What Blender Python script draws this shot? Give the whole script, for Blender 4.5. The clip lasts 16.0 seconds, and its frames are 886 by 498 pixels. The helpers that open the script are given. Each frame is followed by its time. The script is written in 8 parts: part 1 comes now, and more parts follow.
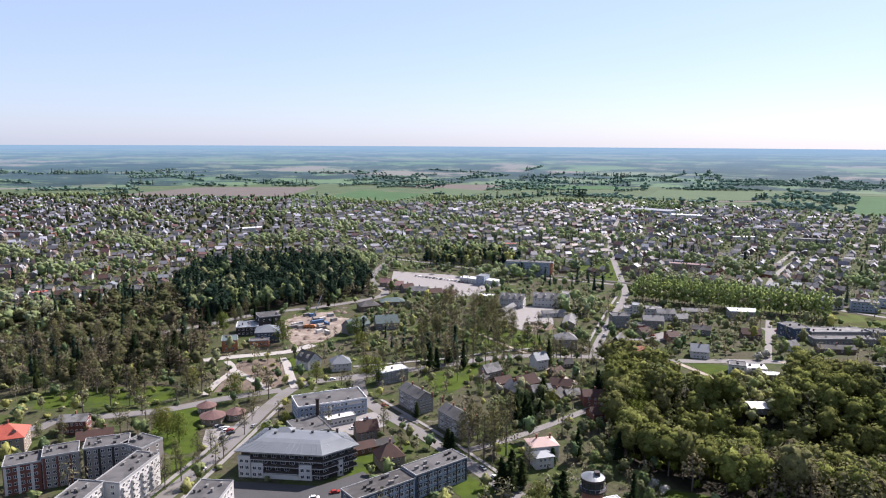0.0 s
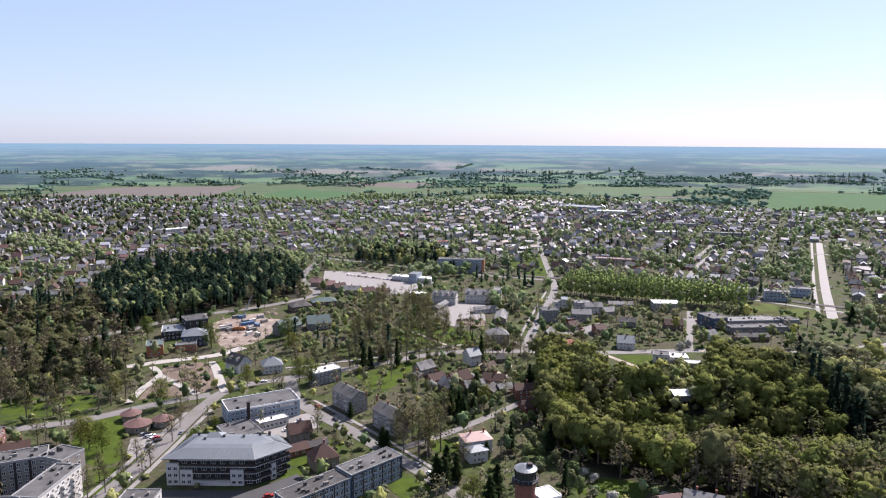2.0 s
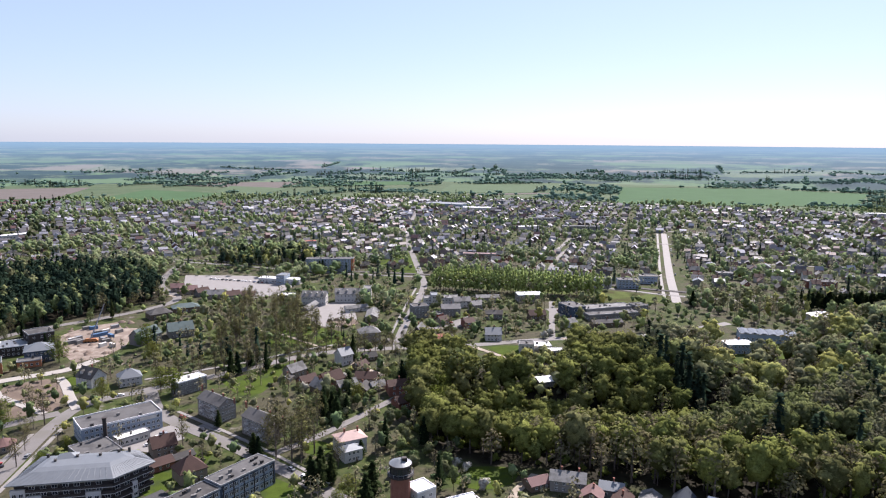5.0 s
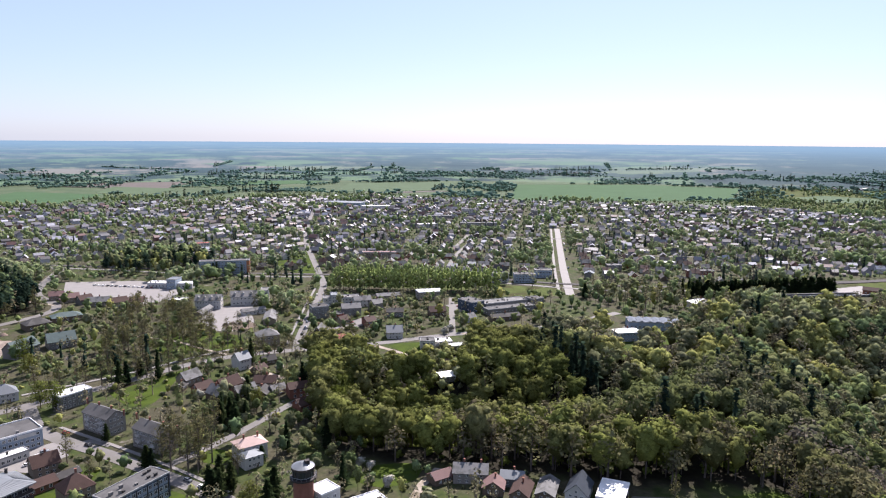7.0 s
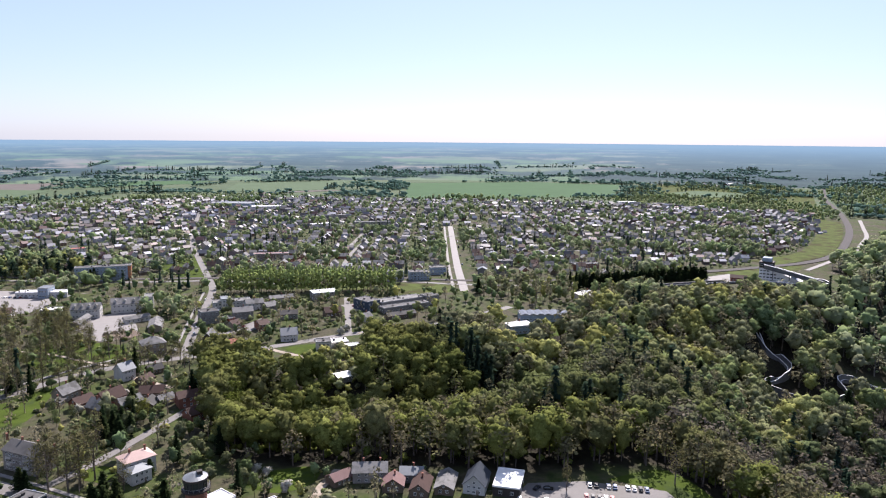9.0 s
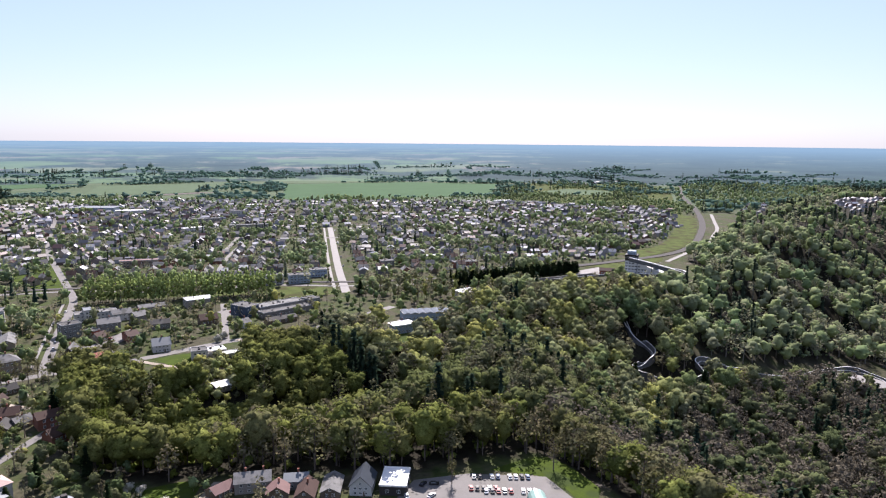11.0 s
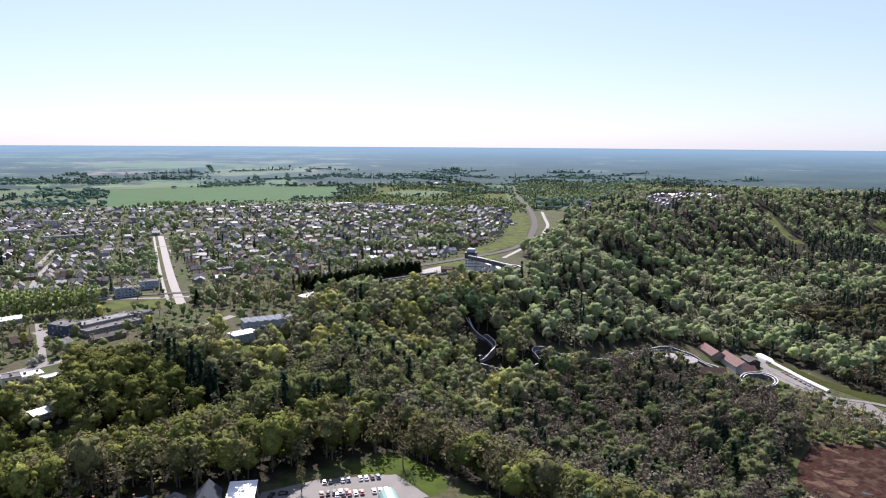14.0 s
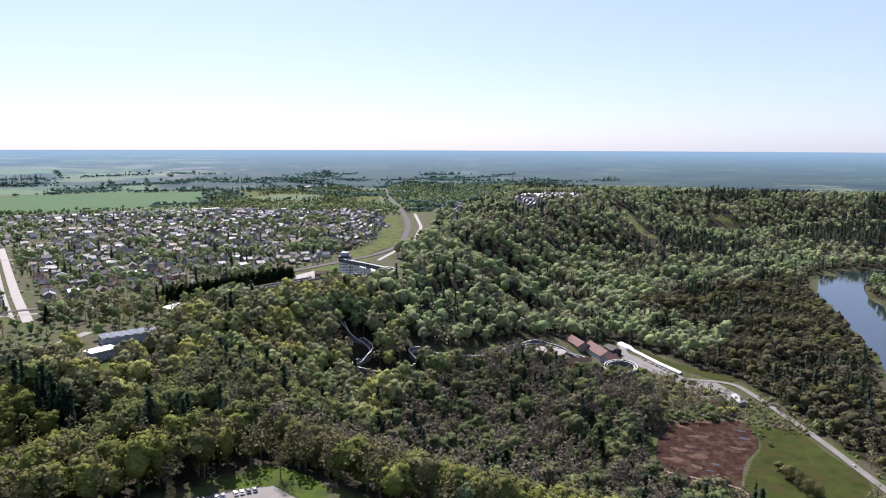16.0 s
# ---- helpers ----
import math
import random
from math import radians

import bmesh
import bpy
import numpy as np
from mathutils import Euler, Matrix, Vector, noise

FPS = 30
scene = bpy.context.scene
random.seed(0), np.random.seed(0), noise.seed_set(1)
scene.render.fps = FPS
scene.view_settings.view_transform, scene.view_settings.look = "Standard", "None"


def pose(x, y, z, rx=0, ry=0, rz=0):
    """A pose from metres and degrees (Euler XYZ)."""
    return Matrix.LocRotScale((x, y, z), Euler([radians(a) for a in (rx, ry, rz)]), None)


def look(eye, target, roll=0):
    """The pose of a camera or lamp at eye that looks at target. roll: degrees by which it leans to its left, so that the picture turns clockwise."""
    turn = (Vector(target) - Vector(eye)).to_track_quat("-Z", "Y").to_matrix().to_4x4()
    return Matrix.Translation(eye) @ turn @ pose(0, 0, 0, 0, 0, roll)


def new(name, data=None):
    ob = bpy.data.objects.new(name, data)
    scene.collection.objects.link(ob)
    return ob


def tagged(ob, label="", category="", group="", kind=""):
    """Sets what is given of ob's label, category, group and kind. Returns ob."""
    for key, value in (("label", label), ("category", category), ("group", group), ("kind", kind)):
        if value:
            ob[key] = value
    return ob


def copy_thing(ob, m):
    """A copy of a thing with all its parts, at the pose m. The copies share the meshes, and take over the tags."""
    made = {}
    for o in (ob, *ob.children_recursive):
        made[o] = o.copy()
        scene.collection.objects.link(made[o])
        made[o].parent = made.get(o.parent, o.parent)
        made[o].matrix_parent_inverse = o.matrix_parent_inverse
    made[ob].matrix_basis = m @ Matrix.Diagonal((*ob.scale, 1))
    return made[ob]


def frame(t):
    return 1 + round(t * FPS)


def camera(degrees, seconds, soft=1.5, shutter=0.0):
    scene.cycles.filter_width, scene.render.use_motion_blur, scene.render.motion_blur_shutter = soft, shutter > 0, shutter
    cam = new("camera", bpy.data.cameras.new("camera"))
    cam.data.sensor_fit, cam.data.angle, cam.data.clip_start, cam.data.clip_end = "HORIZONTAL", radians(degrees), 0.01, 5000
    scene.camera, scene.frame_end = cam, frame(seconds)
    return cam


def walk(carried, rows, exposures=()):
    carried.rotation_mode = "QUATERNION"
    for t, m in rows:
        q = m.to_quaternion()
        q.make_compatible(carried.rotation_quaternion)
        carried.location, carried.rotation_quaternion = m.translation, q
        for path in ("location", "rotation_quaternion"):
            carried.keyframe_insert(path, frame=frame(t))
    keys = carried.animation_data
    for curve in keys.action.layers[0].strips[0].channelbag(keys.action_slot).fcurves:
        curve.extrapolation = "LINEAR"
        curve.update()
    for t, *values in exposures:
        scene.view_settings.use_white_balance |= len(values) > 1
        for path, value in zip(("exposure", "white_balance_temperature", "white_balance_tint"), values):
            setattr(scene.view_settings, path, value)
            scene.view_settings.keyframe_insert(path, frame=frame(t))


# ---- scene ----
# the drone hangs almost still and pans to its right
cam = camera(65.07, 16.0, soft=1.15)
PATH = [
    (0.0, 0.00, 0.00, 150.00, -8.76, 0.32, 0.00),
    (0.5, 0.01, -0.22, 150.00, -8.80, 0.30, -1.04),
    (1.0, 0.03, -0.44, 149.99, -8.84, 0.26, -2.31),
    (1.5, 0.03, -0.67, 149.99, -8.87, 0.35, -3.88),
    (2.0, 0.04, -0.90, 149.99, -8.88, 0.32, -5.67),
    (2.5, 0.04, -1.14, 149.99, -8.91, 0.34, -7.36),
    (3.0, 0.03, -1.39, 149.99, -8.92, 0.34, -9.20),
    (3.5, 0.02, -1.66, 150.00, -8.95, 0.36, -10.93),
    (4.0, -0.00, -1.95, 150.01, -8.94, 0.38, -12.79),
    (6.5, -0.18, -3.46, 150.10, -9.03, 0.43, -22.66),
    (7.0, -0.24, -3.78, 150.12, -9.04, 0.44, -24.91),
    (7.5, -0.33, -4.11, 150.15, -9.06, 0.46, -27.01),
    (8.0, -0.44, -4.44, 150.19, -9.07, 0.46, -29.29),
    (10.5, -1.11, -6.18, 150.42, -9.03, 0.52, -40.81),
    (11.0, -1.26, -6.53, 150.47, -8.98, 0.53, -43.57),
    (11.5, -1.44, -6.87, 150.52, -8.96, 0.55, -46.05),
    (12.0, -1.62, -7.21, 150.57, -8.90, 0.45, -48.36),
    (12.5, -1.82, -7.55, 150.62, -8.85, 0.40, -50.18),
    (13.0, -2.03, -7.88, 150.68, -8.80, 0.38, -52.12),
    (13.5, -2.24, -8.20, 150.74, -8.76, 0.36, -54.11),
    (14.0, -2.46, -8.52, 150.79, -8.70, 0.38, -56.57),
    (14.5, -2.67, -8.83, 150.85, -8.63, 0.25, -59.20),
    (15.0, -2.89, -9.14, 150.91, -8.59, 0.28, -61.71),
    (15.5, -3.10, -9.45, 150.98, -8.52, 0.27, -64.46),
    (16.0, -3.32, -9.76, 151.04, -8.45, 0.19, -67.00),
]
walk(cam, [(t, pose(x, y, z, 0, 0, yaw) @ pose(0, 0, 0, 90 + tilt, 0, 0) @ pose(0, 0, 0, 0, 0, roll)) for t, x, y, z, tilt, roll, yaw in PATH],
     exposures=[(0.0, 1.25, 6000, 21), (16.0, 1.25, 6000, 21)])

# ---------------------------------------------------------------- light
SUN_AZ, SUN_EL = radians(46), radians(45)      # azimuth from +y towards +x
world = bpy.data.worlds.new("sky")
scene.world = world
world.use_nodes = True
wn, wl = world.node_tree.nodes, world.node_tree.links
wn.clear()
sky = wn.new("ShaderNodeTexSky")
sky.sky_type, sky.sun_disc = "NISHITA", False
sky.sun_elevation, sky.sun_rotation = SUN_EL, SUN_AZ
sky.altitude, sky.air_density, sky.dust_density, sky.ozone_density = 200, 1.0, 0.6, 3.0
bgd = wn.new("ShaderNodeBackground")
bgd.inputs["Strength"].default_value = 0.0545
wo = wn.new("ShaderNodeOutputWorld")
veil = wn.new("ShaderNodeMix")               # thin high haze makes the blue paler
veil.data_type = "RGBA"
veil.inputs["Factor"].default_value = 0.42
veil.inputs["B"].default_value = (6.1, 7.0, 8.8, 1)
wl.new(sky.outputs[0], veil.inputs["A"])
wl.new(veil.outputs["Result"], bgd.inputs["Color"])
wl.new(bgd.outputs[0], wo.inputs["Surface"])
sun = new("sun", bpy.data.lights.new("sun", "SUN"))
sun.data.energy, sun.data.angle, sun.data.color = 5.0, radians(0.53), (1.0, 0.92, 0.80)
sun.matrix_world = look((0, 0, 600), (-math.sin(SUN_AZ) * math.cos(SUN_EL), -math.cos(SUN_AZ) * math.cos(SUN_EL), 600 - math.sin(SUN_EL)))
# ---------------------------------------------------------------- materials
def material(name, colour, rough=0.8, metal=0.0, vary=0.25, size=3.0, fine=0.3, bump=0.0, by_object=0.0, spec=0.3, dirt=None):
    """A surface with grain at two scales. size, fine: metres of the coarse and the fine grain."""
    m = bpy.data.materials.new(name)
    m.use_nodes = True
    n, l = m.node_tree.nodes, m.node_tree.links
    b = n["Principled BSDF"]
    b.inputs["Roughness"].default_value, b.inputs["Metallic"].default_value = rough, metal
    b.inputs["Specular IOR Level"].default_value = spec if rough < 0.95 else 0.05
    pos = n.new("ShaderNodeNewGeometry")
    big, small = n.new("ShaderNodeTexNoise"), n.new("ShaderNodeTexNoise")
    for tex, s, d in ((big, size, 3), (small, fine, 2)):
        tex.inputs["Scale"].default_value, tex.inputs["Detail"].default_value = 1.0 / s, d
        l.new(pos.outputs["Position"], tex.inputs["Vector"])
    add = n.new("ShaderNodeMath")
    add.operation = "ADD"
    l.new(big.outputs["Fac"], add.inputs[0])
    l.new(small.outputs["Fac"], add.inputs[1])
    ramp = n.new("ShaderNodeMapRange")
    ramp.inputs["From Min"].default_value, ramp.inputs["From Max"].default_value = 0.6, 1.4
    ramp.inputs["To Min"].default_value, ramp.inputs["To Max"].default_value = 1 - vary, 1 + vary
    l.new(add.outputs[0], ramp.inputs["Value"])
    value = ramp.outputs[0]
    if by_object:
        info, spread, mul = n.new("ShaderNodeObjectInfo"), n.new("ShaderNodeMapRange"), n.new("ShaderNodeMath")
        spread.inputs["To Min"].default_value, spread.inputs["To Max"].default_value = 1 - by_object, 1 + by_object
        mul.operation = "MULTIPLY"
        l.new(info.outputs["Random"], spread.inputs["Value"])
        l.new(spread.outputs[0], mul.inputs[0])
        l.new(value, mul.inputs[1])
        value = mul.outputs[0]
    mix = n.new("ShaderNodeMix")
    mix.data_type, mix.blend_type = "RGBA", "MULTIPLY"
    mix.inputs["Factor"].default_value = 1.0
    mix.inputs["A"].default_value = (*colour, 1)
    l.new(value, mix.inputs["B"])
    out = mix.outputs["Result"]
    if dirt:
        spot, cut, over = n.new("ShaderNodeTexNoise"), n.new("ShaderNodeMapRange"), n.new("ShaderNodeMix")
        spot.inputs["Scale"].default_value, spot.inputs["Detail"].default_value = 0.6 / size, 6
        l.new(pos.outputs["Position"], spot.inputs["Vector"])
        cut.inputs["From Min"].default_value, cut.inputs["From Max"].default_value = 0.5, 0.62
        l.new(spot.outputs["Fac"], cut.inputs["Value"])
        over.data_type = "RGBA"
        l.new(cut.outputs[0], over.inputs["Factor"])
        l.new(out, over.inputs["A"])
        over.inputs["B"].default_value = (*dirt, 1)
        out = over.outputs["Result"]
    l.new(out, b.inputs["Base Color"])
    if bump:
        bp = n.new("ShaderNodeBump")
        bp.inputs["Strength"].default_value, bp.inputs["Distance"].default_value = bump, fine
        l.new(small.outputs["Fac"], bp.inputs["Height"])
        l.new(bp.outputs[0], b.inputs["Normal"])
    return m


def foliage(name, colours, by_object=True, through_light=0.46, mottled=1.0):
    """Leaves: a colour for each tree out of a few, with a little change from leaf to leaf, and light through them."""
    m = bpy.data.materials.new(name)
    m.use_nodes = True
    n, l = m.node_tree.nodes, m.node_tree.links
    n.remove(n["Principled BSDF"])
    if by_object:
        pick = n.new("ShaderNodeObjectInfo").outputs["Random"]
    else:
        at = n.new("ShaderNodeAttribute")
        at.attribute_name = "tint"
        pick = at.outputs["Fac"]
    ramp = n.new("ShaderNodeValToRGB")
    el = ramp.color_ramp.elements
    while len(el) < len(colours):
        el.new(0.5)
    for i, c in enumerate(colours):
        el[i].position, el[i].color = i / max(1, len(colours) - 1), (*c, 1)
    l.new(pick, ramp.inputs[0])
    isle = n.new("ShaderNodeNewGeometry").outputs["Random Per Island"]
    mr = n.new("ShaderNodeMapRange")
    mr.inputs["To Min"].default_value, mr.inputs["To Max"].default_value = 1 - 0.38 * mottled, 1 + 0.42 * mottled
    l.new(isle, mr.inputs["Value"])
    mul = n.new("ShaderNodeMix")
    mul.data_type, mul.blend_type = "RGBA", "MULTIPLY"
    mul.inputs["Factor"].default_value = 1.0
    l.new(ramp.outputs[0], mul.inputs["A"])
    l.new(mr.outputs[0], mul.inputs["B"])
    pos, fleck, spread, over = n.new("ShaderNodeNewGeometry"), n.new("ShaderNodeTexNoise"), n.new("ShaderNodeMapRange"), n.new("ShaderNodeMix")
    fleck.inputs["Scale"].default_value, fleck.inputs["Detail"].default_value, fleck.inputs["Roughness"].default_value = 1.0, 3, 0.7
    l.new(pos.outputs["Position"], fleck.inputs["Vector"])
    spread.inputs["From Min"].default_value, spread.inputs["From Max"].default_value = 0.3, 0.7
    spread.inputs["To Min"].default_value, spread.inputs["To Max"].default_value = 1 - 0.34 * mottled, 1 + 0.34 * mottled
    l.new(fleck.outputs["Fac"], spread.inputs["Value"])
    over.data_type, over.blend_type = "RGBA", "MULTIPLY"
    over.inputs["Factor"].default_value = 1.0
    l.new(mul.outputs["Result"], over.inputs["A"])
    l.new(spread.outputs[0], over.inputs["B"])
    mul = over
    rel = n.new("ShaderNodeBump")
    rel.inputs["Strength"].default_value, rel.inputs["Distance"].default_value = 0.35, 0.5
    # leaves turn outwards from the crown, so that a crown shades as one round mass
    swell, turn, lift, total, unit = n.new("ShaderNodeAttribute"), n.new("ShaderNodeVectorTransform"), n.new("ShaderNodeVectorMath"), n.new("ShaderNodeVectorMath"), n.new("ShaderNodeVectorMath")
    swell.attribute_name = "swell"
    turn.vector_type, turn.convert_from, turn.convert_to = "NORMAL", "OBJECT", "WORLD"
    lift.operation, total.operation, unit.operation = "SCALE", "ADD", "NORMALIZE"
    lift.inputs["Scale"].default_value = 1.1
    l.new(swell.outputs["Vector"], turn.inputs[0])
    l.new(turn.outputs[0], lift.inputs[0])
    l.new(lift.outputs[0], total.inputs[0])
    l.new(pos.outputs["Normal"], total.inputs[1])
    l.new(total.outputs[0], unit.inputs[0])
    l.new(unit.outputs[0], rel.inputs["Normal"])
    l.new(fleck.outputs["Fac"], rel.inputs["Height"])
    dif, tra, mx, out = n.new("ShaderNodeBsdfDiffuse"), n.new("ShaderNodeBsdfTranslucent"), n.new("ShaderNodeMixShader"), n["Material Output"]
    mx.inputs[0].default_value = through_light
    for s in (dif, tra):
        l.new(mul.outputs["Result"], s.inputs["Color"])
        l.new(rel.outputs[0], s.inputs["Normal"])
    l.new(dif.outputs[0], mx.inputs[1])
    l.new(tra.outputs[0], mx.inputs[2])
    l.new(mx.outputs[0], out.inputs["Surface"])
    return m


# asphalt darkened in colour for the shadow of the apartment house
SHADED_ASPHALT = material("shaded_yard_asphalt", (0.046, 0.046, 0.047), 0.85, vary=0.2, size=8, fine=0.5)
ASPHALT = material("asphalt", (0.115, 0.112, 0.105), 0.85, vary=0.2, size=8, fine=0.5)
PALE_ROAD = material("pale_worn_asphalt", (0.129, 0.121, 0.114), 0.8, vary=0.18, size=9, fine=0.6, dirt=(0.115, 0.108, 0.095))
CONCRETE = material("paving_concrete", (0.182, 0.171, 0.160), 0.8, vary=0.15, size=5, fine=0.4)
GRAVEL = material("gravel", (0.275, 0.238, 0.194), 0.95, vary=0.25, size=6, fine=0.3, dirt=(0.180, 0.151, 0.108))
KERB = material("kerb_stone", (0.303, 0.296, 0.282), 0.8)
LAWN = material("mown_lawn", (0.044, 0.065, 0.010), 0.95, vary=0.35, size=7, fine=0.5, dirt=(0.034, 0.049, 0.014))
BARE_SOIL = material("bare_soil", (0.115, 0.090, 0.072), 0.95, vary=0.3, size=6, fine=0.4, dirt=(0.151, 0.122, 0.094))
SAND = material("pinkish_building_sand", (0.170, 0.138, 0.114), 0.95, vary=0.3, size=5, fine=0.4, dirt=(0.246, 0.209, 0.173))
MARSH = material("reddish_marsh_grass", (0.027, 0.0130, 0.0100), 0.95, vary=0.85, size=4, fine=0.7, dirt=(0.046, 0.030, 0.022))
RIVER_MEADOW = material("rough_river_meadow", (0.027, 0.035, 0.008), 0.95, vary=0.5, size=9, fine=0.6, dirt=(0.034, 0.032, 0.011))
PALE_PAVING = material("new_pale_paving", (0.262, 0.245, 0.220), 0.8, vary=0.1, size=4, fine=0.4)
ROOF_SALMON = material("salmon_tile_roof", (0.375, 0.269, 0.235), 0.75, vary=0.15, size=3, fine=0.3)
MEADOW = material("meadow_grass", (0.059, 0.075, 0.021), 0.95, vary=0.45, size=12, fine=0.6, dirt=(0.045, 0.043, 0.018))
WHITE_WALL = material("white_render", (0.432, 0.419, 0.395), 0.85, vary=0.12, size=3, fine=0.3, dirt=(0.399, 0.383, 0.349))
GREY_WALL = material("grey_render", (0.148, 0.142, 0.133), 0.85, vary=0.12, size=3, fine=0.3)
CREAM_WALL = material("cream_render", (0.220, 0.179, 0.136), 0.85, vary=0.12, size=3, fine=0.3)
BEIGE_PANEL = material("beige_concrete_panel", (0.205, 0.186, 0.168), 0.85, vary=0.15, size=4, fine=0.5)
RED_PANEL = material("dull_red_cladding", (0.122, 0.047, 0.036), 0.8, vary=0.15, size=3, fine=0.3)
BRICK = material("red_brown_brick", (0.187, 0.079, 0.054), 0.9, vary=0.25, size=2, fine=0.25, bump=0.2)
ORANGE_BRICK = material("orange_brick", (0.303, 0.122, 0.058), 0.9, vary=0.2, size=2, fine=0.25)
BLUE_WALL = material("blue_grey_cladding", (0.040, 0.058, 0.090), 0.6, vary=0.15, size=3, fine=0.3)
PALE_BLUE_WALL = material("pale_blue_cladding", (0.216, 0.260, 0.311), 0.7, vary=0.12, size=3, fine=0.3)
DARK_CLAD = material("dark_brown_cladding", (0.033, 0.027, 0.025), 0.7, vary=0.25, size=2, fine=0.3)
TIMBER = material("weathered_timber", (0.115, 0.086, 0.062), 0.9, vary=0.3, size=2, fine=0.2)
ROOF_GREY = material("grey_fibre_cement_roof", (0.140, 0.138, 0.134), 0.85, vary=0.25, size=3, fine=0.4, dirt=(0.071, 0.071, 0.065))
ROOF_DARK = material("dark_roofing_felt", (0.040, 0.038, 0.036), 0.85, vary=0.3, size=4, fine=0.4, dirt=(0.065, 0.062, 0.058))
ROOF_FELT = material("grey_roofing_felt", (0.076, 0.074, 0.072), 0.85, vary=0.22, size=4, fine=0.5, dirt=(0.050, 0.049, 0.048))
ROOF_WHITE = material("white_roof_sheet", (0.689, 0.680, 0.663), 0.6, vary=0.1, size=4, fine=0.5)
ROOF_METAL = material("pale_grey_sheet_metal_roof", (0.138, 0.150, 0.159), 0.5, metal=0.2, vary=0.1, size=3, fine=0.4)
ROOF_RED = material("red_metal_tile_roof", (0.303, 0.069, 0.043), 0.6, vary=0.2, size=3, fine=0.4)
ROOF_BROWN = material("brown_clay_tile_roof", (0.050, 0.027, 0.021), 0.85, vary=0.25, size=3, fine=0.3)
ROOF_PINK = material("faded_red_tile_roof", (0.142, 0.084, 0.077), 0.8, vary=0.2, size=3, fine=0.3)
ROOF_GREEN = material("grey_green_metal_roof", (0.061, 0.087, 0.083), 0.8, vary=0.2, size=3, fine=0.3)
GLASS = material("window_glass", (0.022, 0.026, 0.033), 0.12, vary=0.2, size=3, fine=0.8, spec=0.6)
FRAME = material("white_window_frame", (0.618, 0.618, 0.600), 0.6, vary=0.05)
PARAPET = material("pale_sheet_coping", (0.260, 0.260, 0.256), 0.55, vary=0.08)
STEEL = material("grey_painted_steel", (0.216, 0.224, 0.231), 0.5, metal=0.3, vary=0.12)
BLACK = material("black_rubber", (0.014, 0.014, 0.014), 0.8)
BARK = material("bark", (0.062, 0.049, 0.040), 0.95, vary=0.3, size=1.0, fine=0.15)
TWIGS = material("grey_brown_twigs", (0.122, 0.101, 0.083), 0.95, vary=0.3, size=4, fine=0.5, by_object=0.3)
LEAF_GREENS = [(0.110, 0.157, 0.076), (0.152, 0.200, 0.091), (0.211, 0.250, 0.097), (0.195, 0.200, 0.117), (0.269, 0.290, 0.102), (0.327, 0.319, 0.102), (0.216, 0.231, 0.130), (0.195, 0.180, 0.106), (0.230, 0.212, 0.134)]
RIVER_GREENS = [(0.053, 0.074, 0.042), (0.066, 0.088, 0.045), (0.083, 0.099, 0.045), (0.087, 0.088, 0.053), (0.102, 0.109, 0.050), (0.112, 0.112, 0.048), (0.096, 0.097, 0.060), (0.089, 0.078, 0.048), (0.102, 0.093, 0.061)]
LEAF = foliage("spring_leaves", [(0.085, 0.118, 0.052), (0.112, 0.146, 0.058), (0.140, 0.168, 0.066), (0.126, 0.140, 0.076), (0.150, 0.160, 0.070)])
LEAF_WOOD = foliage("woodland_leaves", LEAF_GREENS, by_object=False)
# foliage for the distance: haze painted in as paler, greyer colours, less contrast
LEAF_HAZED = foliage("hazed_grey_green_leaves", [(0.168, 0.235, 0.125), (0.219, 0.290, 0.142), (0.276, 0.340, 0.152), (0.246, 0.282, 0.160), (0.310, 0.363, 0.169), (0.260, 0.297, 0.171), (0.250, 0.257, 0.163), (0.287, 0.288, 0.181)], by_object=False, through_light=0.5, mottled=0.4)
TWIGS_HAZED = material("hazed_far_branches", (0.144, 0.134, 0.119), 0.95, vary=0.2, size=4, fine=1)
NEEDLE_HAZED = foliage("hazed_far_needles", [(0.026, 0.040, 0.029), (0.037, 0.051, 0.034), (0.047, 0.062, 0.039)], by_object=False, through_light=0.15)
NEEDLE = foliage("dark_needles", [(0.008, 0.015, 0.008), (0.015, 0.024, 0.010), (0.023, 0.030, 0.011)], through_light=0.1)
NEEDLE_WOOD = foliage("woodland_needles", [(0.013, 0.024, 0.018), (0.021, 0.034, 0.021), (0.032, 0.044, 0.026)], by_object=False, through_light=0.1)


# ---------------------------------------------------------------- mesh helpers
def mesh_of(name, verts, faces, mats, index=None, tint=None, smooth=False):
    me = bpy.data.meshes.new(name)
    me.from_pydata([tuple(map(float, v)) for v in verts], [], faces)
    for m in (mats if isinstance(mats, (list, tuple)) else [mats]):
        me.materials.append(m)
    if index is not None:
        me.polygons.foreach_set("material_index", np.asarray(index, dtype=np.int32))
    if tint is not None:
        at = me.attributes.new("tint", "FLOAT", "POINT")
        at.data.foreach_set("value", np.asarray(tint, dtype=np.float32))
    if smooth:
        me.polygons.foreach_set("use_smooth", np.ones(len(me.polygons), dtype=bool))
    return me


def part(name, me, parent=None, label="", m=None):
    """Links a mesh as one object, under a thing or a part where parent is given."""
    if isinstance(me, bmesh.types.BMesh):
        data = bpy.data.meshes.new(name)
        me.to_mesh(data)
        me.free()
        me = data
    ob = new(name, me)
    ob.parent = parent
    if m is not None:
        ob.matrix_basis = m
    if label:
        ob["label"] = label
    return ob


def thing(name, label, category, x, y, z=0.0, turn=0.0, group="", kind=""):
    ob = new(name)
    ob.matrix_basis = pose(x, y, z, 0, 0, turn)
    return tagged(ob, label, category, group, kind)


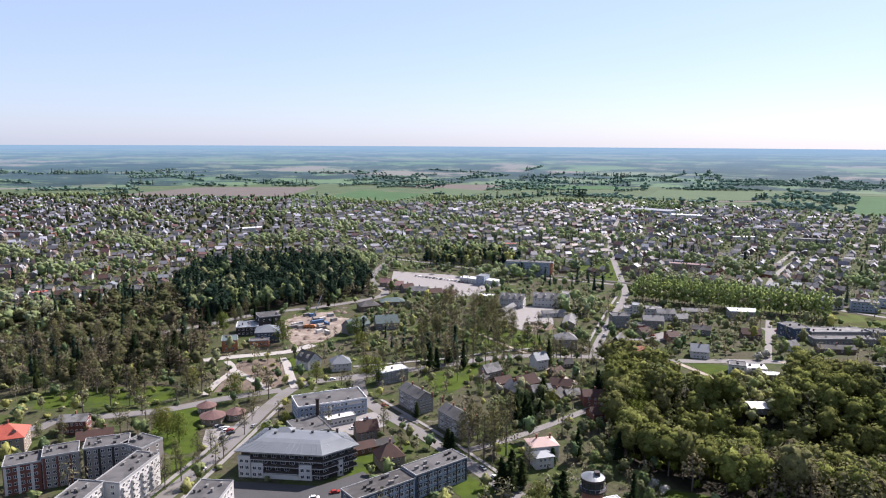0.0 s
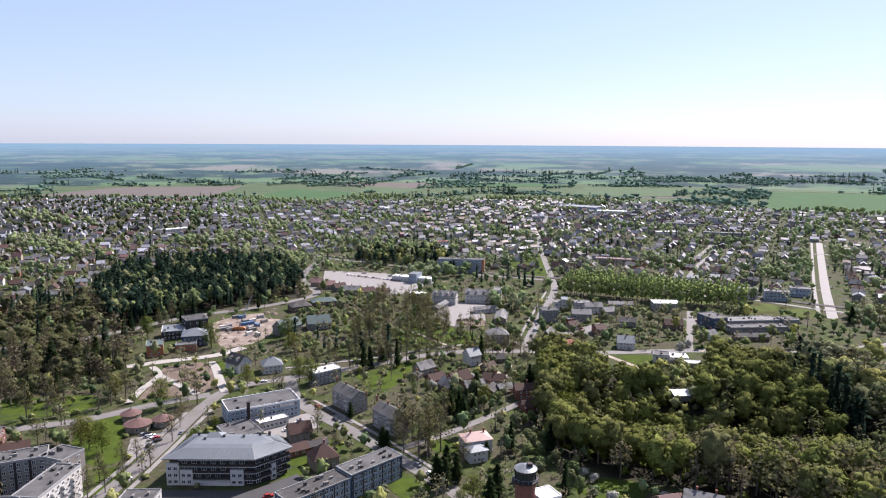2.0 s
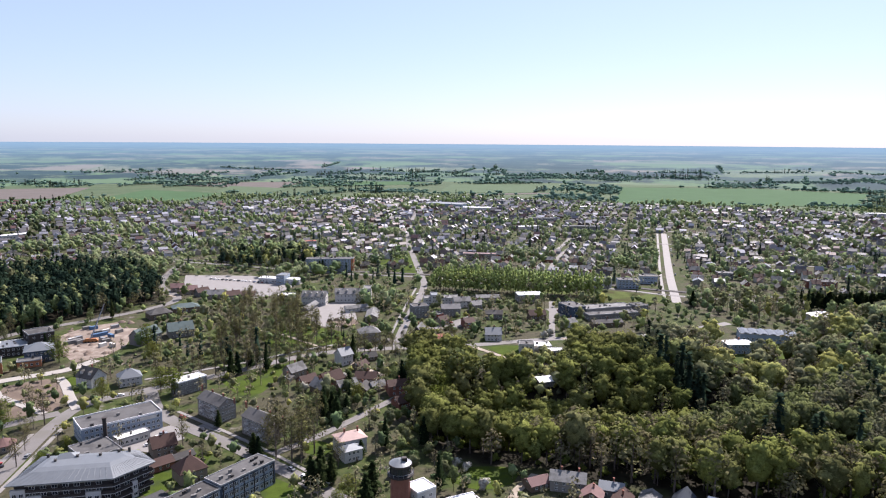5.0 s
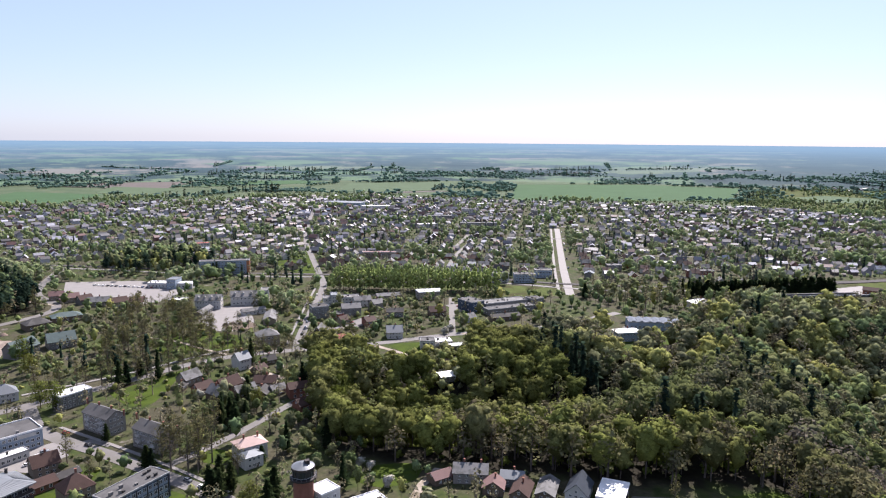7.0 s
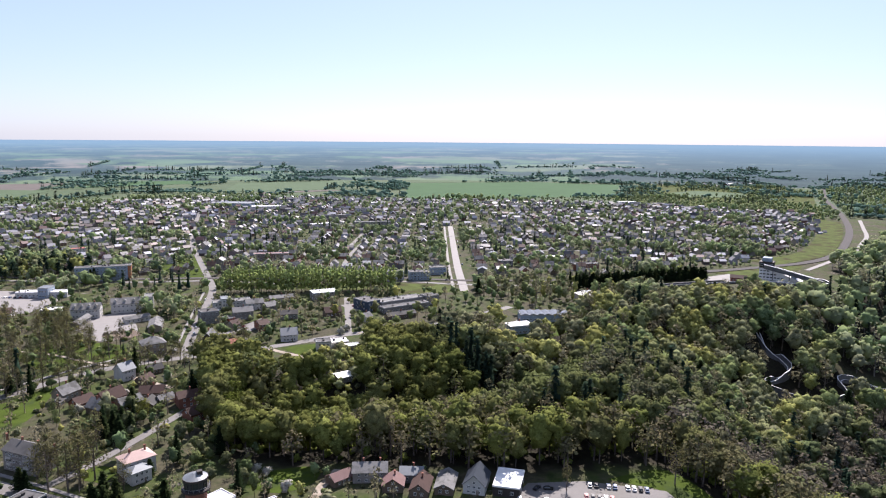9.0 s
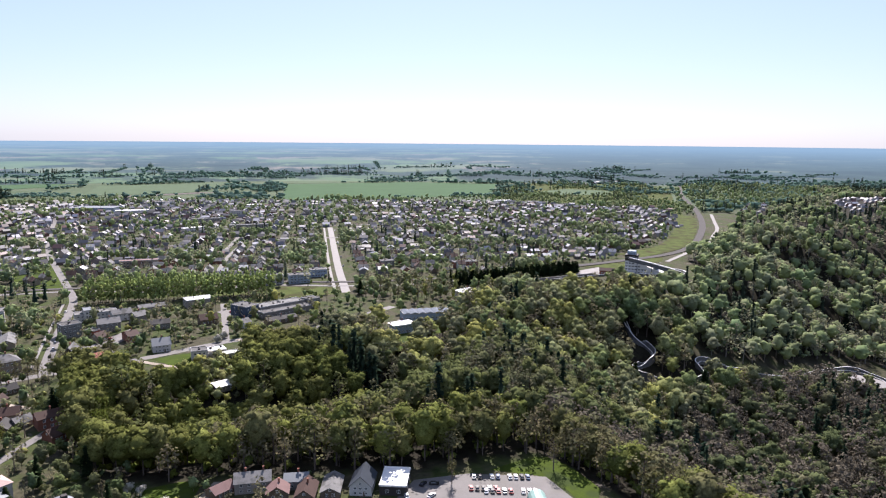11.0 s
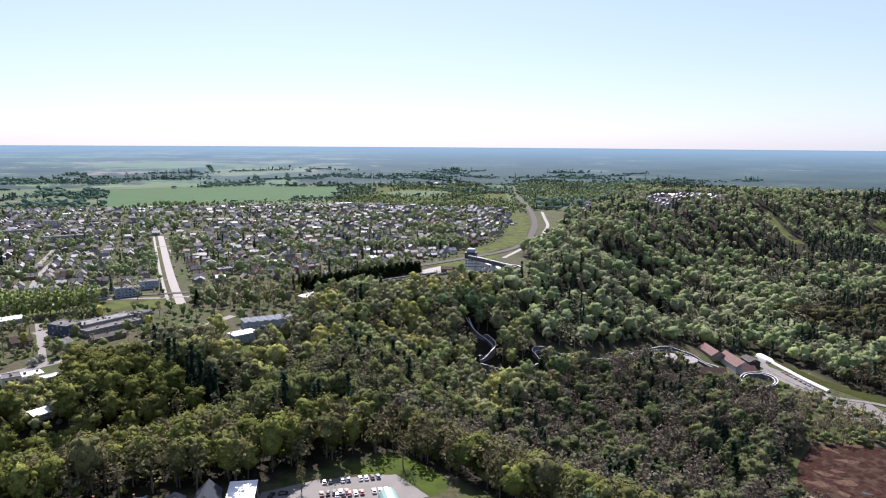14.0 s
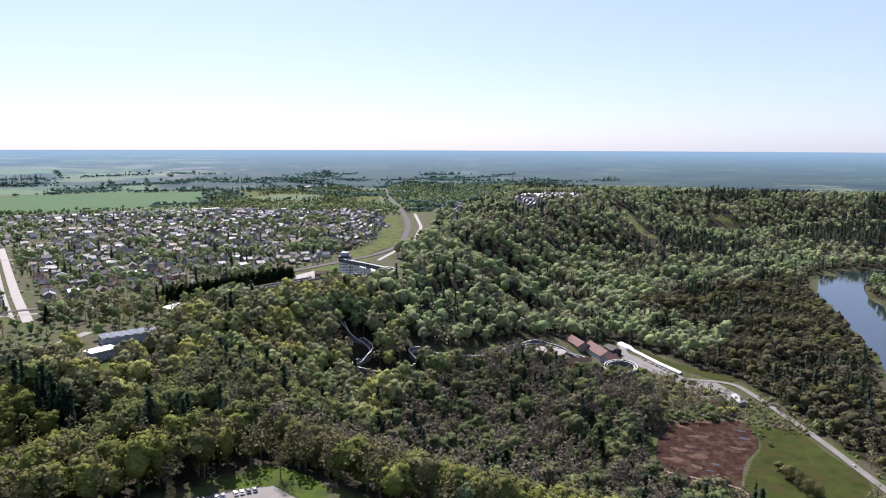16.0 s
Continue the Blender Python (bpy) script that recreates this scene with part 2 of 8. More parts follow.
def box_data(x0, y0, z0, x1, y1, z1):
    v = [(x0, y0, z0), (x1, y0, z0), (x1, y1, z0), (x0, y1, z0), (x0, y0, z1), (x1, y0, z1), (x1, y1, z1), (x0, y1, z1)]
    return v, [(0, 3, 2, 1), (4, 5, 6, 7), (0, 1, 5, 4), (1, 2, 6, 5), (2, 3, 7, 6), (3, 0, 4, 7)]


def box(name, x0, y0, z0, x1, y1, z1, mat):
    return mesh_of(name, *box_data(x0, y0, z0, x1, y1, z1), mat)


def joined(pieces):
    """Several (verts, faces) as one."""
    v, f = [], []
    for a, b in pieces:
        k = len(v)
        v += list(a)
        f += [tuple(i + k for i in q) for q in b]
    return v, f


def prism(points, z0, z1):
    """An upright prism over an outline that runs counter-clockwise."""
    n = len(points)
    v = [(x, y, z0) for x, y in points] + [(x, y, z1) for x, y in points]
    return v, [tuple(range(n, 2 * n)), tuple(range(n - 1, -1, -1))] + [(i, (i + 1) % n, n + (i + 1) % n, n + i) for i in range(n)]


def tube(path, radii, sides=6):
    v, f = [], []
    for i, (p, r) in enumerate(zip(path, radii)):
        a = Vector(path[max(0, i - 1)])
        b = Vector(path[min(len(path) - 1, i + 1)])
        q = (b - a).to_track_quat("Z", "Y")
        for k in range(sides):
            w = 2 * math.pi * k / sides
            v.append(tuple(Vector(p) + q @ Vector((r * math.cos(w), r * math.sin(w), 0))))
    for i in range(len(path) - 1):
        for k in range(sides):
            a, b = i * sides + k, i * sides + (k + 1) % sides
            f.append((a, b, b + sides, a + sides))
    f.append(tuple(range(sides - 1, -1, -1)))
    f.append(tuple(range((len(path) - 1) * sides, len(path) * sides)))
    return v, f


# ---------------------------------------------------------------- the lie of the land
VALLEY = np.array([(236, 150), (248, 235), (300, 330), (400, 385), (500, 395), (590, 380), (700, 340), (770, 372), (850, 425), (1000, 452), (1250, 470), (1700, 330),
                   (2150, 60), (2350, -400), (2400, -2200), (-600, -2200), (150, -40)], float)
RAVINE = np.array([(330, 330), (250, 310), (190, 320), (130, 345)], float)
TRACK_PLAN = np.array([(540, 322), (500, 285), (550, 250), (600, 222), (702, 193), (716, 161), (697, 90), (752, 130), (795, 106), (715, 40), (690, -10)], float)
FLOOR_Z, RIVER_Z = -76.0, -80.0
RIVER = np.array([(1440, -900), (1500, -600), (1512, -430), (1500, -320), (1455, -235), (1370, -184), (1260, -168), (1150, -178), (1000, -192), (860, -202), (700, -194), (560, -212), (420, -290), (200, -420), (-200, -450)], float)


# outlines of the woods
NEAR_WOOD = [(97, 386), (90, 360), (86, 310), (100, 290), (120, 276), (134, 266), (150, 254), (168, 238), (190, 226), (222, 206), (252, 192), (250, 150), (240, 110), (262, 40), (330, -20), (420, -40), (455, -30), (446, 24), (456, 40), (520, 46), (580, 40), (640, 60), (670, 84), (676, 110), (660, 150), (668, 190),
             (640, 205), (590, 222), (560, 262), (600, 300), (610, 370), (520, 394), (450, 404), (360, 396), (340, 410), (300, 415), (250, 400), (235, 420), (194, 425), (170, 390), (151, 414), (130, 445), (104, 440)]
MID_WOOD = [(600, 390), (700, 345), (735, 330), (790, 375), (850, 428), (1000, 455), (1150, 500), (1300, 420), (1300, -100), (1150, -120), (1000, -135), (860, -146), (700, -138), (560, -150), (530, -128), (590, -92), (670, -52), (716, -24), (745, 30), (790, 84), (806, 110), (770, 160), (735, 180), (722, 205), (690, 215), (640, 224), (600, 240), (575, 262), (612, 300)]
FAR_WOOD = [(1300, 440), (1300, -118), (1400, -138), (1478, -190), (1530, -310), (1545, -700), (2450, -900), (2450, 700), (2300, 800), (2100, 620), (1700, 600), (1500, 640), (1240, 530)]
EAST_BANK = [(760, -244), (940, -240), (1130, -222), (1260, -212), (1340, -224), (1410, -266), (1450, -330), (1450, -600), (900, -600)]
PINES = [(-205, 556), (-150, 612), (-98, 650), (-70, 690), (-80, 760), (-120, 850), (-215, 860), (-285, 800), (-270, 680)]


def off_line(px, py, line, closed=False):
    """Distance of points from a polyline."""
    best = np.full(px.shape, 1e9)
    for i in range(len(line) if closed else len(line) - 1):
        a, b = line[i], line[(i + 1) % len(line)]
        d = b - a
        t = np.clip(((px - a[0]) * d[0] + (py - a[1]) * d[1]) / (d @ d), 0, 1)
        best = np.minimum(best, np.hypot(px - a[0] - t * d[0], py - a[1] - t * d[1]))
    return best


def inside(px, py, poly):
    odd = np.zeros(px.shape, bool)
    for i in range(len(poly)):
        (x0, y0), (x1, y1) = poly[i], poly[(i + 1) % len(poly)]
        if y0 != y1:
            odd ^= ((y0 > py) != (y1 > py)) & (px < (x1 - x0) * (py - y0) / (y1 - y0) + x0)
    return odd


def smooth(t):
    t = np.clip(t, 0, 1)
    return t * t * (3 - 2 * t)


def ground_z(px, py):
    px, py = np.asarray(px, float), np.asarray(py, float)
    shape = px.shape
    px, py = np.atleast_1d(px), np.atleast_1d(py)
    ins = inside(px, py, VALLEY)
    d = np.where(ins, off_line(px, py, VALLEY, True), 0)
    wob = 18 * np.sin(px / 47 + 1.3 * np.sin(py / 61)) + 14 * np.sin(py / 39 + px / 83)
    z = FLOOR_Z * smooth((d + wob * smooth(d / 60) * (1 - smooth((d - 150) / 70))) / 230)
    z -= 24 * (1 - smooth(off_line(px, py, RAVINE) / 55)) * (1 - smooth(d / 60))
    z = np.where(ins, z + (RIVER_Z - 3 - z) * (1 - smooth((off_line(px, py, RIVER) - 33) / 10)), z)
    # spurs and gullies down the wooded slope, rolling hills beyond them
    spur = np.sin(2 * math.pi * (px - 790 + 0.15 * (py - 320) + 22 * np.sin(py / 70)) / 118 - math.pi / 2)
    z += np.where(ins, 14 * spur * smooth(d / 50) * (1 - 0.55 * smooth((d - 190) / 80)) * smooth((px - 640) / 90) * (1 - smooth((px - 1250) / 200)) * smooth((off_line(px, py, TRACK_PLAN) - 45) / 60) * smooth((off_line(px, py, RIVER) - 60) / 90), 0)
    roll = np.sin(px / 120 + 1.2 * np.sin(py / 150)) + np.sin(py / 95 + 1.5 * np.sin(px / 180 + 1))
    z += np.where(ins, (16 + 13 * roll) * smooth((px - 1230) / 260) * smooth((off_line(px, py, RIVER) - 90) / 140), 0)
    z += 20 * np.exp(-((px - 1800) / 270) ** 2 - ((py - 440) / 150) ** 2)
    r = np.hypot(px, py)
    z += 119 * np.clip((r - 2500) / 2450, 0, 1) ** 2
    return z.reshape(shape) if shape else float(z[0])


# cells of 4 m: where nothing may be scattered
CELL, X0, Y0, NX, NY = 4.0, -1400.0, -500.0, 900, 700
TAKEN = np.zeros((NX, NY), bool)


def take_disc(x, y, r):
    i, j, k = int((x - X0) / CELL), int((y - Y0) / CELL), int(r / CELL) + 1
    for a in range(max(0, i - k), min(NX, i + k + 1)):
        for b in range(max(0, j - k), min(NY, j + k + 1)):
            if math.hypot(X0 + (a + 0.5) * CELL - x, Y0 + (b + 0.5) * CELL - y) <= r:
                TAKEN[a, b] = True


def open_view(x, y, depth, r=6.0):
    """Keeps the slope below a thing clear of trees, towards the valley's near side."""
    k = math.hypot(x, y)
    for i in range(int(depth / r) + 1):
        take_disc(x - x / k * i * r, y - y / k * i * r, r)


def is_taken(px, py):
    i, j = ((px - X0) / CELL).astype(int), ((py - Y0) / CELL).astype(int)
    ok = (i >= 0) & (i < NX) & (j >= 0) & (j < NY)
    return ok & TAKEN[np.clip(i, 0, NX - 1), np.clip(j, 0, NY - 1)]


def take_poly(poly):
    a = np.array(poly, float)
    i0, i1 = int((a[:, 0].min() - X0) / CELL), int((a[:, 0].max() - X0) / CELL) + 1
    j0, j1 = int((a[:, 1].min() - Y0) / CELL), int((a[:, 1].max() - Y0) / CELL) + 1
    i0, j0, i1, j1 = max(i0, 0), max(j0, 0), min(i1, NX), min(j1, NY)
    gx, gy = np.meshgrid(X0 + (np.arange(i0, i1) + 0.5) * CELL, Y0 + (np.arange(j0, j1) + 0.5) * CELL, indexing="ij")
    TAKEN[i0:i1, j0:j1] |= inside(gx, gy, a)


def curve_points(pts, step=8.0):
    """A smooth line through points."""
    p = [Vector((*q, 0)) if len(q) == 2 else Vector(q) for q in pts]
    p = [p[0] * 2 - p[1]] + p + [p[-1] * 2 - p[-2]]
    out = []
    for i in range(1, len(p) - 2):
        n = max(1, int((p[i + 1] - p[i]).length / step))
        for k in range(n):
            t = k / n
            out.append(0.5 * ((2 * p[i]) + (p[i + 1] - p[i - 1]) * t + (2 * p[i - 1] - 5 * p[i] + 4 * p[i + 1] - p[i + 2]) * t * t + (3 * p[i] - p[i - 1] - 3 * p[i + 1] + p[i + 2]) * t ** 3))
    out.append(p[-2])
    return out


STRIPS = []


def strip(name, pts, width, mat, label, lift=0.12, thick=0.3, keep=True, category="road", step=8.0):
    """A road or path: a slab that follows the ground."""
    line = curve_points(pts, step)
    STRIPS.append(name)
    lift += 0.006 * len(STRIPS)
    v, f = [], []
    for i, p in enumerate(line):
        d = line[min(i + 1, len(line) - 1)] - line[max(i - 1, 0)]
        s = Vector((-d.y, d.x, 0)).normalized() * (width / 2)
        for q in (p + s, p - s):
            z = ground_z(q.x, q.y) + lift
            v += [(q.x, q.y, z), (q.x, q.y, z - thick)]
        if keep:
            take_disc(p.x, p.y, width / 2 + 1.5)
    for i in range(len(line) - 1):
        a, b = 4 * i, 4 * i + 4
        f += [(a, a + 2, b + 2, b), (a, b, b + 1, a + 1), (a + 2, a + 3, b + 3, b + 2)]
    return tagged(part(name, mesh_of(name, v, f, mat)), label, category, kind="structure")


PATCHES = []


def patch(name, outline, mat, label, lift=0.06, keep=True, category="ground", wavy=0.0):
    """A sheet of another ground: lawn, yard, field."""
    pts = [(p.x, p.y) for p in curve_points(list(outline) + [outline[0]], 6.0)[:-1]] if wavy else list(outline)
    a = sum(pts[i - 1][0] * pts[i][1] - pts[i][0] * pts[i - 1][1] for i in range(len(pts)))
    pts = pts if a > 0 else pts[::-1]
    if keep:
        take_poly(pts)
    PATCHES.append(name)
    lift += 0.0015 * len(PATCHES)
    v, f = prism(pts, lift - 0.3, lift)
    return tagged(part(name, mesh_of(name, v, f, mat)), label, category, kind="structure")
# ---------------------------------------------------------------- ground
def land_material(name, far):
    m = bpy.data.materials.new(name)
    m.use_nodes = True
    n, l = m.node_tree.nodes, m.node_tree.links
    b = n["Principled BSDF"]
    b.inputs["Roughness"].default_value, b.inputs["Specular IOR Level"].default_value = 0.95, 0.1
    at = n.new("ShaderNodeAttribute")
    at.attribute_name = "plan"

    def noise_at(size, detail=4, rough=0.6):
        t = n.new("ShaderNodeTexNoise")
        t.inputs["Scale"].default_value, t.inputs["Detail"].default_value, t.inputs["Roughness"].default_value = 1 / size, detail, rough
        l.new(at.outputs["Vector"], t.inputs["Vector"])
        return t.outputs["Fac"]

    def ramp(fac, stops):
        r = n.new("ShaderNodeValToRGB")
        e = r.color_ramp.elements
        while len(e) < len(stops):
            e.new(0.5)
        for i, (p, c) in enumerate(stops):
            e[i].position, e[i].color = p, (*c, 1)
        l.new(fac, r.inputs[0])
        return r.outputs[0]

    def mixed(fac, a, c):
        x = n.new("ShaderNodeMix")
        x.data_type = "RGBA"
        l.new(fac, x.inputs["Factor"])
        l.new(a, x.inputs["A"])
        l.new(c, x.inputs["B"])
        return x.outputs["Result"]

    def cut(fac, lo, hi):
        r = n.new("ShaderNodeMapRange")
        r.inputs["From Min"].default_value, r.inputs["From Max"].default_value = lo, hi
        l.new(fac, r.inputs["Value"])
        return r.outputs[0]

    if not far:
        grass = ramp(noise_at(5, 6), [(0.3, (0.021, 0.031, 0.010)), (0.5, (0.039, 0.053, 0.014)), (0.7, (0.060, 0.063, 0.025))])
        soil = ramp(noise_at(2.5, 5), [(0.3, (0.032, 0.030, 0.018)), (0.7, (0.074, 0.068, 0.042))])
        pale = ramp(noise_at(3, 5), [(0.3, (0.092, 0.081, 0.067)), (0.7, (0.169, 0.151, 0.130))])
        col = mixed(cut(noise_at(28, 6), 0.44, 0.56), grass, soil)
        col = mixed(cut(noise_at(17, 7, 0.7), 0.6, 0.66), col, pale)
        # leaf litter below the woods, its colour darkened for shade between the trees
        shaded_litter = ramp(noise_at(4, 6), [(0.3, (0.010, 0.008, 0.006)), (0.55, (0.020, 0.018, 0.011)), (0.75, (0.020, 0.024, 0.010))])
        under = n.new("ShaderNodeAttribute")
        under.attribute_name = "shaded_litter"
        col = mixed(under.outputs["Fac"], col, shaded_litter)
        meadow = ramp(noise_at(70, 8, 0.7), [(0.3, (0.040, 0.066, 0.034)), (0.55, (0.066, 0.090, 0.048)), (0.72, (0.092, 0.096, 0.062))])
        country = n.new("ShaderNodeAttribute")
        country.attribute_name = "country"
        col = mixed(country.outputs["Fac"], col, meadow)
        l.new(col, b.inputs["Base Color"])
        bp = n.new("ShaderNodeBump")
        bp.inputs["Strength"].default_value, bp.inputs["Distance"].default_value = 0.4, 0.4
        l.new(noise_at(0.8, 3), bp.inputs["Height"])
        l.new(bp.outputs[0], b.inputs["Normal"])
    else:
        cell = n.new("ShaderNodeTexVoronoi")
        cell.inputs["Scale"].default_value, cell.inputs["Randomness"].default_value = 1 / 620, 0.9
        l.new(at.outputs["Vector"], cell.inputs["Vector"])
        sep = n.new("ShaderNodeSeparateColor")
        l.new(cell.outputs["Color"], sep.inputs[0])
        field = ramp(sep.outputs[0], [(0.0, (0.060, 0.104, 0.054)), (0.35, (0.080, 0.126, 0.066)), (0.55, (0.110, 0.126, 0.088)), (0.75, (0.142, 0.128, 0.112)), (1.0, (0.074, 0.112, 0.060))])
        # wood greens turned bluish, part of the painted haze
        wood = ramp(noise_at(420, 8, 0.7), [(0.35, (0.005, 0.017, 0.021)), (0.65, (0.028, 0.052, 0.048))])
        more = n.new("ShaderNodeAttribute")
        more.attribute_name = "wooded"
        plus = n.new("ShaderNodeMath")
        plus.operation = "ADD"
        blend = n.new("ShaderNodeMix")
        blend.inputs["Factor"].default_value = 0.42
        l.new(noise_at(1150, 9, 0.7), blend.inputs["A"])
        l.new(noise_at(300, 8, 0.75), blend.inputs["B"])
        l.new(blend.outputs["Result"], plus.inputs[0])
        l.new(more.outputs["Fac"], plus.inputs[1])
        col = mixed(cut(plus.outputs[0], 0.475, 0.505), field, wood)
        clearing = ramp(noise_at(90, 3), [(0.3, (0.060, 0.080, 0.056)), (0.7, (0.095, 0.108, 0.078))])
        col = mixed(cut(noise_at(900, 8, 0.78), 0.575, 0.60), col, clearing)
        l.new(col, b.inputs["Base Color"])
        # distance haze is painted on: a blue glow mixed in, stronger farther out
        haze_share = n.new("ShaderNodeAttribute")
        haze_share.attribute_name = "haze_share"
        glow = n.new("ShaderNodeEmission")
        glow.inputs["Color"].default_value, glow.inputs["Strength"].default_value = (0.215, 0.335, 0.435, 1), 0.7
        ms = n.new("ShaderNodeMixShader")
        l.new(haze_share.outputs["Fac"], ms.inputs[0])
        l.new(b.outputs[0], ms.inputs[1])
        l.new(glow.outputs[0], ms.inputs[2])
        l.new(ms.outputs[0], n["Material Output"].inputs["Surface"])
    return m


def sheet(name, radii, turns, mat, label):
    """A ring-shaped piece of the land round the middle of the place."""
    a = np.linspace(0, 2 * math.pi, turns, endpoint=False)
    R, A = np.meshgrid(radii, a, indexing="ij")
    X, Y = R * np.sin(A), R * np.cos(A)
    Z = ground_z(X, Y)
    k = len(radii)
    v = np.stack([X.ravel(), Y.ravel(), Z.ravel()], 1)
    i, j = np.meshgrid(np.arange(k - 1), np.arange(turns), indexing="ij")
    j2 = (j + 1) % turns
    f = np.stack([i * turns + j, (i + 1) * turns + j, (i + 1) * turns + j2, i * turns + j2], -1).reshape(-1, 4)
    me = mesh_of(name, v, [tuple(map(int, q)) for q in f[:, ::-1]], mat, smooth=True)
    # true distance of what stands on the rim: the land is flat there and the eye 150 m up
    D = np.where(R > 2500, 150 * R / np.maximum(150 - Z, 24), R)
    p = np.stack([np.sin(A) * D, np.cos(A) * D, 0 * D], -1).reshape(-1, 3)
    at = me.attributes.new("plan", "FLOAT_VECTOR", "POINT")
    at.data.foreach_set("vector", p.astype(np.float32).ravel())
    # share of the painted haze, growing with distance
    haze_share = me.attributes.new("haze_share", "FLOAT", "POINT")
    haze_share.data.foreach_set("value", np.clip(1 - np.exp(-(D.ravel() - 2300) / 6800), 0, 0.86).astype(np.float32))
    lt = me.attributes.new("shaded_litter", "FLOAT", "POINT")
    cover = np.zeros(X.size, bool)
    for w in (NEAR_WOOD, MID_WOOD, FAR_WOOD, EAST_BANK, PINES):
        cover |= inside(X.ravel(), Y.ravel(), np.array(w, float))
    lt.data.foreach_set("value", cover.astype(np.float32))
    ct = me.attributes.new("country", "FLOAT", "POINT")
    ct.data.foreach_set("value", (smooth((R - 1500) / 250) * (~cover).reshape(R.shape)).astype(np.float32).ravel())
    wd = me.attributes.new("wooded", "FLOAT", "POINT")
    wd.data.foreach_set("value", (0.2 * smooth((np.arctan2(X, Y) - 0.8) / 0.4)).astype(np.float32).ravel())
    return tagged(part(name, me), label, "land", kind="structure")


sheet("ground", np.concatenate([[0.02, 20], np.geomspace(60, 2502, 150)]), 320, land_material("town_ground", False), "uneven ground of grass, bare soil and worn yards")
sheet("backdrop", np.geomspace(2500, 4950, 46), 240, land_material("distant_country", True), "far flat country of fields and woods with blue haze painted on")

# the river
rl = curve_points([tuple(p) for p in RIVER], 30)
rv, rf = [], []
for i, p in enumerate(rl):
    d = rl[min(i + 1, len(rl) - 1)] - rl[max(i - 1, 0)]
    s = Vector((-d.y, d.x, 0)).normalized() * 39
    rv += [(p.x + s.x, p.y + s.y, RIVER_Z), (p.x - s.x, p.y - s.y, RIVER_Z)]
    if i:
        rf.append((2 * i - 2, 2 * i - 1, 2 * i + 1, 2 * i))
    take_disc(p.x, p.y, 40)
WATER = material("river_water", (0.014, 0.022, 0.026), 0.06, vary=0.2, size=20, fine=2.0, bump=0.02, spec=0.5)
tagged(part("water", mesh_of("water", rv, rf, WATER)), "calm dark river that mirrors the blue sky", "river", kind="structure")


# ---------------------------------------------------------------- trees
PHI = (1 + 5 ** 0.5) / 2
ICO_V = np.array([(-1, PHI, 0), (1, PHI, 0), (-1, -PHI, 0), (1, -PHI, 0), (0, -1, PHI), (0, 1, PHI), (0, -1, -PHI), (0, 1, -PHI), (PHI, 0, -1), (PHI, 0, 1), (-PHI, 0, -1), (-PHI, 0, 1)]) / math.sqrt(1 + PHI * PHI)
ICO_F = [(0, 11, 5), (0, 5, 1), (0, 1, 7), (0, 7, 10), (0, 10, 11), (1, 5, 9), (5, 11, 4), (11, 10, 2), (10, 7, 6), (7, 1, 8), (3, 9, 4), (3, 4, 2), (3, 2, 6), (3, 6, 8), (3, 8, 9), (4, 9, 5), (2, 4, 11), (6, 2, 10), (8, 6, 7), (9, 8, 1)]


def finer(v, f):
    v = [tuple(q) for q in v]
    mid, out = {}, []

    def half(i, j):
        k = (min(i, j), max(i, j))
        if k not in mid:
            q = np.array(v[i]) + np.array(v[j])
            mid[k] = len(v)
            v.append(tuple(q / np.linalg.norm(q)))
        return mid[k]
    for i, j, k in f:
        x, y, z = half(i, j), half(j, k), half(k, i)
        out += [(i, x, z), (j, y, x), (k, z, y), (x, y, z)]
    return np.array(v), out


ICO2_V, ICO2_F = finer(ICO_V, ICO_F)


OCT_V = np.array([(1, 0, 0), (-1, 0, 0), (0, 1, 0), (0, -1, 0), (0, 0, 1), (0, 0, -1)], float)
OCT_F = [(0, 2, 4), (2, 1, 4), (1, 3, 4), (3, 0, 4), (2, 0, 5), (1, 2, 5), (3, 1, 5), (0, 3, 5)]


def leaf_mass(rng, centres, radii, count, size, fine):
    """The leaf masses of a crown: uneven rounded lobes with loose sprays of leaves over them."""
    V, T = [], []
    k = 0
    for i_, (c, r) in enumerate(zip(centres, radii)):
        base, bf = (ICO2_V, ICO2_F) if fine == 2 else (ICO_V, ICO_F) if fine or not i_ else (OCT_V * 1.15, OCT_F)
        w = base * (1 + rng.uniform(-0.15, 0.13, len(base)))[:, None]
        V.append(np.array(c) + w * np.array(r) * 0.92)
        T += [(i + k, j + k, m + k) for i, j, m in bf]
        k += len(base)
    v, q = leaf_cards(rng, centres, radii, count, size)
    return np.concatenate(V + [v]), q + k, np.array(T)


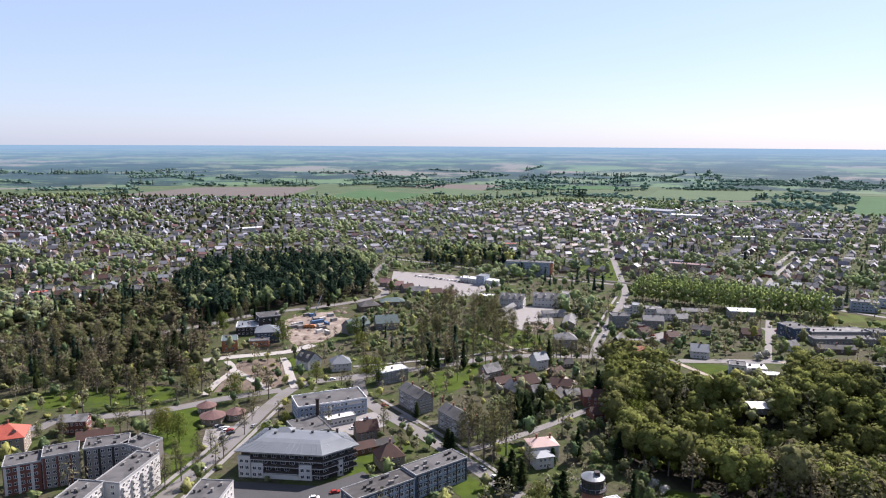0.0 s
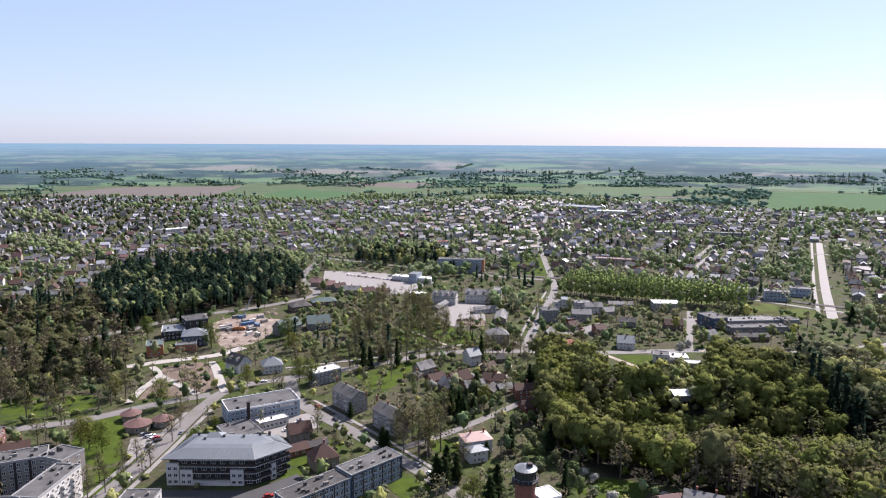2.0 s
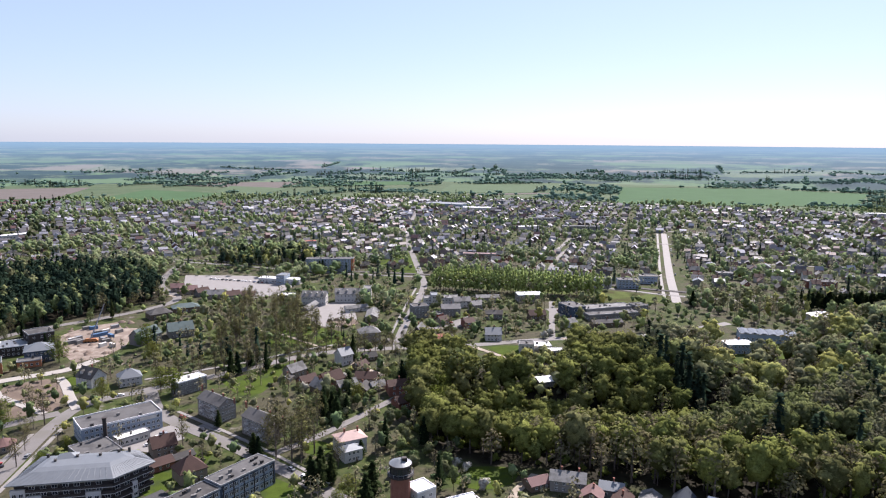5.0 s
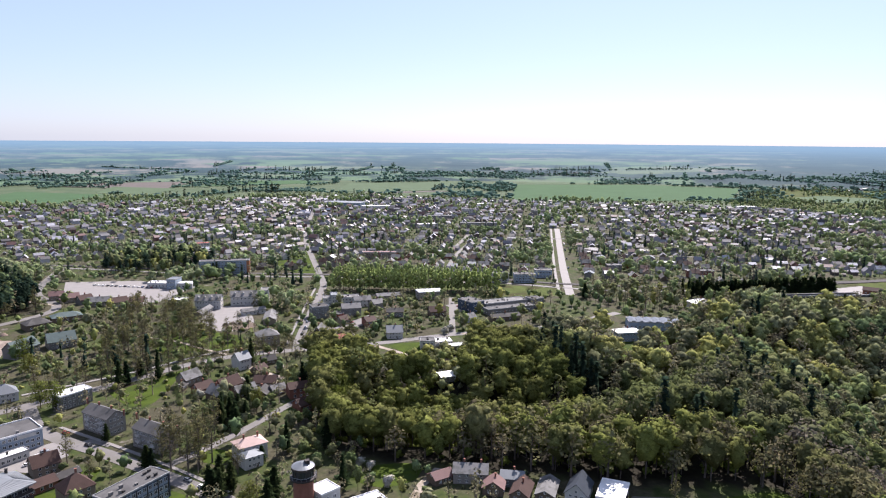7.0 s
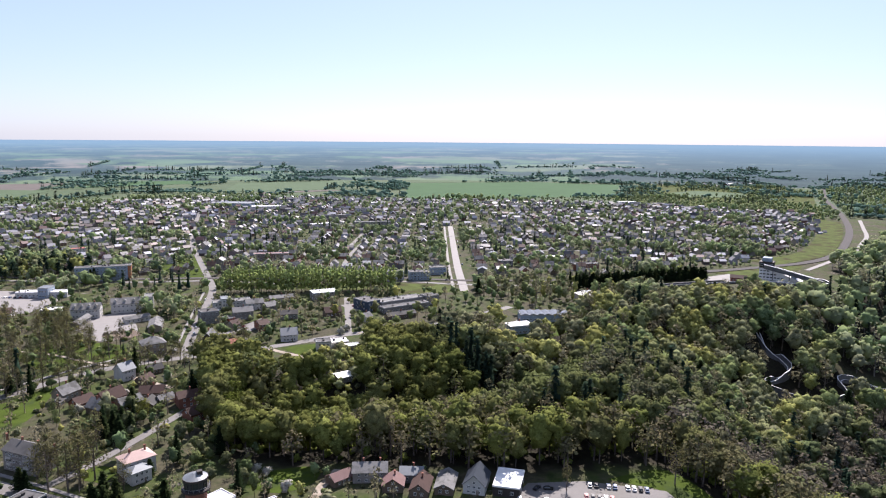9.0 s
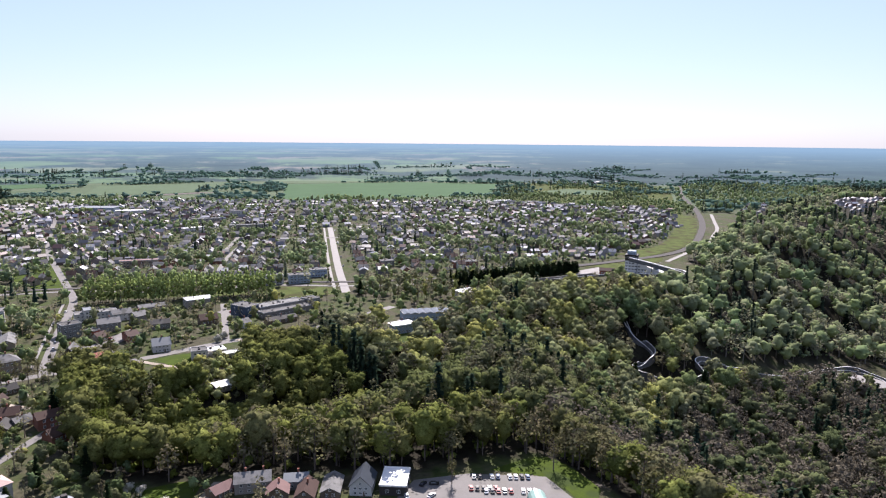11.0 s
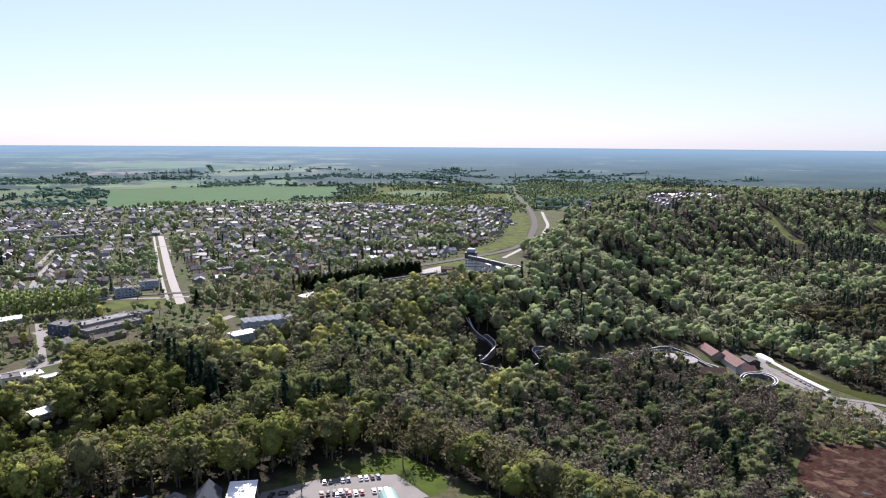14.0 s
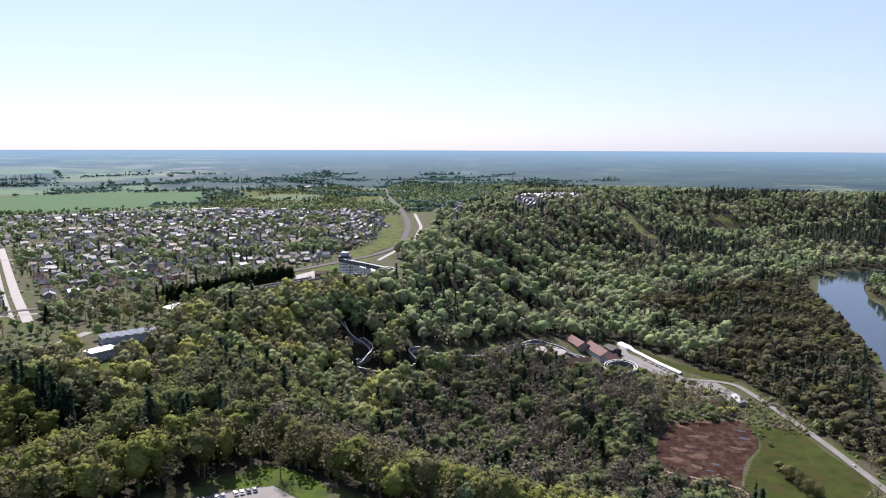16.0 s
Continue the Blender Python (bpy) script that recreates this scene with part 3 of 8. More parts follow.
def leaf_cards(rng, centres, radii, count, size):
    """Small sprays of leaves, four-cornered and bent, over some round lobes."""
    c = np.array(centres)
    r = np.array(radii)
    w = (r[:, 0] * r[:, 2])
    pick = rng.choice(len(c), count, p=w / w.sum())
    d = rng.normal(size=(count, 3))
    d[:, 2] = np.abs(d[:, 2]) - 0.5 * (rng.random(count) < 0.5)
    d /= np.linalg.norm(d, axis=1)[:, None]
    p = c[pick] + d * r[pick] * rng.uniform(0.82, 1.26, count)[:, None]
    nrm = d * 1.5 + rng.normal(size=(count, 3)) * 0.35 + np.array([0, 0, 0.3])
    nrm /= np.linalg.norm(nrm, axis=1)[:, None]
    a = np.cross(nrm, rng.normal(size=(count, 3)))
    a /= np.linalg.norm(a, axis=1)[:, None]
    b = np.cross(nrm, a)
    s = size * rng.uniform(0.5, 1.3, count)[:, None]
    q = np.stack([p - a * s, p - b * s * 0.7 - nrm * s * 0.15, p + a * s, p + b * s * 0.8 - nrm * s * 0.15], 1)
    return q.reshape(-1, 3), np.arange(count * 4).reshape(-1, 4)


def branchwork(rng, H, R, count, sides=3, base=0.35, trunk=0.2):
    """Trunk and limbs of a tree; a far tree's is plain."""
    if count < 5:
        return tube([(0, 0, -0.6), (0, 0, H * 0.8)], [trunk * 1.2, trunk * 0.3], 3)
    path = [(0, 0, -0.6), (0.1, 0.05, H * 0.3), (-0.1, 0.12, H * 0.6), (0.05, 0, H * 0.86)]
    pieces = [tube(path, [trunk * 1.25, trunk, trunk * 0.65, trunk * 0.2], 5)]
    for i in range(count):
        h = H * rng.uniform(base, 0.8)
        w = rng.uniform(0, 2 * math.pi)
        L = R * rng.uniform(0.55, 1.0) * (1.1 - 0.5 * h / H)
        up = rng.uniform(0.35, 0.9) * L
        mid = (math.cos(w) * L * 0.5, math.sin(w) * L * 0.5, h + up * 0.35)
        end = (math.cos(w + 0.2) * L, math.sin(w + 0.2) * L, h + up)
        t = trunk * 0.4 * (1 - 0.5 * h / H)
        pieces.append(tube([(0, 0, h), mid, end], [t, t * 0.7, t * 0.25], sides))
    return joined(pieces)


def crown_lobes(rng, H, R, n, low=0.35, narrow=1.0):
    """Lobes set round the stem from low to the top."""
    c, r = [], []
    for i in range(n):
        u = (i + rng.uniform(0.1, 0.9)) / n
        h = low + (0.9 - low) * u
        k = math.sin(math.pi * (0.22 + 0.70 * u)) ** 0.8
        w, d = 2.4 * i + rng.uniform(-0.5, 0.5), R * k * rng.uniform(0.35, 0.62)
        s = R * rng.uniform(0.40, 0.56) * narrow * (0.65 + 0.35 * k)
        c.append((math.cos(w) * d, math.sin(w) * d, h * H))
        r.append((s, s, s * rng.uniform(0.85, 1.25)))
    c.append((0, 0, H * 0.93))
    r.append((R * 0.34, R * 0.34, H * 0.08))
    return c, r


def dome(rng, H, R, n, low):
    """A rounded crown: one broad core with n lobes swelling out of it."""
    zc, hz = H * (low + 1) / 2, H * (1 - low) / 2
    c, r = [(0, 0, zc)], [(R * 0.68, R * 0.68, hz * 0.78)]
    for i in range(n):
        z = 1 - 1.35 * (i + 0.5) / n
        w, q = 2.4 * i + rng.uniform(-0.4, 0.4), math.sqrt(max(0, 1 - z * z))
        out = rng.uniform(0.55, 0.75)
        s = R * rng.uniform(0.28, 0.46)
        c.append((math.cos(w) * q * R * out, math.sin(w) * q * R * out, zc + z * hz * out))
        r.append((s, s, s * rng.uniform(0.8, 1.1)))
    return c, r


def tree_parts(kind, seed, detail=1.0):
    """Wood, leaves, and the outward direction at each leaf point of one tree."""
    wood, leaves = tree_shape(kind, seed, detail)
    v = leaves[0]
    lo, hi = v.min(0), v.max(0)
    half = (hi - lo) / 2
    d = (v - (hi + lo) / 2) / half
    if kind in CONIFERS:
        d = v * np.array([1, 1, 0]) / half + np.array([0, 0, 0.5])
    d = d + np.array([0, 0, 0.15])
    d /= np.maximum(np.linalg.norm(d, axis=1), 1e-3)[:, None]
    return wood, leaves, d


def tree_shape(kind, seed, detail=1.0):
    """(wood verts, wood faces), (leaf verts, leaf quads, leaf triangles) of one tree."""
    rng = np.random.default_rng(seed)
    fine = 2 if detail > 0.9 else 1 if detail > 0.24 else 0
    few = detail < 0.06
    if kind == "broad":
        H, R = rng.uniform(17, 22), rng.uniform(4.2, 5.6)
        c, r = dome(rng, H, R, 2 if few else 4 if detail < 0.15 else 7 if detail < 0.6 else 11, 0.14 if detail > 0.6 else 0.12)
        return branchwork(rng, H, R, max(2, int(8 * detail))), leaf_mass(rng, c, r, max(5, int((620 if detail > 0.6 else 900 if detail > 0.15 else 190) * detail)), (0.40 if detail > 0.6 or detail < 0.15 else 0.30) / detail ** 0.3, fine)
    if kind == "oval":
        H, R = rng.uniform(14, 17), rng.uniform(4.4, 5.2)
        c, r = crown_lobes(rng, H, R, 15, 0.17, 1.05)
        return branchwork(rng, H, R, max(3, int(26 * detail)), 3, 0.12), (*leaf_cards(rng, c, r, int(1900 * detail), 0.30), None)
    if kind == "sparse":
        H, R = rng.uniform(16, 21), rng.uniform(4.0, 5.4)
        c, r = crown_lobes(rng, H, R, 8, 0.35)
        n = int(680 * detail) if detail > 0.15 else max(10, int(460 * detail))
        return branchwork(rng, H, R, max(3, int(52 * detail)), 3, 0.2, 0.3), (*leaf_cards(rng, c, r, n, 0.30 / detail ** 0.5), None)
    if kind == "round":
        H, R = rng.uniform(9, 12), rng.uniform(4, 5)
        c, r = dome(rng, H, R, 1 if few else 3 if detail < 0.15 else 9, 0.2 if detail > 0.15 else 0.05)
        return branchwork(rng, H, R, max(2, int(8 * detail))), leaf_mass(rng, c, r, max(4, int((320 if detail > 0.15 else 150) * detail)), 0.42 / detail ** 0.3, fine)
    if kind == "tall":
        H, R = rng.uniform(20, 25), rng.uniform(2.4, 3.2)
        c, r = crown_lobes(rng, H, R, 7, 0.2, 1.15)
        return branchwork(rng, H, R, max(2, int(12 * detail)), 3, 0.2), leaf_mass(rng, c, r, int(260 * detail), 0.5 / detail ** 0.3, fine)
    if kind == "bush":
        H, R = rng.uniform(2.5, 4), rng.uniform(1.8, 2.8)
        c, r = crown_lobes(rng, H, R, 5, 0.15, 1.2)
        return branchwork(rng, H, R, 3, 3, 0.1, 0.08), leaf_mass(rng, c, r, max(6, int(120 * detail)), 0.35 / detail ** 0.3, fine)
    # conifers: whorls of drooping boughs
    H = rng.uniform(17, 24) if kind == "spruce" else rng.uniform(16, 20)
    R = rng.uniform(2.6, 3.4) if kind == "spruce" else rng.uniform(3.0, 4.0)
    wood = tube([(0, 0, -0.6), (0, 0, H * 0.97)], [0.24, 0.04], 5 if detail > 0.3 else 3)
    n = max(9 if few else 18, int(360 * detail))
    u = rng.random(n) ** 0.8
    if kind == "spruce":
        h = H * (0.12 + 0.88 * u)
        rad = R * (1.03 - u) * rng.uniform(0.35, 1.05, n)
    else:
        h = H * (0.5 + 0.5 * u)
        rad = R * np.sqrt(np.maximum(0.03, 1 - (2 * u - 0.7) ** 2 / 1.7)) * rng.uniform(0.3, 1.0, n)
    w = rng.uniform(0, 2 * math.pi, n)
    out = np.stack([np.cos(w), np.sin(w), np.zeros(n)], 1)
    p = out * rad[:, None] + np.stack([np.zeros(n), np.zeros(n), h], 1)
    side = np.stack([-np.sin(w), np.cos(w), np.zeros(n)], 1)
    s = (0.62 / detail ** 0.42) * rng.uniform(0.6, 1.3, n)[:, None]
    along = out * 0.85 + np.array([0, 0, -0.45]) + rng.normal(size=(n, 3)) * 0.25
    q = np.stack([p - along * s, p - side * s * 0.6, p + along * s, p + side * s * 0.6 + np.array([0, 0, 0.1])], 1)
    lv, lq, lt = q.reshape(-1, 3), np.arange(n * 4).reshape(-1, 4), None
    # a dark core, so that the sky does not show through
    m = 5
    lo, top = (H * 0.1, H * 0.95) if kind == "spruce" else (H * 0.5, H * 0.97)
    core = np.array([(0.62 * R * math.cos(2 * math.pi * i / m), 0.62 * R * math.sin(2 * math.pi * i / m), lo) for i in range(m)] + [(0, 0, top)])
    lt = np.array([(len(lv) + i, len(lv) + (i + 1) % m, len(lv) + m) for i in range(m)])
    return wood, (np.concatenate([lv, core]), lq, lt)


CONIFERS = ("spruce", "pine")


def mottle(x, y, s):
    """0 to 1: stands of like trees, some s metres across."""
    q = np.sin(x / s + 1.7 * np.sin(y / s / 1.3)) + np.sin(y / s / 0.8 + 2.1 * np.sin(x / s / 1.7 + 1)) + 0.6 * np.sin((x + y) / s * 2.3)
    return np.clip(0.5 + 0.24 * q, 0, 1)


def wood_of(name, label, spots, kinds, mats, detail, seed, size=(0.75, 1.2), variants=3, tint=(0.0, 0.78), stands=0.0, spread=1.0):
    """Many trees as one object. spots: x, y. kinds: (kind, share). tint: the span of leaf colours."""
    rng = np.random.default_rng(seed)
    forms = []
    for kind, share in kinds:
        for v in range(variants):
            forms.append((tree_parts(kind, 100 * seed + v * 7 + len(kind), detail), share / variants, kind))
    prob = np.array([q[1] for q in forms])
    pick = rng.choice(len(forms), len(spots), p=prob / prob.sum())
    hue = rng.random(len(spots))
    if stands:                               # conifers keep together, and so do trees of one colour
        lump = mottle(spots[:, 0], spots[:, 1], stands)
        cone = np.array([q[2] in CONIFERS for q in forms])
        thick = np.cumsum(prob[None] * np.where(cone[None], np.where(lump > 0.66, 9.0, 0.25)[:, None], 1.0), 1)
        pick = (rng.random(len(spots))[:, None] * thick[:, -1:] > thick).sum(1)
        hue = np.clip(0.65 * mottle(spots[:, 0] + 500, spots[:, 1], stands * 0.7) + 0.35 * hue, 0, 1)
    z = ground_z(spots[:, 0], spots[:, 1])
    V, T, N, loops, counts, M = [], [], [], [], [], []
    base = 0
    for k, (((wv, wf), (lv, lq, lt), ln), _, kind) in enumerate(forms):
        sel = np.where(pick == k)[0]
        if not len(sel):
            continue
        wv = np.array(wv)
        verts = np.concatenate([wv, lv])
        n = len(verts)
        ang, sc = rng.uniform(0, 2 * math.pi, len(sel)), rng.uniform(*size, len(sel))
        wide = sc * rng.uniform(0.85, 1.2, len(sel)) * (1.25 if kind in CONIFERS else spread)
        ca, sa = np.cos(ang)[:, None], np.sin(ang)[:, None]
        X = (verts[None, :, 0] * ca - verts[None, :, 1] * sa) * wide[:, None] + spots[sel, 0][:, None]
        Y = (verts[None, :, 0] * sa + verts[None, :, 1] * ca) * wide[:, None] + spots[sel, 1][:, None]
        Z = verts[None, :, 2] * sc[:, None] + z[sel][:, None]
        V.append(np.stack([X, Y, Z], -1).reshape(-1, 3))
        offs = (np.arange(len(sel)) * n + base)[:, None, None]
        leaf = 2 if kind in CONIFERS else 1
        for faces, mi in ((np.array([q for q in wf if len(q) == 4]), 0), (lq + len(wv), leaf), (None if lt is None else lt + len(wv), leaf)):
            if faces is None or not len(faces):
                continue
            loops.append((faces[None] + offs).ravel())
            counts.append(np.full(len(faces) * len(sel), faces.shape[1], np.int32))
            M.append(np.full(len(faces) * len(sel), mi, np.int32))
        span = (0.8, 1.0) if kind == "sparse" else tint
        T.append(np.repeat(span[0] + (span[1] - span[0]) * hue[sel], n))
        full = np.concatenate([np.zeros((len(wv), 3)), ln])
        N.append(np.stack([full[None, :, 0] * ca - full[None, :, 1] * sa, full[None, :, 0] * sa + full[None, :, 1] * ca, full[None, :, 2] + 0 * ca], -1).reshape(-1, 3))
        base += n * len(sel)
    V, T, N, loops, counts, M = (np.concatenate(q) for q in (V, T, N, loops, counts, M))
    me = bpy.data.meshes.new(name)
    me.vertices.add(len(V))
    me.vertices.foreach_set("co", V.astype(np.float32).ravel())
    me.loops.add(len(loops))
    me.loops.foreach_set("vertex_index", loops.astype(np.int32))
    me.polygons.add(len(counts))
    me.polygons.foreach_set("loop_start", np.concatenate([[0], np.cumsum(counts)[:-1]]).astype(np.int32))
    me.polygons.foreach_set("material_index", M)
    me.polygons.foreach_set("use_smooth", np.ones(len(counts), bool))
    for m in mats:
        me.materials.append(m)
    at = me.attributes.new("tint", "FLOAT", "POINT")
    at.data.foreach_set("value", T.astype(np.float32))
    sw = me.attributes.new("swell", "FLOAT_VECTOR", "POINT")
    sw.data.foreach_set("vector", N.astype(np.float32).ravel())
    me.update(calc_edges=True)
    return tagged(part(name, me), label, "trees", kind="stuff")


def spots_in(poly, spacing, seed, limit=None, free=True, thin=None):
    """Random places in an outline, spacing metres apart or so."""
    a = np.array(poly, float)
    rng = np.random.default_rng(seed)
    lo, hi = a.min(0), a.max(0)
    gx, gy = np.meshgrid(np.arange(lo[0], hi[0], spacing), np.arange(lo[1], hi[1], spacing), indexing="ij")
    p = np.stack([gx.ravel(), gy.ravel()], 1) + rng.uniform(-0.55, 0.55, (gx.size, 2)) * spacing
    p = p[inside(p[:, 0], p[:, 1], a)]
    if free:
        p = p[~is_taken(p[:, 0], p[:, 1])]
    if thin is not None:
        p = p[rng.random(len(p)) < thin]
    rng.shuffle(p)
    return p[:limit] if limit else p
# ---------------------------------------------------------------- building kit
WINDOWS = {}


def loft(rects):
    """A closed body through rectangles (x0, y0, x1, y1, z), one above the other."""
    v, f = [], []
    for x0, y0, x1, y1, z in rects:
        v += [(x0, y0, z), (x1, y0, z), (x1, y1, z), (x0, y1, z)]
    n = len(rects)
    for i in range(n - 1):
        for k in range(4):
            a, b = 4 * i + k, 4 * i + (k + 1) % 4
            f.append((a, b, b + 4, a + 4))
    return v, f + [(3, 2, 1, 0), (4 * n - 4, 4 * n - 3, 4 * n - 2, 4 * n - 1)]


def tray(x0, y0, z0, x1, y1, z1, t, floor):
    """A box open at the top: walls t thick, its floor at height floor. Parapets and balconies."""
    return loft([(x0, y0, x1, y1, z0), (x0, y0, x1, y1, z1), (x0 + t, y0 + t, x1 - t, y1 - t, z1), (x0 + t, y0 + t, x1 - t, y1 - t, floor)])


def window_mesh(w, h, frame_mat=None):
    """A frame with sill and two set-back panes, in one piece."""
    key = (round(w, 2), round(h, 2), frame_mat.name if frame_mat else "")
    if key not in WINDOWS:
        t, o, g = 0.1, -0.09, -0.02
        xs, zs = [-w / 2, -w / 2 + t, -0.05, 0.05, w / 2 - t, w / 2], [0, t, h - t, h]
        v = [(x, o, z) for z in zs for x in xs]
        f, mi = [], []
        for j in range(3):
            for i in range(5):
                if j == 1 and i in (1, 3):
                    continue
                a = j * 6 + i
                f.append((a, a + 1, a + 7, a + 6))
                mi.append(0)
        for i in (1, 3):
            a = 6 + i
            q = [a, a + 1, a + 7, a + 6]
            k = len(v)
            v += [(v[c][0], g, v[c][2]) for c in q]
            for c in range(4):
                f.append((q[c], q[(c + 1) % 4], k + (c + 1) % 4, k + c))
                mi.append(0)
            f.append((k, k + 1, k + 2, k + 3))
            mi.append(1)
        k = len(v)
        v += [(x, 0.05, z) for x, z in ((-w / 2, 0), (w / 2, 0), (w / 2, h), (-w / 2, h))]
        for a, b, c, d in ((0, k, k + 1, 5), (5, k + 1, k + 2, 23), (23, k + 2, k + 3, 18), (18, k + 3, k, 0)):
            f.append((a, b, c, d))
            mi.append(0)
        WINDOWS[key] = mesh_of("window", v, f, [frame_mat or FRAME, GLASS], mi)
    return WINDOWS[key]


def facade(root, w, d, side, storeys, first, storey, count, ww, wh, margin=1.2, frame_mat=None, skip=()):
    """Windows in rows on one side of a box-shaped house: front, back, left or right."""
    L = w if side in ("front", "back") else d
    turn = {"front": 0, "right": 90, "back": 180, "left": -90}[side]
    off = d / 2 if side in ("front", "back") else w / 2
    me = window_mesh(ww, wh, frame_mat)
    for s in range(storeys):
        for i in range(count):
            if (s, i) in skip:
                continue
            x = -L / 2 + margin + (L - 2 * margin) * ((i + 0.5) / count)
            part("window", me, root, m=pose(0, 0, 0, 0, 0, turn) @ pose(x, -off, first + s * storey))


def gable_roof(w, d, h, rise, over=0.5, thick=0.25, along="x"):
    """Two sloping slabs with a ridge along x or y."""
    if along == "y":
        v, f = gable_roof(d, w, h, rise, over, thick)
        return [(-y, x, z) for x, y, z in v], f
    X, Y = w / 2 + over, d / 2 + over
    drop = rise * over / (d / 2)
    a = [(-X, -Y, h - drop), (-X, 0, h + rise), (-X, Y, h - drop), (X, -Y, h - drop), (X, 0, h + rise), (X, Y, h - drop)]
    v = a + [(x, y, z + thick) for x, y, z in a]
    f = [(6, 9, 10, 7), (7, 10, 11, 8), (0, 1, 4, 3), (1, 2, 5, 4), (0, 3, 9, 6), (5, 2, 8, 11), (0, 6, 7, 1), (1, 7, 8, 2), (4, 10, 9, 3), (5, 11, 10, 4)]
    return v, f


def hip_roof(w, d, h, rise, over=0.5, thick=0.2, ridge=None):
    X, Y = w / 2 + over, d / 2 + over
    k = max(0.0, X - Y) if ridge is None else ridge
    v = [(-X, -Y, h), (X, -Y, h), (X, Y, h), (-X, Y, h), (-X, -Y, h + thick), (X, -Y, h + thick), (X, Y, h + thick), (-X, Y, h + thick), (-k, 0, h + rise + thick), (k, 0, h + rise + thick)]
    if k == 0:
        v = v[:9]
        return v, [(3, 2, 1, 0), (0, 1, 5, 4), (1, 2, 6, 5), (2, 3, 7, 6), (3, 0, 4, 7), (4, 5, 8), (5, 6, 8), (6, 7, 8), (7, 4, 8)]
    return v, [(3, 2, 1, 0), (0, 1, 5, 4), (1, 2, 6, 5), (2, 3, 7, 6), (3, 0, 4, 7), (4, 5, 9, 8), (5, 6, 9), (6, 7, 8, 9), (7, 4, 8)]


def walls_with_gables(w, d, h, rise, along="x"):
    if along == "y":
        v, f = walls_with_gables(d, w, h, rise)
        return [(-y, x, z) for x, y, z in v], f
    v, f = box_data(-w / 2, -d / 2, -0.5, w / 2, d / 2, h)
    v = v + [(-w / 2, 0, h + rise - 0.02), (w / 2, 0, h + rise - 0.02)]
    f = [q for q in f if q != (4, 5, 6, 7)] + [(4, 7, 8), (6, 5, 9), (4, 8, 9, 5), (7, 6, 9, 8)]
    return v, f


def chimney(root, x, y, z, mat=None, h=1.6, r=0.35):
    part("chimney", mesh_of("chimney", *loft([(x - r, y - r, x + r, y + r, z - 1.5), (x - r, y - r, x + r, y + r, z + h), (x - r - 0.1, y - r - 0.1, x + r + 0.1, y + r + 0.1, z + h),
                                              (x - r - 0.1, y - r - 0.1, x + r + 0.1, y + r + 0.1, z + h + 0.15)]), mat or BRICK), root)


def house(x, y, turn, w, d, h, roof="gable", rise=3.5, wall=WHITE_WALL, roof_mat=ROOF_GREY, label="", along="x", storeys=1, count=3, chimneys=1, dormers=0, name="house", group="", category="house", keep=True, sides=("front", "right"), lintel=1.0, dormer_side=-1):
    """A house with pitched roof: walls, roof, chimney, windows and a door as parts."""
    z = ground_z(x, y)
    root = thing(name, label, category, x, y, z, turn, group)
    if roof == "gable":
        part("wall", mesh_of("wall", *walls_with_gables(w, d, h, rise, along), wall), root)
        part("roof", mesh_of("roof", *gable_roof(w, d, h, rise, along=along), roof_mat), root)
    else:
        part("wall", mesh_of("wall", *box_data(-w / 2, -d / 2, -0.5, w / 2, d / 2, h), wall), root)
        part("roof", mesh_of("roof", *hip_roof(w, d, h, rise), roof_mat), root)
    step = h / storeys
    for s in sides:
        n = count if s in ("front", "back") else max(2, round(count * d / w))
        facade(root, w, d, s, storeys, step * 0.33 * lintel, step, n, 1.25, min(1.5, step * 0.5))
    if roof == "gable":
        if along == "x":
            for s, k in ((90, w), (-90, w)):
                part("window", window_mesh(1.1, 1.2), root, m=pose(0, 0, 0, 0, 0, s) @ pose(0, -k / 2, h + 0.5))
        else:
            for s in (0, 180):
                part("window", window_mesh(1.1, 1.2), root, m=pose(0, 0, 0, 0, 0, s) @ pose(0, -d / 2, h + 0.5))
    part("door", mesh_of("door", *box_data(w * 0.12, -d / 2 - 0.06, 0, w * 0.12 + 1.0, -d / 2 + 0.05, 2.1), TIMBER), root)
    for i in range(chimneys):
        cx = (i - (chimneys - 1) / 2) * w * 0.5 + 0.8
        if along == "x" or roof != "gable":
            chimney(root, cx, 0.5, h + rise)
        else:
            chimney(root, 0.5, (i - (chimneys - 1) / 2) * d * 0.5 + 0.8, h + rise)
    for i in range(dormers):
        dx = -w / 2 + w * (i + 0.5) / dormers
        dv, df = walls_with_gables(1.8, 2.6, 1.2, 0.8, "y")
        rv_, rf_ = gable_roof(1.8, 2.6, 1.2, 0.8, 0.2, 0.12, "y")
        y0 = dormer_side * d / 4
        zz = h + rise * 0.38
        dm = part("dormer", mesh_of("dormer", dv, df, wall), root, m=pose(dx, y0, zz))
        part("dormer_roof", mesh_of("dormer_roof", rv_, rf_, roof_mat), dm)
    if keep:
        take_disc(x, y, math.hypot(w, d) / 2 + 2)
    return root


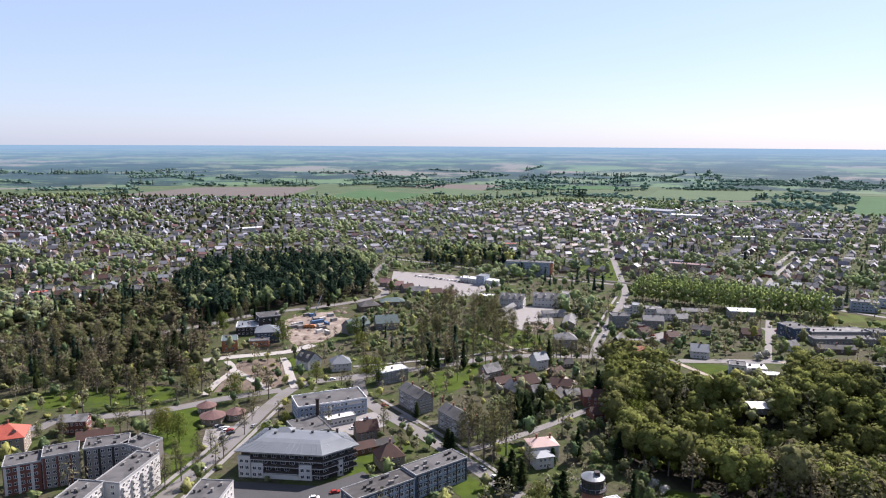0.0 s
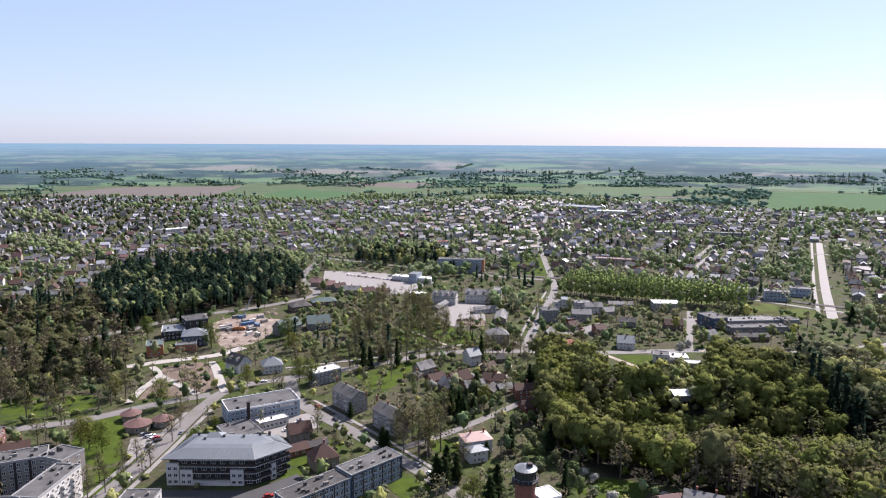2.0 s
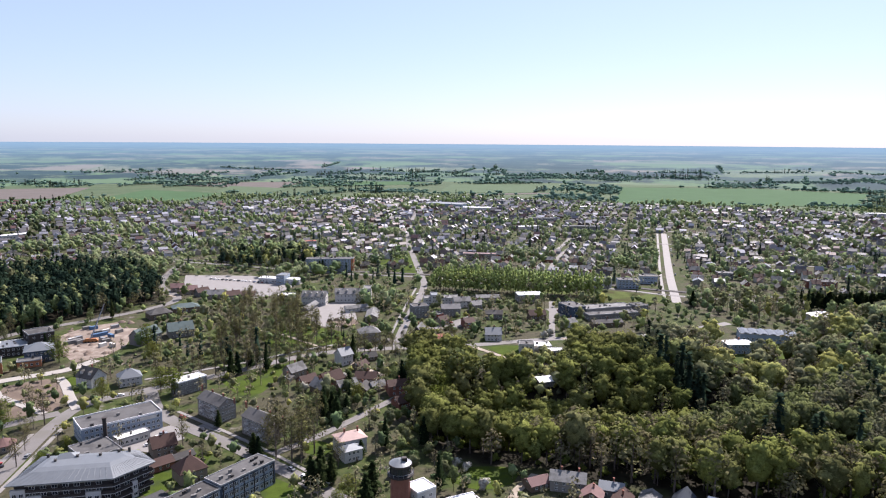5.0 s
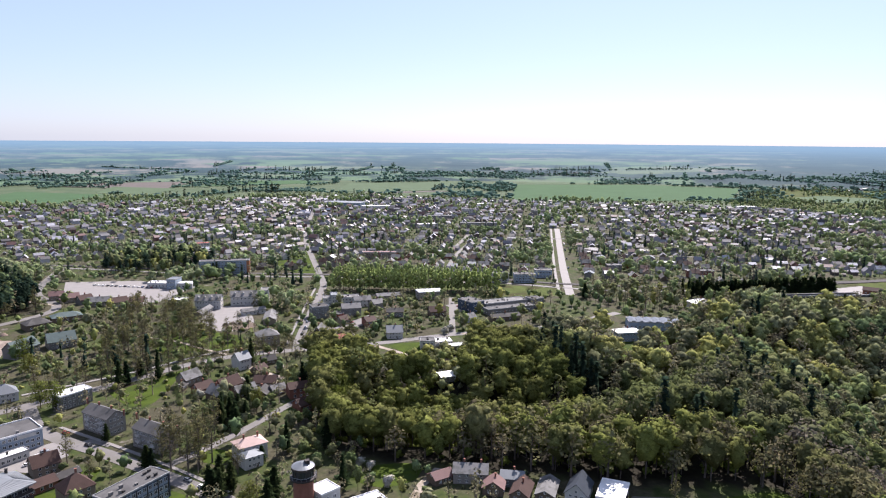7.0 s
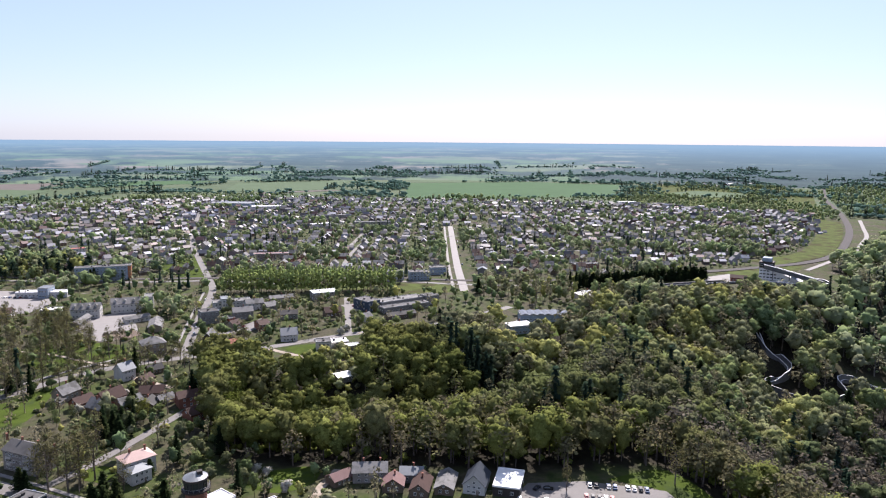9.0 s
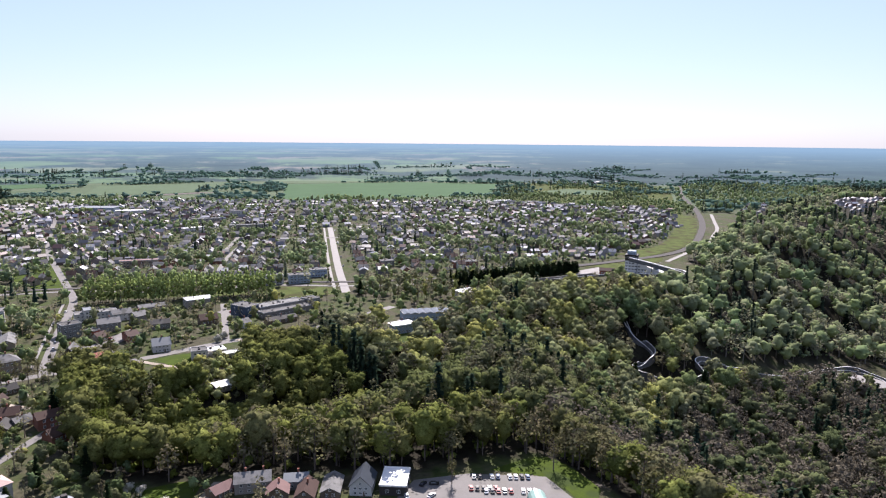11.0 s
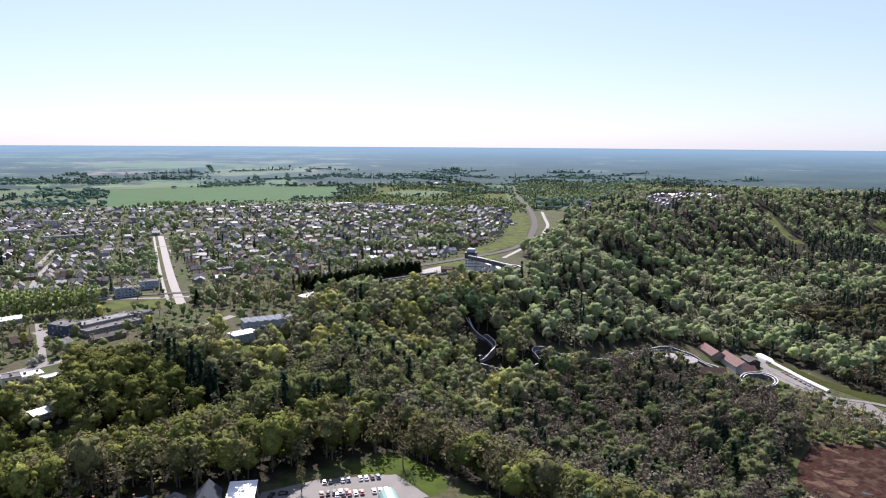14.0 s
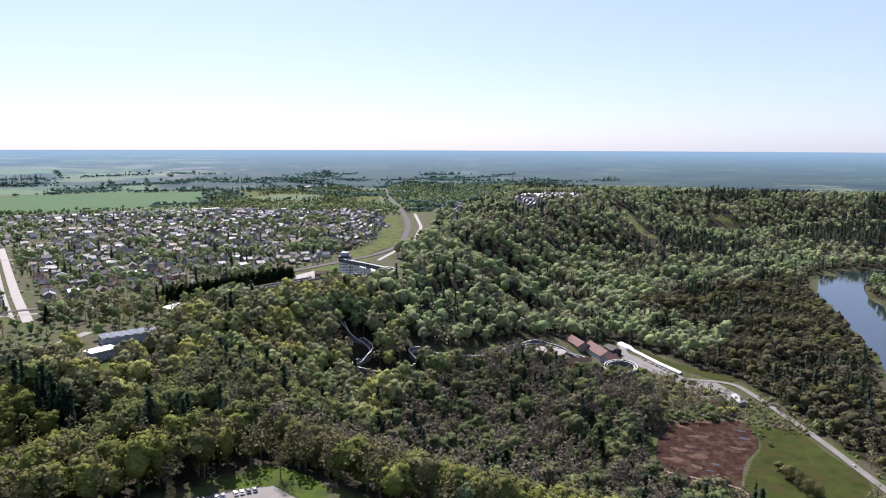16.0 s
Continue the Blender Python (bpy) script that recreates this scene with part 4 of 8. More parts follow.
def flat_block(x, y, turn, w, d, h, storeys, count, wall, roof_mat=ROOF_FELT, label="", coping=PARAPET, name="building", category="building", ww=1.5, wh=1.5, sides=("front", "right", "left"), boxes=3, balconies=0, side_count=2, group="", trim=0.45, keep=True, seed=1, frame_mat=None, lift=0.0):
    """A flat-roofed building with a parapet, roof housings and rows of windows."""
    rnd = random.Random(seed)
    root = thing(name, label, category, x, y, ground_z(x, y) + lift, turn, group)
    part("wall", mesh_of("wall", *box_data(-w / 2, -d / 2, -0.5, w / 2, d / 2, h - 0.02), wall), root)
    part("roof", mesh_of("roof", *box_data(-w / 2 + 0.15, -d / 2 + 0.15, h - 0.5, w / 2 - 0.15, d / 2 - 0.15, h + 0.04), roof_mat), root)
    part("parapet", mesh_of("parapet", *tray(-w / 2 - 0.1, -d / 2 - 0.1, h - 0.3, w / 2 + 0.1, d / 2 + 0.1, h + trim, 0.26, h - 0.1), coping), root)
    step = (h - 0.6) / storeys
    for s in sides:
        facade(root, w, d, s, storeys, step * 0.32, step, count if s in ("front", "back") else side_count, ww, min(wh, step * 0.55), 0.9, frame_mat)
    for i in range(boxes):
        bx, by = rnd.uniform(-w / 2 + 2, w / 2 - 2), rnd.uniform(-d / 2 + 2, d / 2 - 2)
        bw, bh = rnd.uniform(0.35, 0.9), rnd.uniform(0.7, 1.5)
        part("roof_vent", mesh_of("roof_vent", *loft([(bx - bw, by - 0.4, bx + bw, by + 0.4, h - 0.1), (bx - bw, by - 0.4, bx + bw, by + 0.4, h + bh), (bx - bw - 0.12, by - 0.52, bx + bw + 0.12, by + 0.52, h + bh),
                                                      (bx - bw - 0.12, by - 0.52, bx + bw + 0.12, by + 0.52, h + bh + 0.12)]), GREY_WALL if i % 2 else ROOF_DARK), root)
    for s in range(balconies):
        for i in range(0, count, 2):
            bx = -w / 2 + 0.9 + (w - 1.8) * ((i + 0.5) / count)
            bz = step * (s + 1) + 0.1
            part("balcony", mesh_of("balcony", *tray(bx - 1.6, -d / 2 - 1.2, bz - 0.15, bx + 1.6, -d / 2 + 0.05, bz + 1.0, 0.1, bz), WHITE_WALL), root)
    if keep:
        take_poly([(x + px * math.cos(radians(turn)) - py * math.sin(radians(turn)), y + px * math.sin(radians(turn)) + py * math.cos(radians(turn))) for px, py in
                   ((-w / 2 - 3, -d / 2 - 3), (w / 2 + 3, -d / 2 - 3), (w / 2 + 3, d / 2 + 3), (-w / 2 - 3, d / 2 + 3))])
    return root


CARS = {}


def car(x, y, turn, colour, label, z=None, van=False):
    """A parked car: body, glasshouse, wheels, lamps."""
    key = (colour.name, van)
    m = pose(x, y, (ground_z(x, y) if z is None else z) + 0.1, 0, 0, turn)
    if key in CARS:
        ob = copy_thing(CARS[key], m)
        ob.name = "van" if van else "car"
        return ob
    root = new("van" if van else "car")
    root.matrix_basis = m
    tagged(root, label, "van" if van else "car", "parked cars")
    L, W, H = (5.2, 2.0, 1.35) if van else (4.4, 1.8, 0.85)
    part("body", mesh_of("body", *loft([(-L / 2 + 0.1, -W / 2 + 0.1, L / 2 - 0.1, W / 2 - 0.1, 0.25), (-L / 2, -W / 2, L / 2, W / 2, 0.5), (-L / 2 + 0.05, -W / 2 + 0.03, L / 2 - 0.05, W / 2 - 0.03, H)]), colour), root)
    a, b = (-L / 2 + 0.1, L / 2 - 1.2) if van else (-L / 2 + 0.5, L / 2 - 1.2)
    part("glasshouse", mesh_of("glasshouse", *loft([(a, -W / 2 + 0.08, b, W / 2 - 0.08, H - 0.02), (a + 0.3, -W / 2 + 0.25, b - 0.5, W / 2 - 0.25, H + 0.55)]), GLASS), root)
    part("roof", mesh_of("roof", *loft([(a + 0.26, -W / 2 + 0.22, b - 0.46, W / 2 - 0.22, H + 0.54), (a + 0.45, -W / 2 + 0.32, b - 0.6, W / 2 - 0.32, H + 0.62)]), colour), root)
    for sx in (-1, 1):
        for sy in (-1, 1):
            part("wheel", mesh_of("wheel", *tube([(sx * L * 0.31, sy * W / 2 - 0.1, 0.32), (sx * L * 0.31, sy * W / 2 + 0.1, 0.32)], [0.32, 0.32], 10), BLACK), root)
    for sy in (-0.6, 0.6):
        part("headlight", mesh_of("headlight", *box_data(L / 2 - 0.06, sy - 0.18, 0.55, L / 2 + 0.01, sy + 0.18, 0.7), FRAME), root)
    CARS[key] = root
    return root
# ---------------------------------------------------------------- streets and open ground
strip("road", [(-124, 235), (-118, 275), (-107, 326), (-98, 385), (-86, 416), (-52, 432), (-9, 450), (35, 471), (67, 477), (111, 474), (164, 467), (228, 466), (290, 456), (330, 458), (390, 470)], 8, PALE_ROAD, "pale worn asphalt street")
strip("pavement", [(-112, 262), (-101, 324), (-92, 382)], 2.2, CONCRETE, "pale paved footway beside the street", 0.22, category="pavement")
strip("pavement", [(-131, 250), (-125, 275), (-114, 327), (-105, 378)], 2.2, CONCRETE, "pale paved footway beside the street", 0.22, category="pavement")
strip("road", [(-420, 300), (-229, 341), (-208, 356), (-159, 371), (-127, 391), (-98, 405)], 8, PALE_ROAD, "pale worn asphalt street")
strip("road", [(-55, 430), (-44, 388), (-13, 345), (10, 312), (25, 290), (50, 250)], 8, PALE_ROAD, "pale worn asphalt street")
strip("pavement", [(-36, 390), (-7, 350), (17, 314), (34, 286)], 2, CONCRETE, "pale paved footway beside the street", 0.22, category="pavement")
strip("road", [(108, 476), (112, 491), (138, 563), (180, 672), (195, 742), (214, 848), (240, 987), (291, 1181), (380, 1480)], 7, PALE_ROAD, "pale worn asphalt street")
strip("pavement", [(104, 492), (130, 563), (172, 672)], 2, CONCRETE, "pale paved footway beside the street", 0.22, category="pavement")
strip("road", [(392, 545), (478, 683), (669, 978)], 8.6, CONCRETE, "wide bright concrete street")
take_poly([(380, 549), (400, 535), (680, 972), (654, 986)])
strip("pavement", [(380, 545), (466, 683), (657, 978)], 3, CONCRETE, "bright footway beside the wide street", category="pavement")
strip("road", [(-520, 470), (-332, 504), (-252, 515), (-203, 547), (-161, 592), (-96, 632), (-58, 678), (-80, 760), (-67, 889)], 8, PALE_ROAD, "pale worn asphalt street")
strip("road", [(-300, 1010), (-67, 889), (99, 773), (196, 722), (257, 668), (356, 622), (406, 574), (470, 530), (560, 500), (650, 470)], 6, PALE_ROAD, "pale asphalt road along the railway")
strip("road", [(228, 469), (252, 520), (280, 580)], 5, PALE_ROAD, "narrow pale lane", category="lane")
strip("road", [(-34, 359), (-22, 366), (-12, 356)], 4, PALE_ROAD, "narrow pale lane", category="lane")
strip("road", [(12, 322), (34, 336), (62, 358), (78, 372), (98, 388)], 5, PALE_ROAD, "narrow pale lane past the white villa", category="lane")
strip("road", [(67, 477), (64, 462), (74, 440), (86, 418)], 4, GRAVEL, "gravel lane between garden plots", category="lane")
strip("road", [(162, 462), (168, 448), (176, 430), (180, 412), (176, 396)], 4, GRAVEL, "gravel lane at the edge of the wood", category="lane")
strip("road", [(235, 466), (246, 440), (252, 420)], 3.5, GRAVEL, "gravel lane at the edge of the wood", category="lane")
strip("road", [(98, 240), (112, 258), (124, 268), (130, 262)], 4, GRAVEL, "gravel track behind the gardens", category="lane")
# pale back streets of the far quarter
for k, (a, b) in enumerate([((470, 930), (610, 870)), ((620, 700), (700, 655)), ((700, 900), (860, 800)), ((500, 1120), (760, 960)), ((420, 860), (560, 1080)), ((330, 700), (470, 905)), ((800, 790), (900, 930)),
                            ((690, 640), (830, 850)), ((250, 1010), (420, 930)), ((330, 1250), (520, 1180)), ((-420, 1000), (-200, 1120)), ((-600, 760), (-420, 900)), ((-300, 1240), (-40, 1330))]):
    strip("road", [a, ((a[0] + b[0]) / 2 + 6 * (-1) ** k, (a[1] + b[1]) / 2), b], 6, PALE_ROAD, "pale residential street between gardens")
# park paths of pale paving
strip("path", [(-142, 395), (-141, 420), (-138, 442), (-148, 460)], 4.5, PALE_PAVING, "broad pale paved park path", category="path")
strip("path", [(-138, 442), (-122, 424), (-106, 406)], 4.5, PALE_PAVING, "broad pale paved park path", category="path")
strip("path", [(-112, 468), (-106, 455), (-98, 430), (-90, 408)], 5.5, PALE_PAVING, "broad pale paved park path", category="path")
strip("path", [(-165, 462), (-140, 472), (-112, 482), (-96, 500)], 8, PALE_PAVING, "broad pale paved forecourt", category="path")
strip("path", [(-60, 450), (0, 468), (40, 486), (66, 494)], 2.5, CONCRETE, "narrow paved path along the park", category="path")
strip("path", [(0, 560), (30, 530), (45, 505), (60, 482)], 2.5, GRAVEL, "narrow gravel park path", category="path")
strip("path", [(-60, 690), (-85, 720), (-92, 760)], 3, GRAVEL, "gravel path into the pine wood", category="path")
patch("ground_bare", [(-138, 400), (-100, 410), (-104, 450), (-118, 468), (-140, 460)], BARE_SOIL, "freshly dug bare soil between park paths", 0.04, False)
patch("lawn", [(-158, 372), (-140, 378), (-126, 340), (-119, 322), (-131, 316), (-150, 340)], LAWN, "bright mown lawn beside the pavilions", 0.05, wavy=1)
patch("lawn", [(-128, 311), (-117, 314), (-113, 296), (-118, 286)], LAWN, "bright mown lawn beside the street", 0.05, wavy=1)
patch("paved_yard", [(-124, 346), (-108, 352), (-111, 330), (-118, 322), (-121, 332)], CONCRETE, "pale paved yard by the pavilions", 0.1)
patch("lawn", [(-230, 372), (-165, 384), (-168, 410), (-235, 400)], LAWN, "park lawn under bare trees", 0.05, False, wavy=1)
patch("lawn", [(-14, 434), (20, 456), (30, 460), (10, 408), (-2, 405)], LAWN, "bright lawn with a lone spruce", 0.05, False, wavy=1)
patch("lawn", [(-6, 318), (4, 306), (24, 282), (12, 270), (2, 288)], LAWN, "lawn behind the long block", 0.05, False)
patch("lawn", [(25, 336), (36, 330), (44, 322), (34, 312), (26, 320)], LAWN, "lawn around the white villa", 0.05, False)
patch("lawn", [(-40, 292), (-22, 312), (-16, 330), (-34, 335), (-48, 306)], LAWN, "garden lawn between houses", 0.05, False)
patch("lawn", [(84, 276), (96, 284), (118, 277), (112, 264), (96, 262)], LAWN, "bright garden lawn beside the wood", 0.05, wavy=1)
patch("lawn", [(170, 462), (196, 458), (190, 436), (178, 420)], LAWN, "bright lawn beside the gravel lane", 0.05)
patch("lawn", [(222, 196), (252, 186), (244, 150), (230, 150), (236, 172)], LAWN, "sloping lawn beside the car park", 0.03, wavy=1)
patch("lawn", [(-108, 468), (-98, 470), (-92, 440), (-100, 432)], LAWN, "fresh lawn by the paved path", 0.05, False)
patch("lawn", [(20, 500), (70, 496), (80, 520), (40, 560), (10, 545)], LAWN, "park lawn under trees", 0.04, False, wavy=1)
patch("car_park", [(172, 204), (190, 212), (212, 200), (236, 174), (228, 150), (190, 170)], PALE_ROAD, "pale asphalt car park", 0.1)
patch("station_square", [(-58, 800), (10, 780), (62, 728), (40, 690), (24, 668), (-20, 690), (-56, 734)], CONCRETE, "wide pale concrete station square", 0.08)
patch("courtyard", [(48, 600), (60, 622), (101, 630), (96, 600), (92, 560), (80, 545), (62, 548)], CONCRETE, "pale paved round courtyard", 0.08, wavy=1)
patch("courtyard_bed", [(66, 560), (88, 566), (92, 548), (74, 544)], BARE_SOIL, "brown planted bed in the round courtyard", 0.14, wavy=1)
patch("building_site", [(-134, 572), (-118, 596), (-98, 604), (-92, 584), (-80, 580), (-82, 530), (-92, 508), (-110, 498), (-121, 522)], SAND, "pinkish sand of a building site", 0.08)
patch("paved_yard", [(-58, 362), (-36, 372), (-30, 352), (-46, 340), (-60, 348)], CONCRETE, "pale paved yard behind the public building", 0.1)
# the house's shadow over this yard is in the asphalt's colour
patch("paved_yard", [(-94, 290), (-54, 286), (-36, 300), (-30, 290), (-50, 262), (-88, 262), (-98, 276)], SHADED_ASPHALT, "asphalt yard before the dark apartment house", 0.1)
patch("paved_yard", [(142, 520), (168, 536), (186, 548), (190, 530), (160, 512)], PALE_ROAD, "pale yard between small shops", 0.08)
patch("paved_yard", [(262, 556), (330, 548), (345, 536), (338, 524), (262, 528)], PALE_ROAD, "pale works yard", 0.07)
patch("meadow", [(323, 600), (349, 616), (403, 572), (376, 548), (330, 566)], MEADOW, "yellowish grass beside the poplars", 0.05)
patch("meadow", [(190, 690), (220, 660), (330, 590), (345, 612), (240, 690), (200, 718)], MEADOW, "grass strip along the road", 0.04, False)
patch("meadow", [(170, 760), (200, 752), (222, 900), (190, 960), (160, 880)], LAWN, "green meadow beside the road", 0.05, False, wavy=1)
BALLAST = material("ballast", (0.085, 0.080, 0.076), 0.95, vary=0.25)
RAIL_LINE = [(650, 492), (740, 470), (850, 453), (948, 468), (1079, 519), (1241, 596), (1448, 712), (1649, 836), (1820, 942), (2200, 1150)]
strip("meadow", [(800, 482), (850, 480), (930, 488), (1040, 530), (1190, 600), (1330, 676)], 36, MEADOW, "green railway bank", 0.2, category="ground")
strip("railway", RAIL_LINE, 11, BALLAST, "double railway track on grey-brown ballast", 0.5, category="railway")
strip("road", [(800, 425), (911, 447), (990, 463), (1080, 498), (1171, 534), (1274, 588), (1400, 655)], 6, CONCRETE, "pale road along the valley rim")
for line_ in (RAIL_LINE[3:9], [(911, 447), (990, 463), (1080, 498), (1171, 534), (1274, 588)]):
    for p in curve_points(line_, 14.0):
        open_view(p.x, p.y, 46, 8)
strip("railway", [(-700, 1020), (-300, 1000), (-67, 905), (99, 790), (196, 738), (260, 690), (360, 640), (420, 588), (520, 530), (650, 492)], 7, BALLAST, "railway track on brown ballast", 0.3, category="railway")

patch("meadow", [(1265, 640), (1420, 735), (1640, 868), (2060, 1110), (2200, 1300), (1880, 1580), (1400, 1262), (1330, 1240), (1340, 1060), (1430, 800)], MEADOW, "wide green meadows beyond the town", 0.1, False)
# fields beyond the town
GREEN_FIELD = material("green_crop", (0.050, 0.092, 0.044), 0.95, vary=0.15, size=60, fine=5)
PALE_FIELD = material("pale_green_crop", (0.074, 0.104, 0.060), 0.95, vary=0.15, size=60, fine=5)
PLOUGHED = material("ploughed_soil", (0.108, 0.096, 0.088), 0.95, vary=0.15, size=50, fine=5)
for outline, mat, words in (
        ([(-345, 1820), (-254, 2165), (-40, 1993), (-125, 1757)], GREEN_FIELD, "flat green crop field"),
        ([(205, 2230), (390, 2480), (660, 2400), (567, 2270)], GREEN_FIELD, "flat green crop field"),
        ([(-163, 2340), (-96, 2490), (234, 2480), (115, 2169)], PLOUGHED, "brown ploughed field"),
        ([(870, 1480), (1200, 2000), (1600, 1850), (1780, 1600), (1391, 1275)], GREEN_FIELD, "flat green crop field"),
        ([(1220, 2030), (1320, 2110), (1640, 1860), (1600, 1870)], PALE_FIELD, "pale green field"),
        ([(543, 1900), (700, 2250), (1100, 2200), (820, 1850)], PALE_FIELD, "pale green field"),
        ([(600, 1830), (830, 1840), (870, 1800), (620, 1790)], PLOUGHED, "brown ploughed field"),
        ([(1640, 1290), (1774, 1308), (1820, 1180), (1700, 1080), (1500, 1200)], PALE_FIELD, "pale green field"),
        ([(-900, 1900), (-800, 2250), (-420, 2300), (-430, 1900)], PLOUGHED, "brown ploughed field"),
        ([(-760, 1850), (-700, 1900), (-400, 1880), (-450, 1800)], GREEN_FIELD, "flat green crop field"),
        ([(-60, 2050), (-20, 2300), (160, 2150), (60, 1960)], PALE_FIELD, "pale green field")):
    patch("field", outline, mat, words, 0.4, category="field")
# ---------------------------------------------------------------- the large buildings near by
def polygon_house(name, label, outline, h, category="building"):
    x, y = sum(p[0] for p in outline) / len(outline), sum(p[1] for p in outline) / len(outline)
    take_poly([(x + (a - x) * 1.15, y + (b - y) * 1.15) for a, b in outline])
    return thing(name, label, category, x, y), [(a - x, b - y) for a, b in outline]


def shrink(outline, k):
    """The outline drawn in by k metres towards its middle, side by side."""
    out = []
    n = len(outline)
    for i in range(n):
        a, b, c = Vector(outline[i - 1]), Vector(outline[i]), Vector(outline[(i + 1) % n])
        u, w = (b - a).normalized(), (c - b).normalized()
        n1, n2 = Vector((-u.y, u.x)), Vector((-w.y, w.x))
        m = (n1 + n2) / max(0.3, 1 + n1.dot(n2))
        out.append((b.x + m.x * k, b.y + m.y * k))
    return out


# the four-storey apartment house with dark balconies under a grey metal roof
hotel, ring = polygon_house("apartment_house", "four-storey white apartment house with dark balconies and grey metal roof", [(-92, 294), (-53, 290), (-39, 301), (-47, 314), (-85, 318)], 12.5, "apartment house")
# wall behind the balconies in dark brown, with the recesses' shade painted in
part("wall", mesh_of("wall", *prism(shrink(ring, 1.3), -0.5, 12.5), DARK_CLAD), hotel, "recessed facade in dark brown, balcony shade painted in")
outer, top, peak = shrink(ring, -0.9), shrink(ring, 5.2), shrink(ring, 8.0)
n5 = len(ring)
rv_ = [(x, y, 12.5) for x, y in outer] + [(x, y, 12.8) for x, y in outer] + [(x, y, 15.2) for x, y in top] + [(x, y, 15.9) for x, y in peak]
rf_ = [tuple(range(n5 - 1, -1, -1)), tuple(range(3 * n5, 4 * n5))] + [(k * n5 + i, k * n5 + (i + 1) % n5, (k + 1) * n5 + (i + 1) % n5, (k + 1) * n5 + i) for k in range(3) for i in range(n5)]
part("roof", mesh_of("roof", rv_, rf_, ROOF_METAL), hotel, "pale grey standing-seam metal roof")
for k in range(n5):                       # raised seams of the metal roof
    a0, a1, b0, b1 = Vector(outer[k]), Vector(outer[(k + 1) % n5]), Vector(top[k]), Vector(top[(k + 1) % n5])
    for i in range(1, 16):
        u = i / 16
        p, q = a0.lerp(a1, u), b0.lerp(b1, u)
        part("roof_seam", mesh_of("roof_seam", *tube([(p.x, p.y, 12.84), (q.x, q.y, 15.24)], [0.06, 0.06], 4), ROOF_METAL), hotel)
for k in (0, 1):                          # bands of balconies, storey by storey
    a, b = Vector(ring[k]), Vector(ring[(k + 1) % n5])
    d = (b - a).normalized()
    L = (b - a).length
    ang = math.degrees(math.atan2(d.y, d.x))
    at = pose(a.x, a.y, 0, 0, 0, ang)
    # white framed bays: from, to, height
    bays_ = [(0.3, 0.15 * L, 10.2), (0.16 * L, 0.30 * L, 7.2), (0.72 * L, 0.87 * L, 7.2)] if k == 0 else [(0.46 * L, 0.6 * L, 7.4)]
    for lo, hi, top_ in bays_:
        part("bay", mesh_of("bay", *box_data(lo, 0.3, -0.4, hi, 1.4, top_), WHITE_WALL), hotel, "white framed bay", m=at)
        for s in range(int(top_ / 3.05)):
            for u in ((0.27, 0.73) if hi - lo > 3 else (0.5,)):
                part("window", window_mesh(1.7, 1.6), hotel, m=at @ pose(lo + (hi - lo) * u, 0.24, 3.05 * s + 0.9))
    if k == 0:
        part("plinth_wall", mesh_of("plinth_wall", *box_data(0.305 * L, 0.2, -0.4, 0.715 * L, 1.4, 2.1), WHITE_WALL), hotel, "low white garage wall", m=at)
    for s in range(1, 5):
        z = 3.05 * s + 0.1
        runs = ([(0.305 * L, 0.715 * L), (0.875 * L, L - 0.1)] if s < 3 else [(0.155 * L, L - 0.1)]) if k == 0 else ([(0.2, 0.455 * L), (0.605 * L, L - 0.2)] if s < 3 else [(0.2, L - 0.2)])
        for lo, hi in runs:
            if s < 4:
                part("balcony", mesh_of("balcony", *tray(lo, -0.1, z - 0.25, hi, 1.35, z + 1.0, 0.12, z), DARK_CLAD), hotel, "dark brown balcony band", m=at)
            part("balcony_edge", mesh_of("balcony_edge", *box_data(lo - 0.05, -0.2, z - 0.48, hi + 0.05, 1.3, z - 0.27), WHITE_WALL), hotel, m=at)
            for i in range(int((hi - lo) / 4.2)):
                part("window", window_mesh(2.2, 1.9), hotel, m=at @ pose(lo + 2.1 + 4.2 * i, 1.26, z - 3.05 + 0.45))
for dx, dy in ((-14, 2), (-6, 4), (3, 3), (10, 5), (-18, 8), (14, 6)):
    part("roof_vent", mesh_of("roof_vent", *loft([(dx - 0.5, dy - 0.5, dx + 0.5, dy + 0.5, 13.2), (dx - 0.5, dy - 0.5, dx + 0.5, dy + 0.5, 16.6), (dx - 0.6, dy - 0.6, dx + 0.6, dy + 0.6, 16.6), (dx - 0.6, dy - 0.6, dx + 0.6, dy + 0.6, 16.8)]), ROOF_DARK), hotel)
part("lantern", mesh_of("lantern", *hip_roof(7, 5, 16.0, 1.6), ROOF_METAL), hotel, m=pose(-10, 6, -0.3))


def banded_block(x, y, turn, w, d, h, roof_mat, seed, bays):
    """The long block: pale blue and dark panels between window bays."""
    ob = flat_block(x, y, turn, w, d, h, 3, bays, BLUE_WALL, roof_mat, "long dark flat-roofed block with blue-white window bays", seed=seed, boxes=9, ww=1.7, wh=1.7, side_count=2, trim=0.35)
    for i in range(bays + 1):
        px = -w / 2 + 0.9 + (w - 1.8) * i / bays
        part("panel", box("panel", px - 0.28, -d / 2 - 0.14, 0.2, px + 0.28, -d / 2 + 0.02, h - 0.6, PALE_BLUE_WALL if i % 2 else DARK_CLAD), ob)
    for s in range(3):
        z = (h - 0.6) / 3 * s
        part("spandrel", box("spandrel", -w / 2 + 0.5, -d / 2 - 0.1, z + 0.05, w / 2 - 0.5, -d / 2 + 0.03, z + 0.85, PALE_BLUE_WALL), ob, "pale blue panel band")
    return ob


banded_block(-26, 270, 38, 29.7, 11, 9.7, ROOF_DARK, 3, 11)
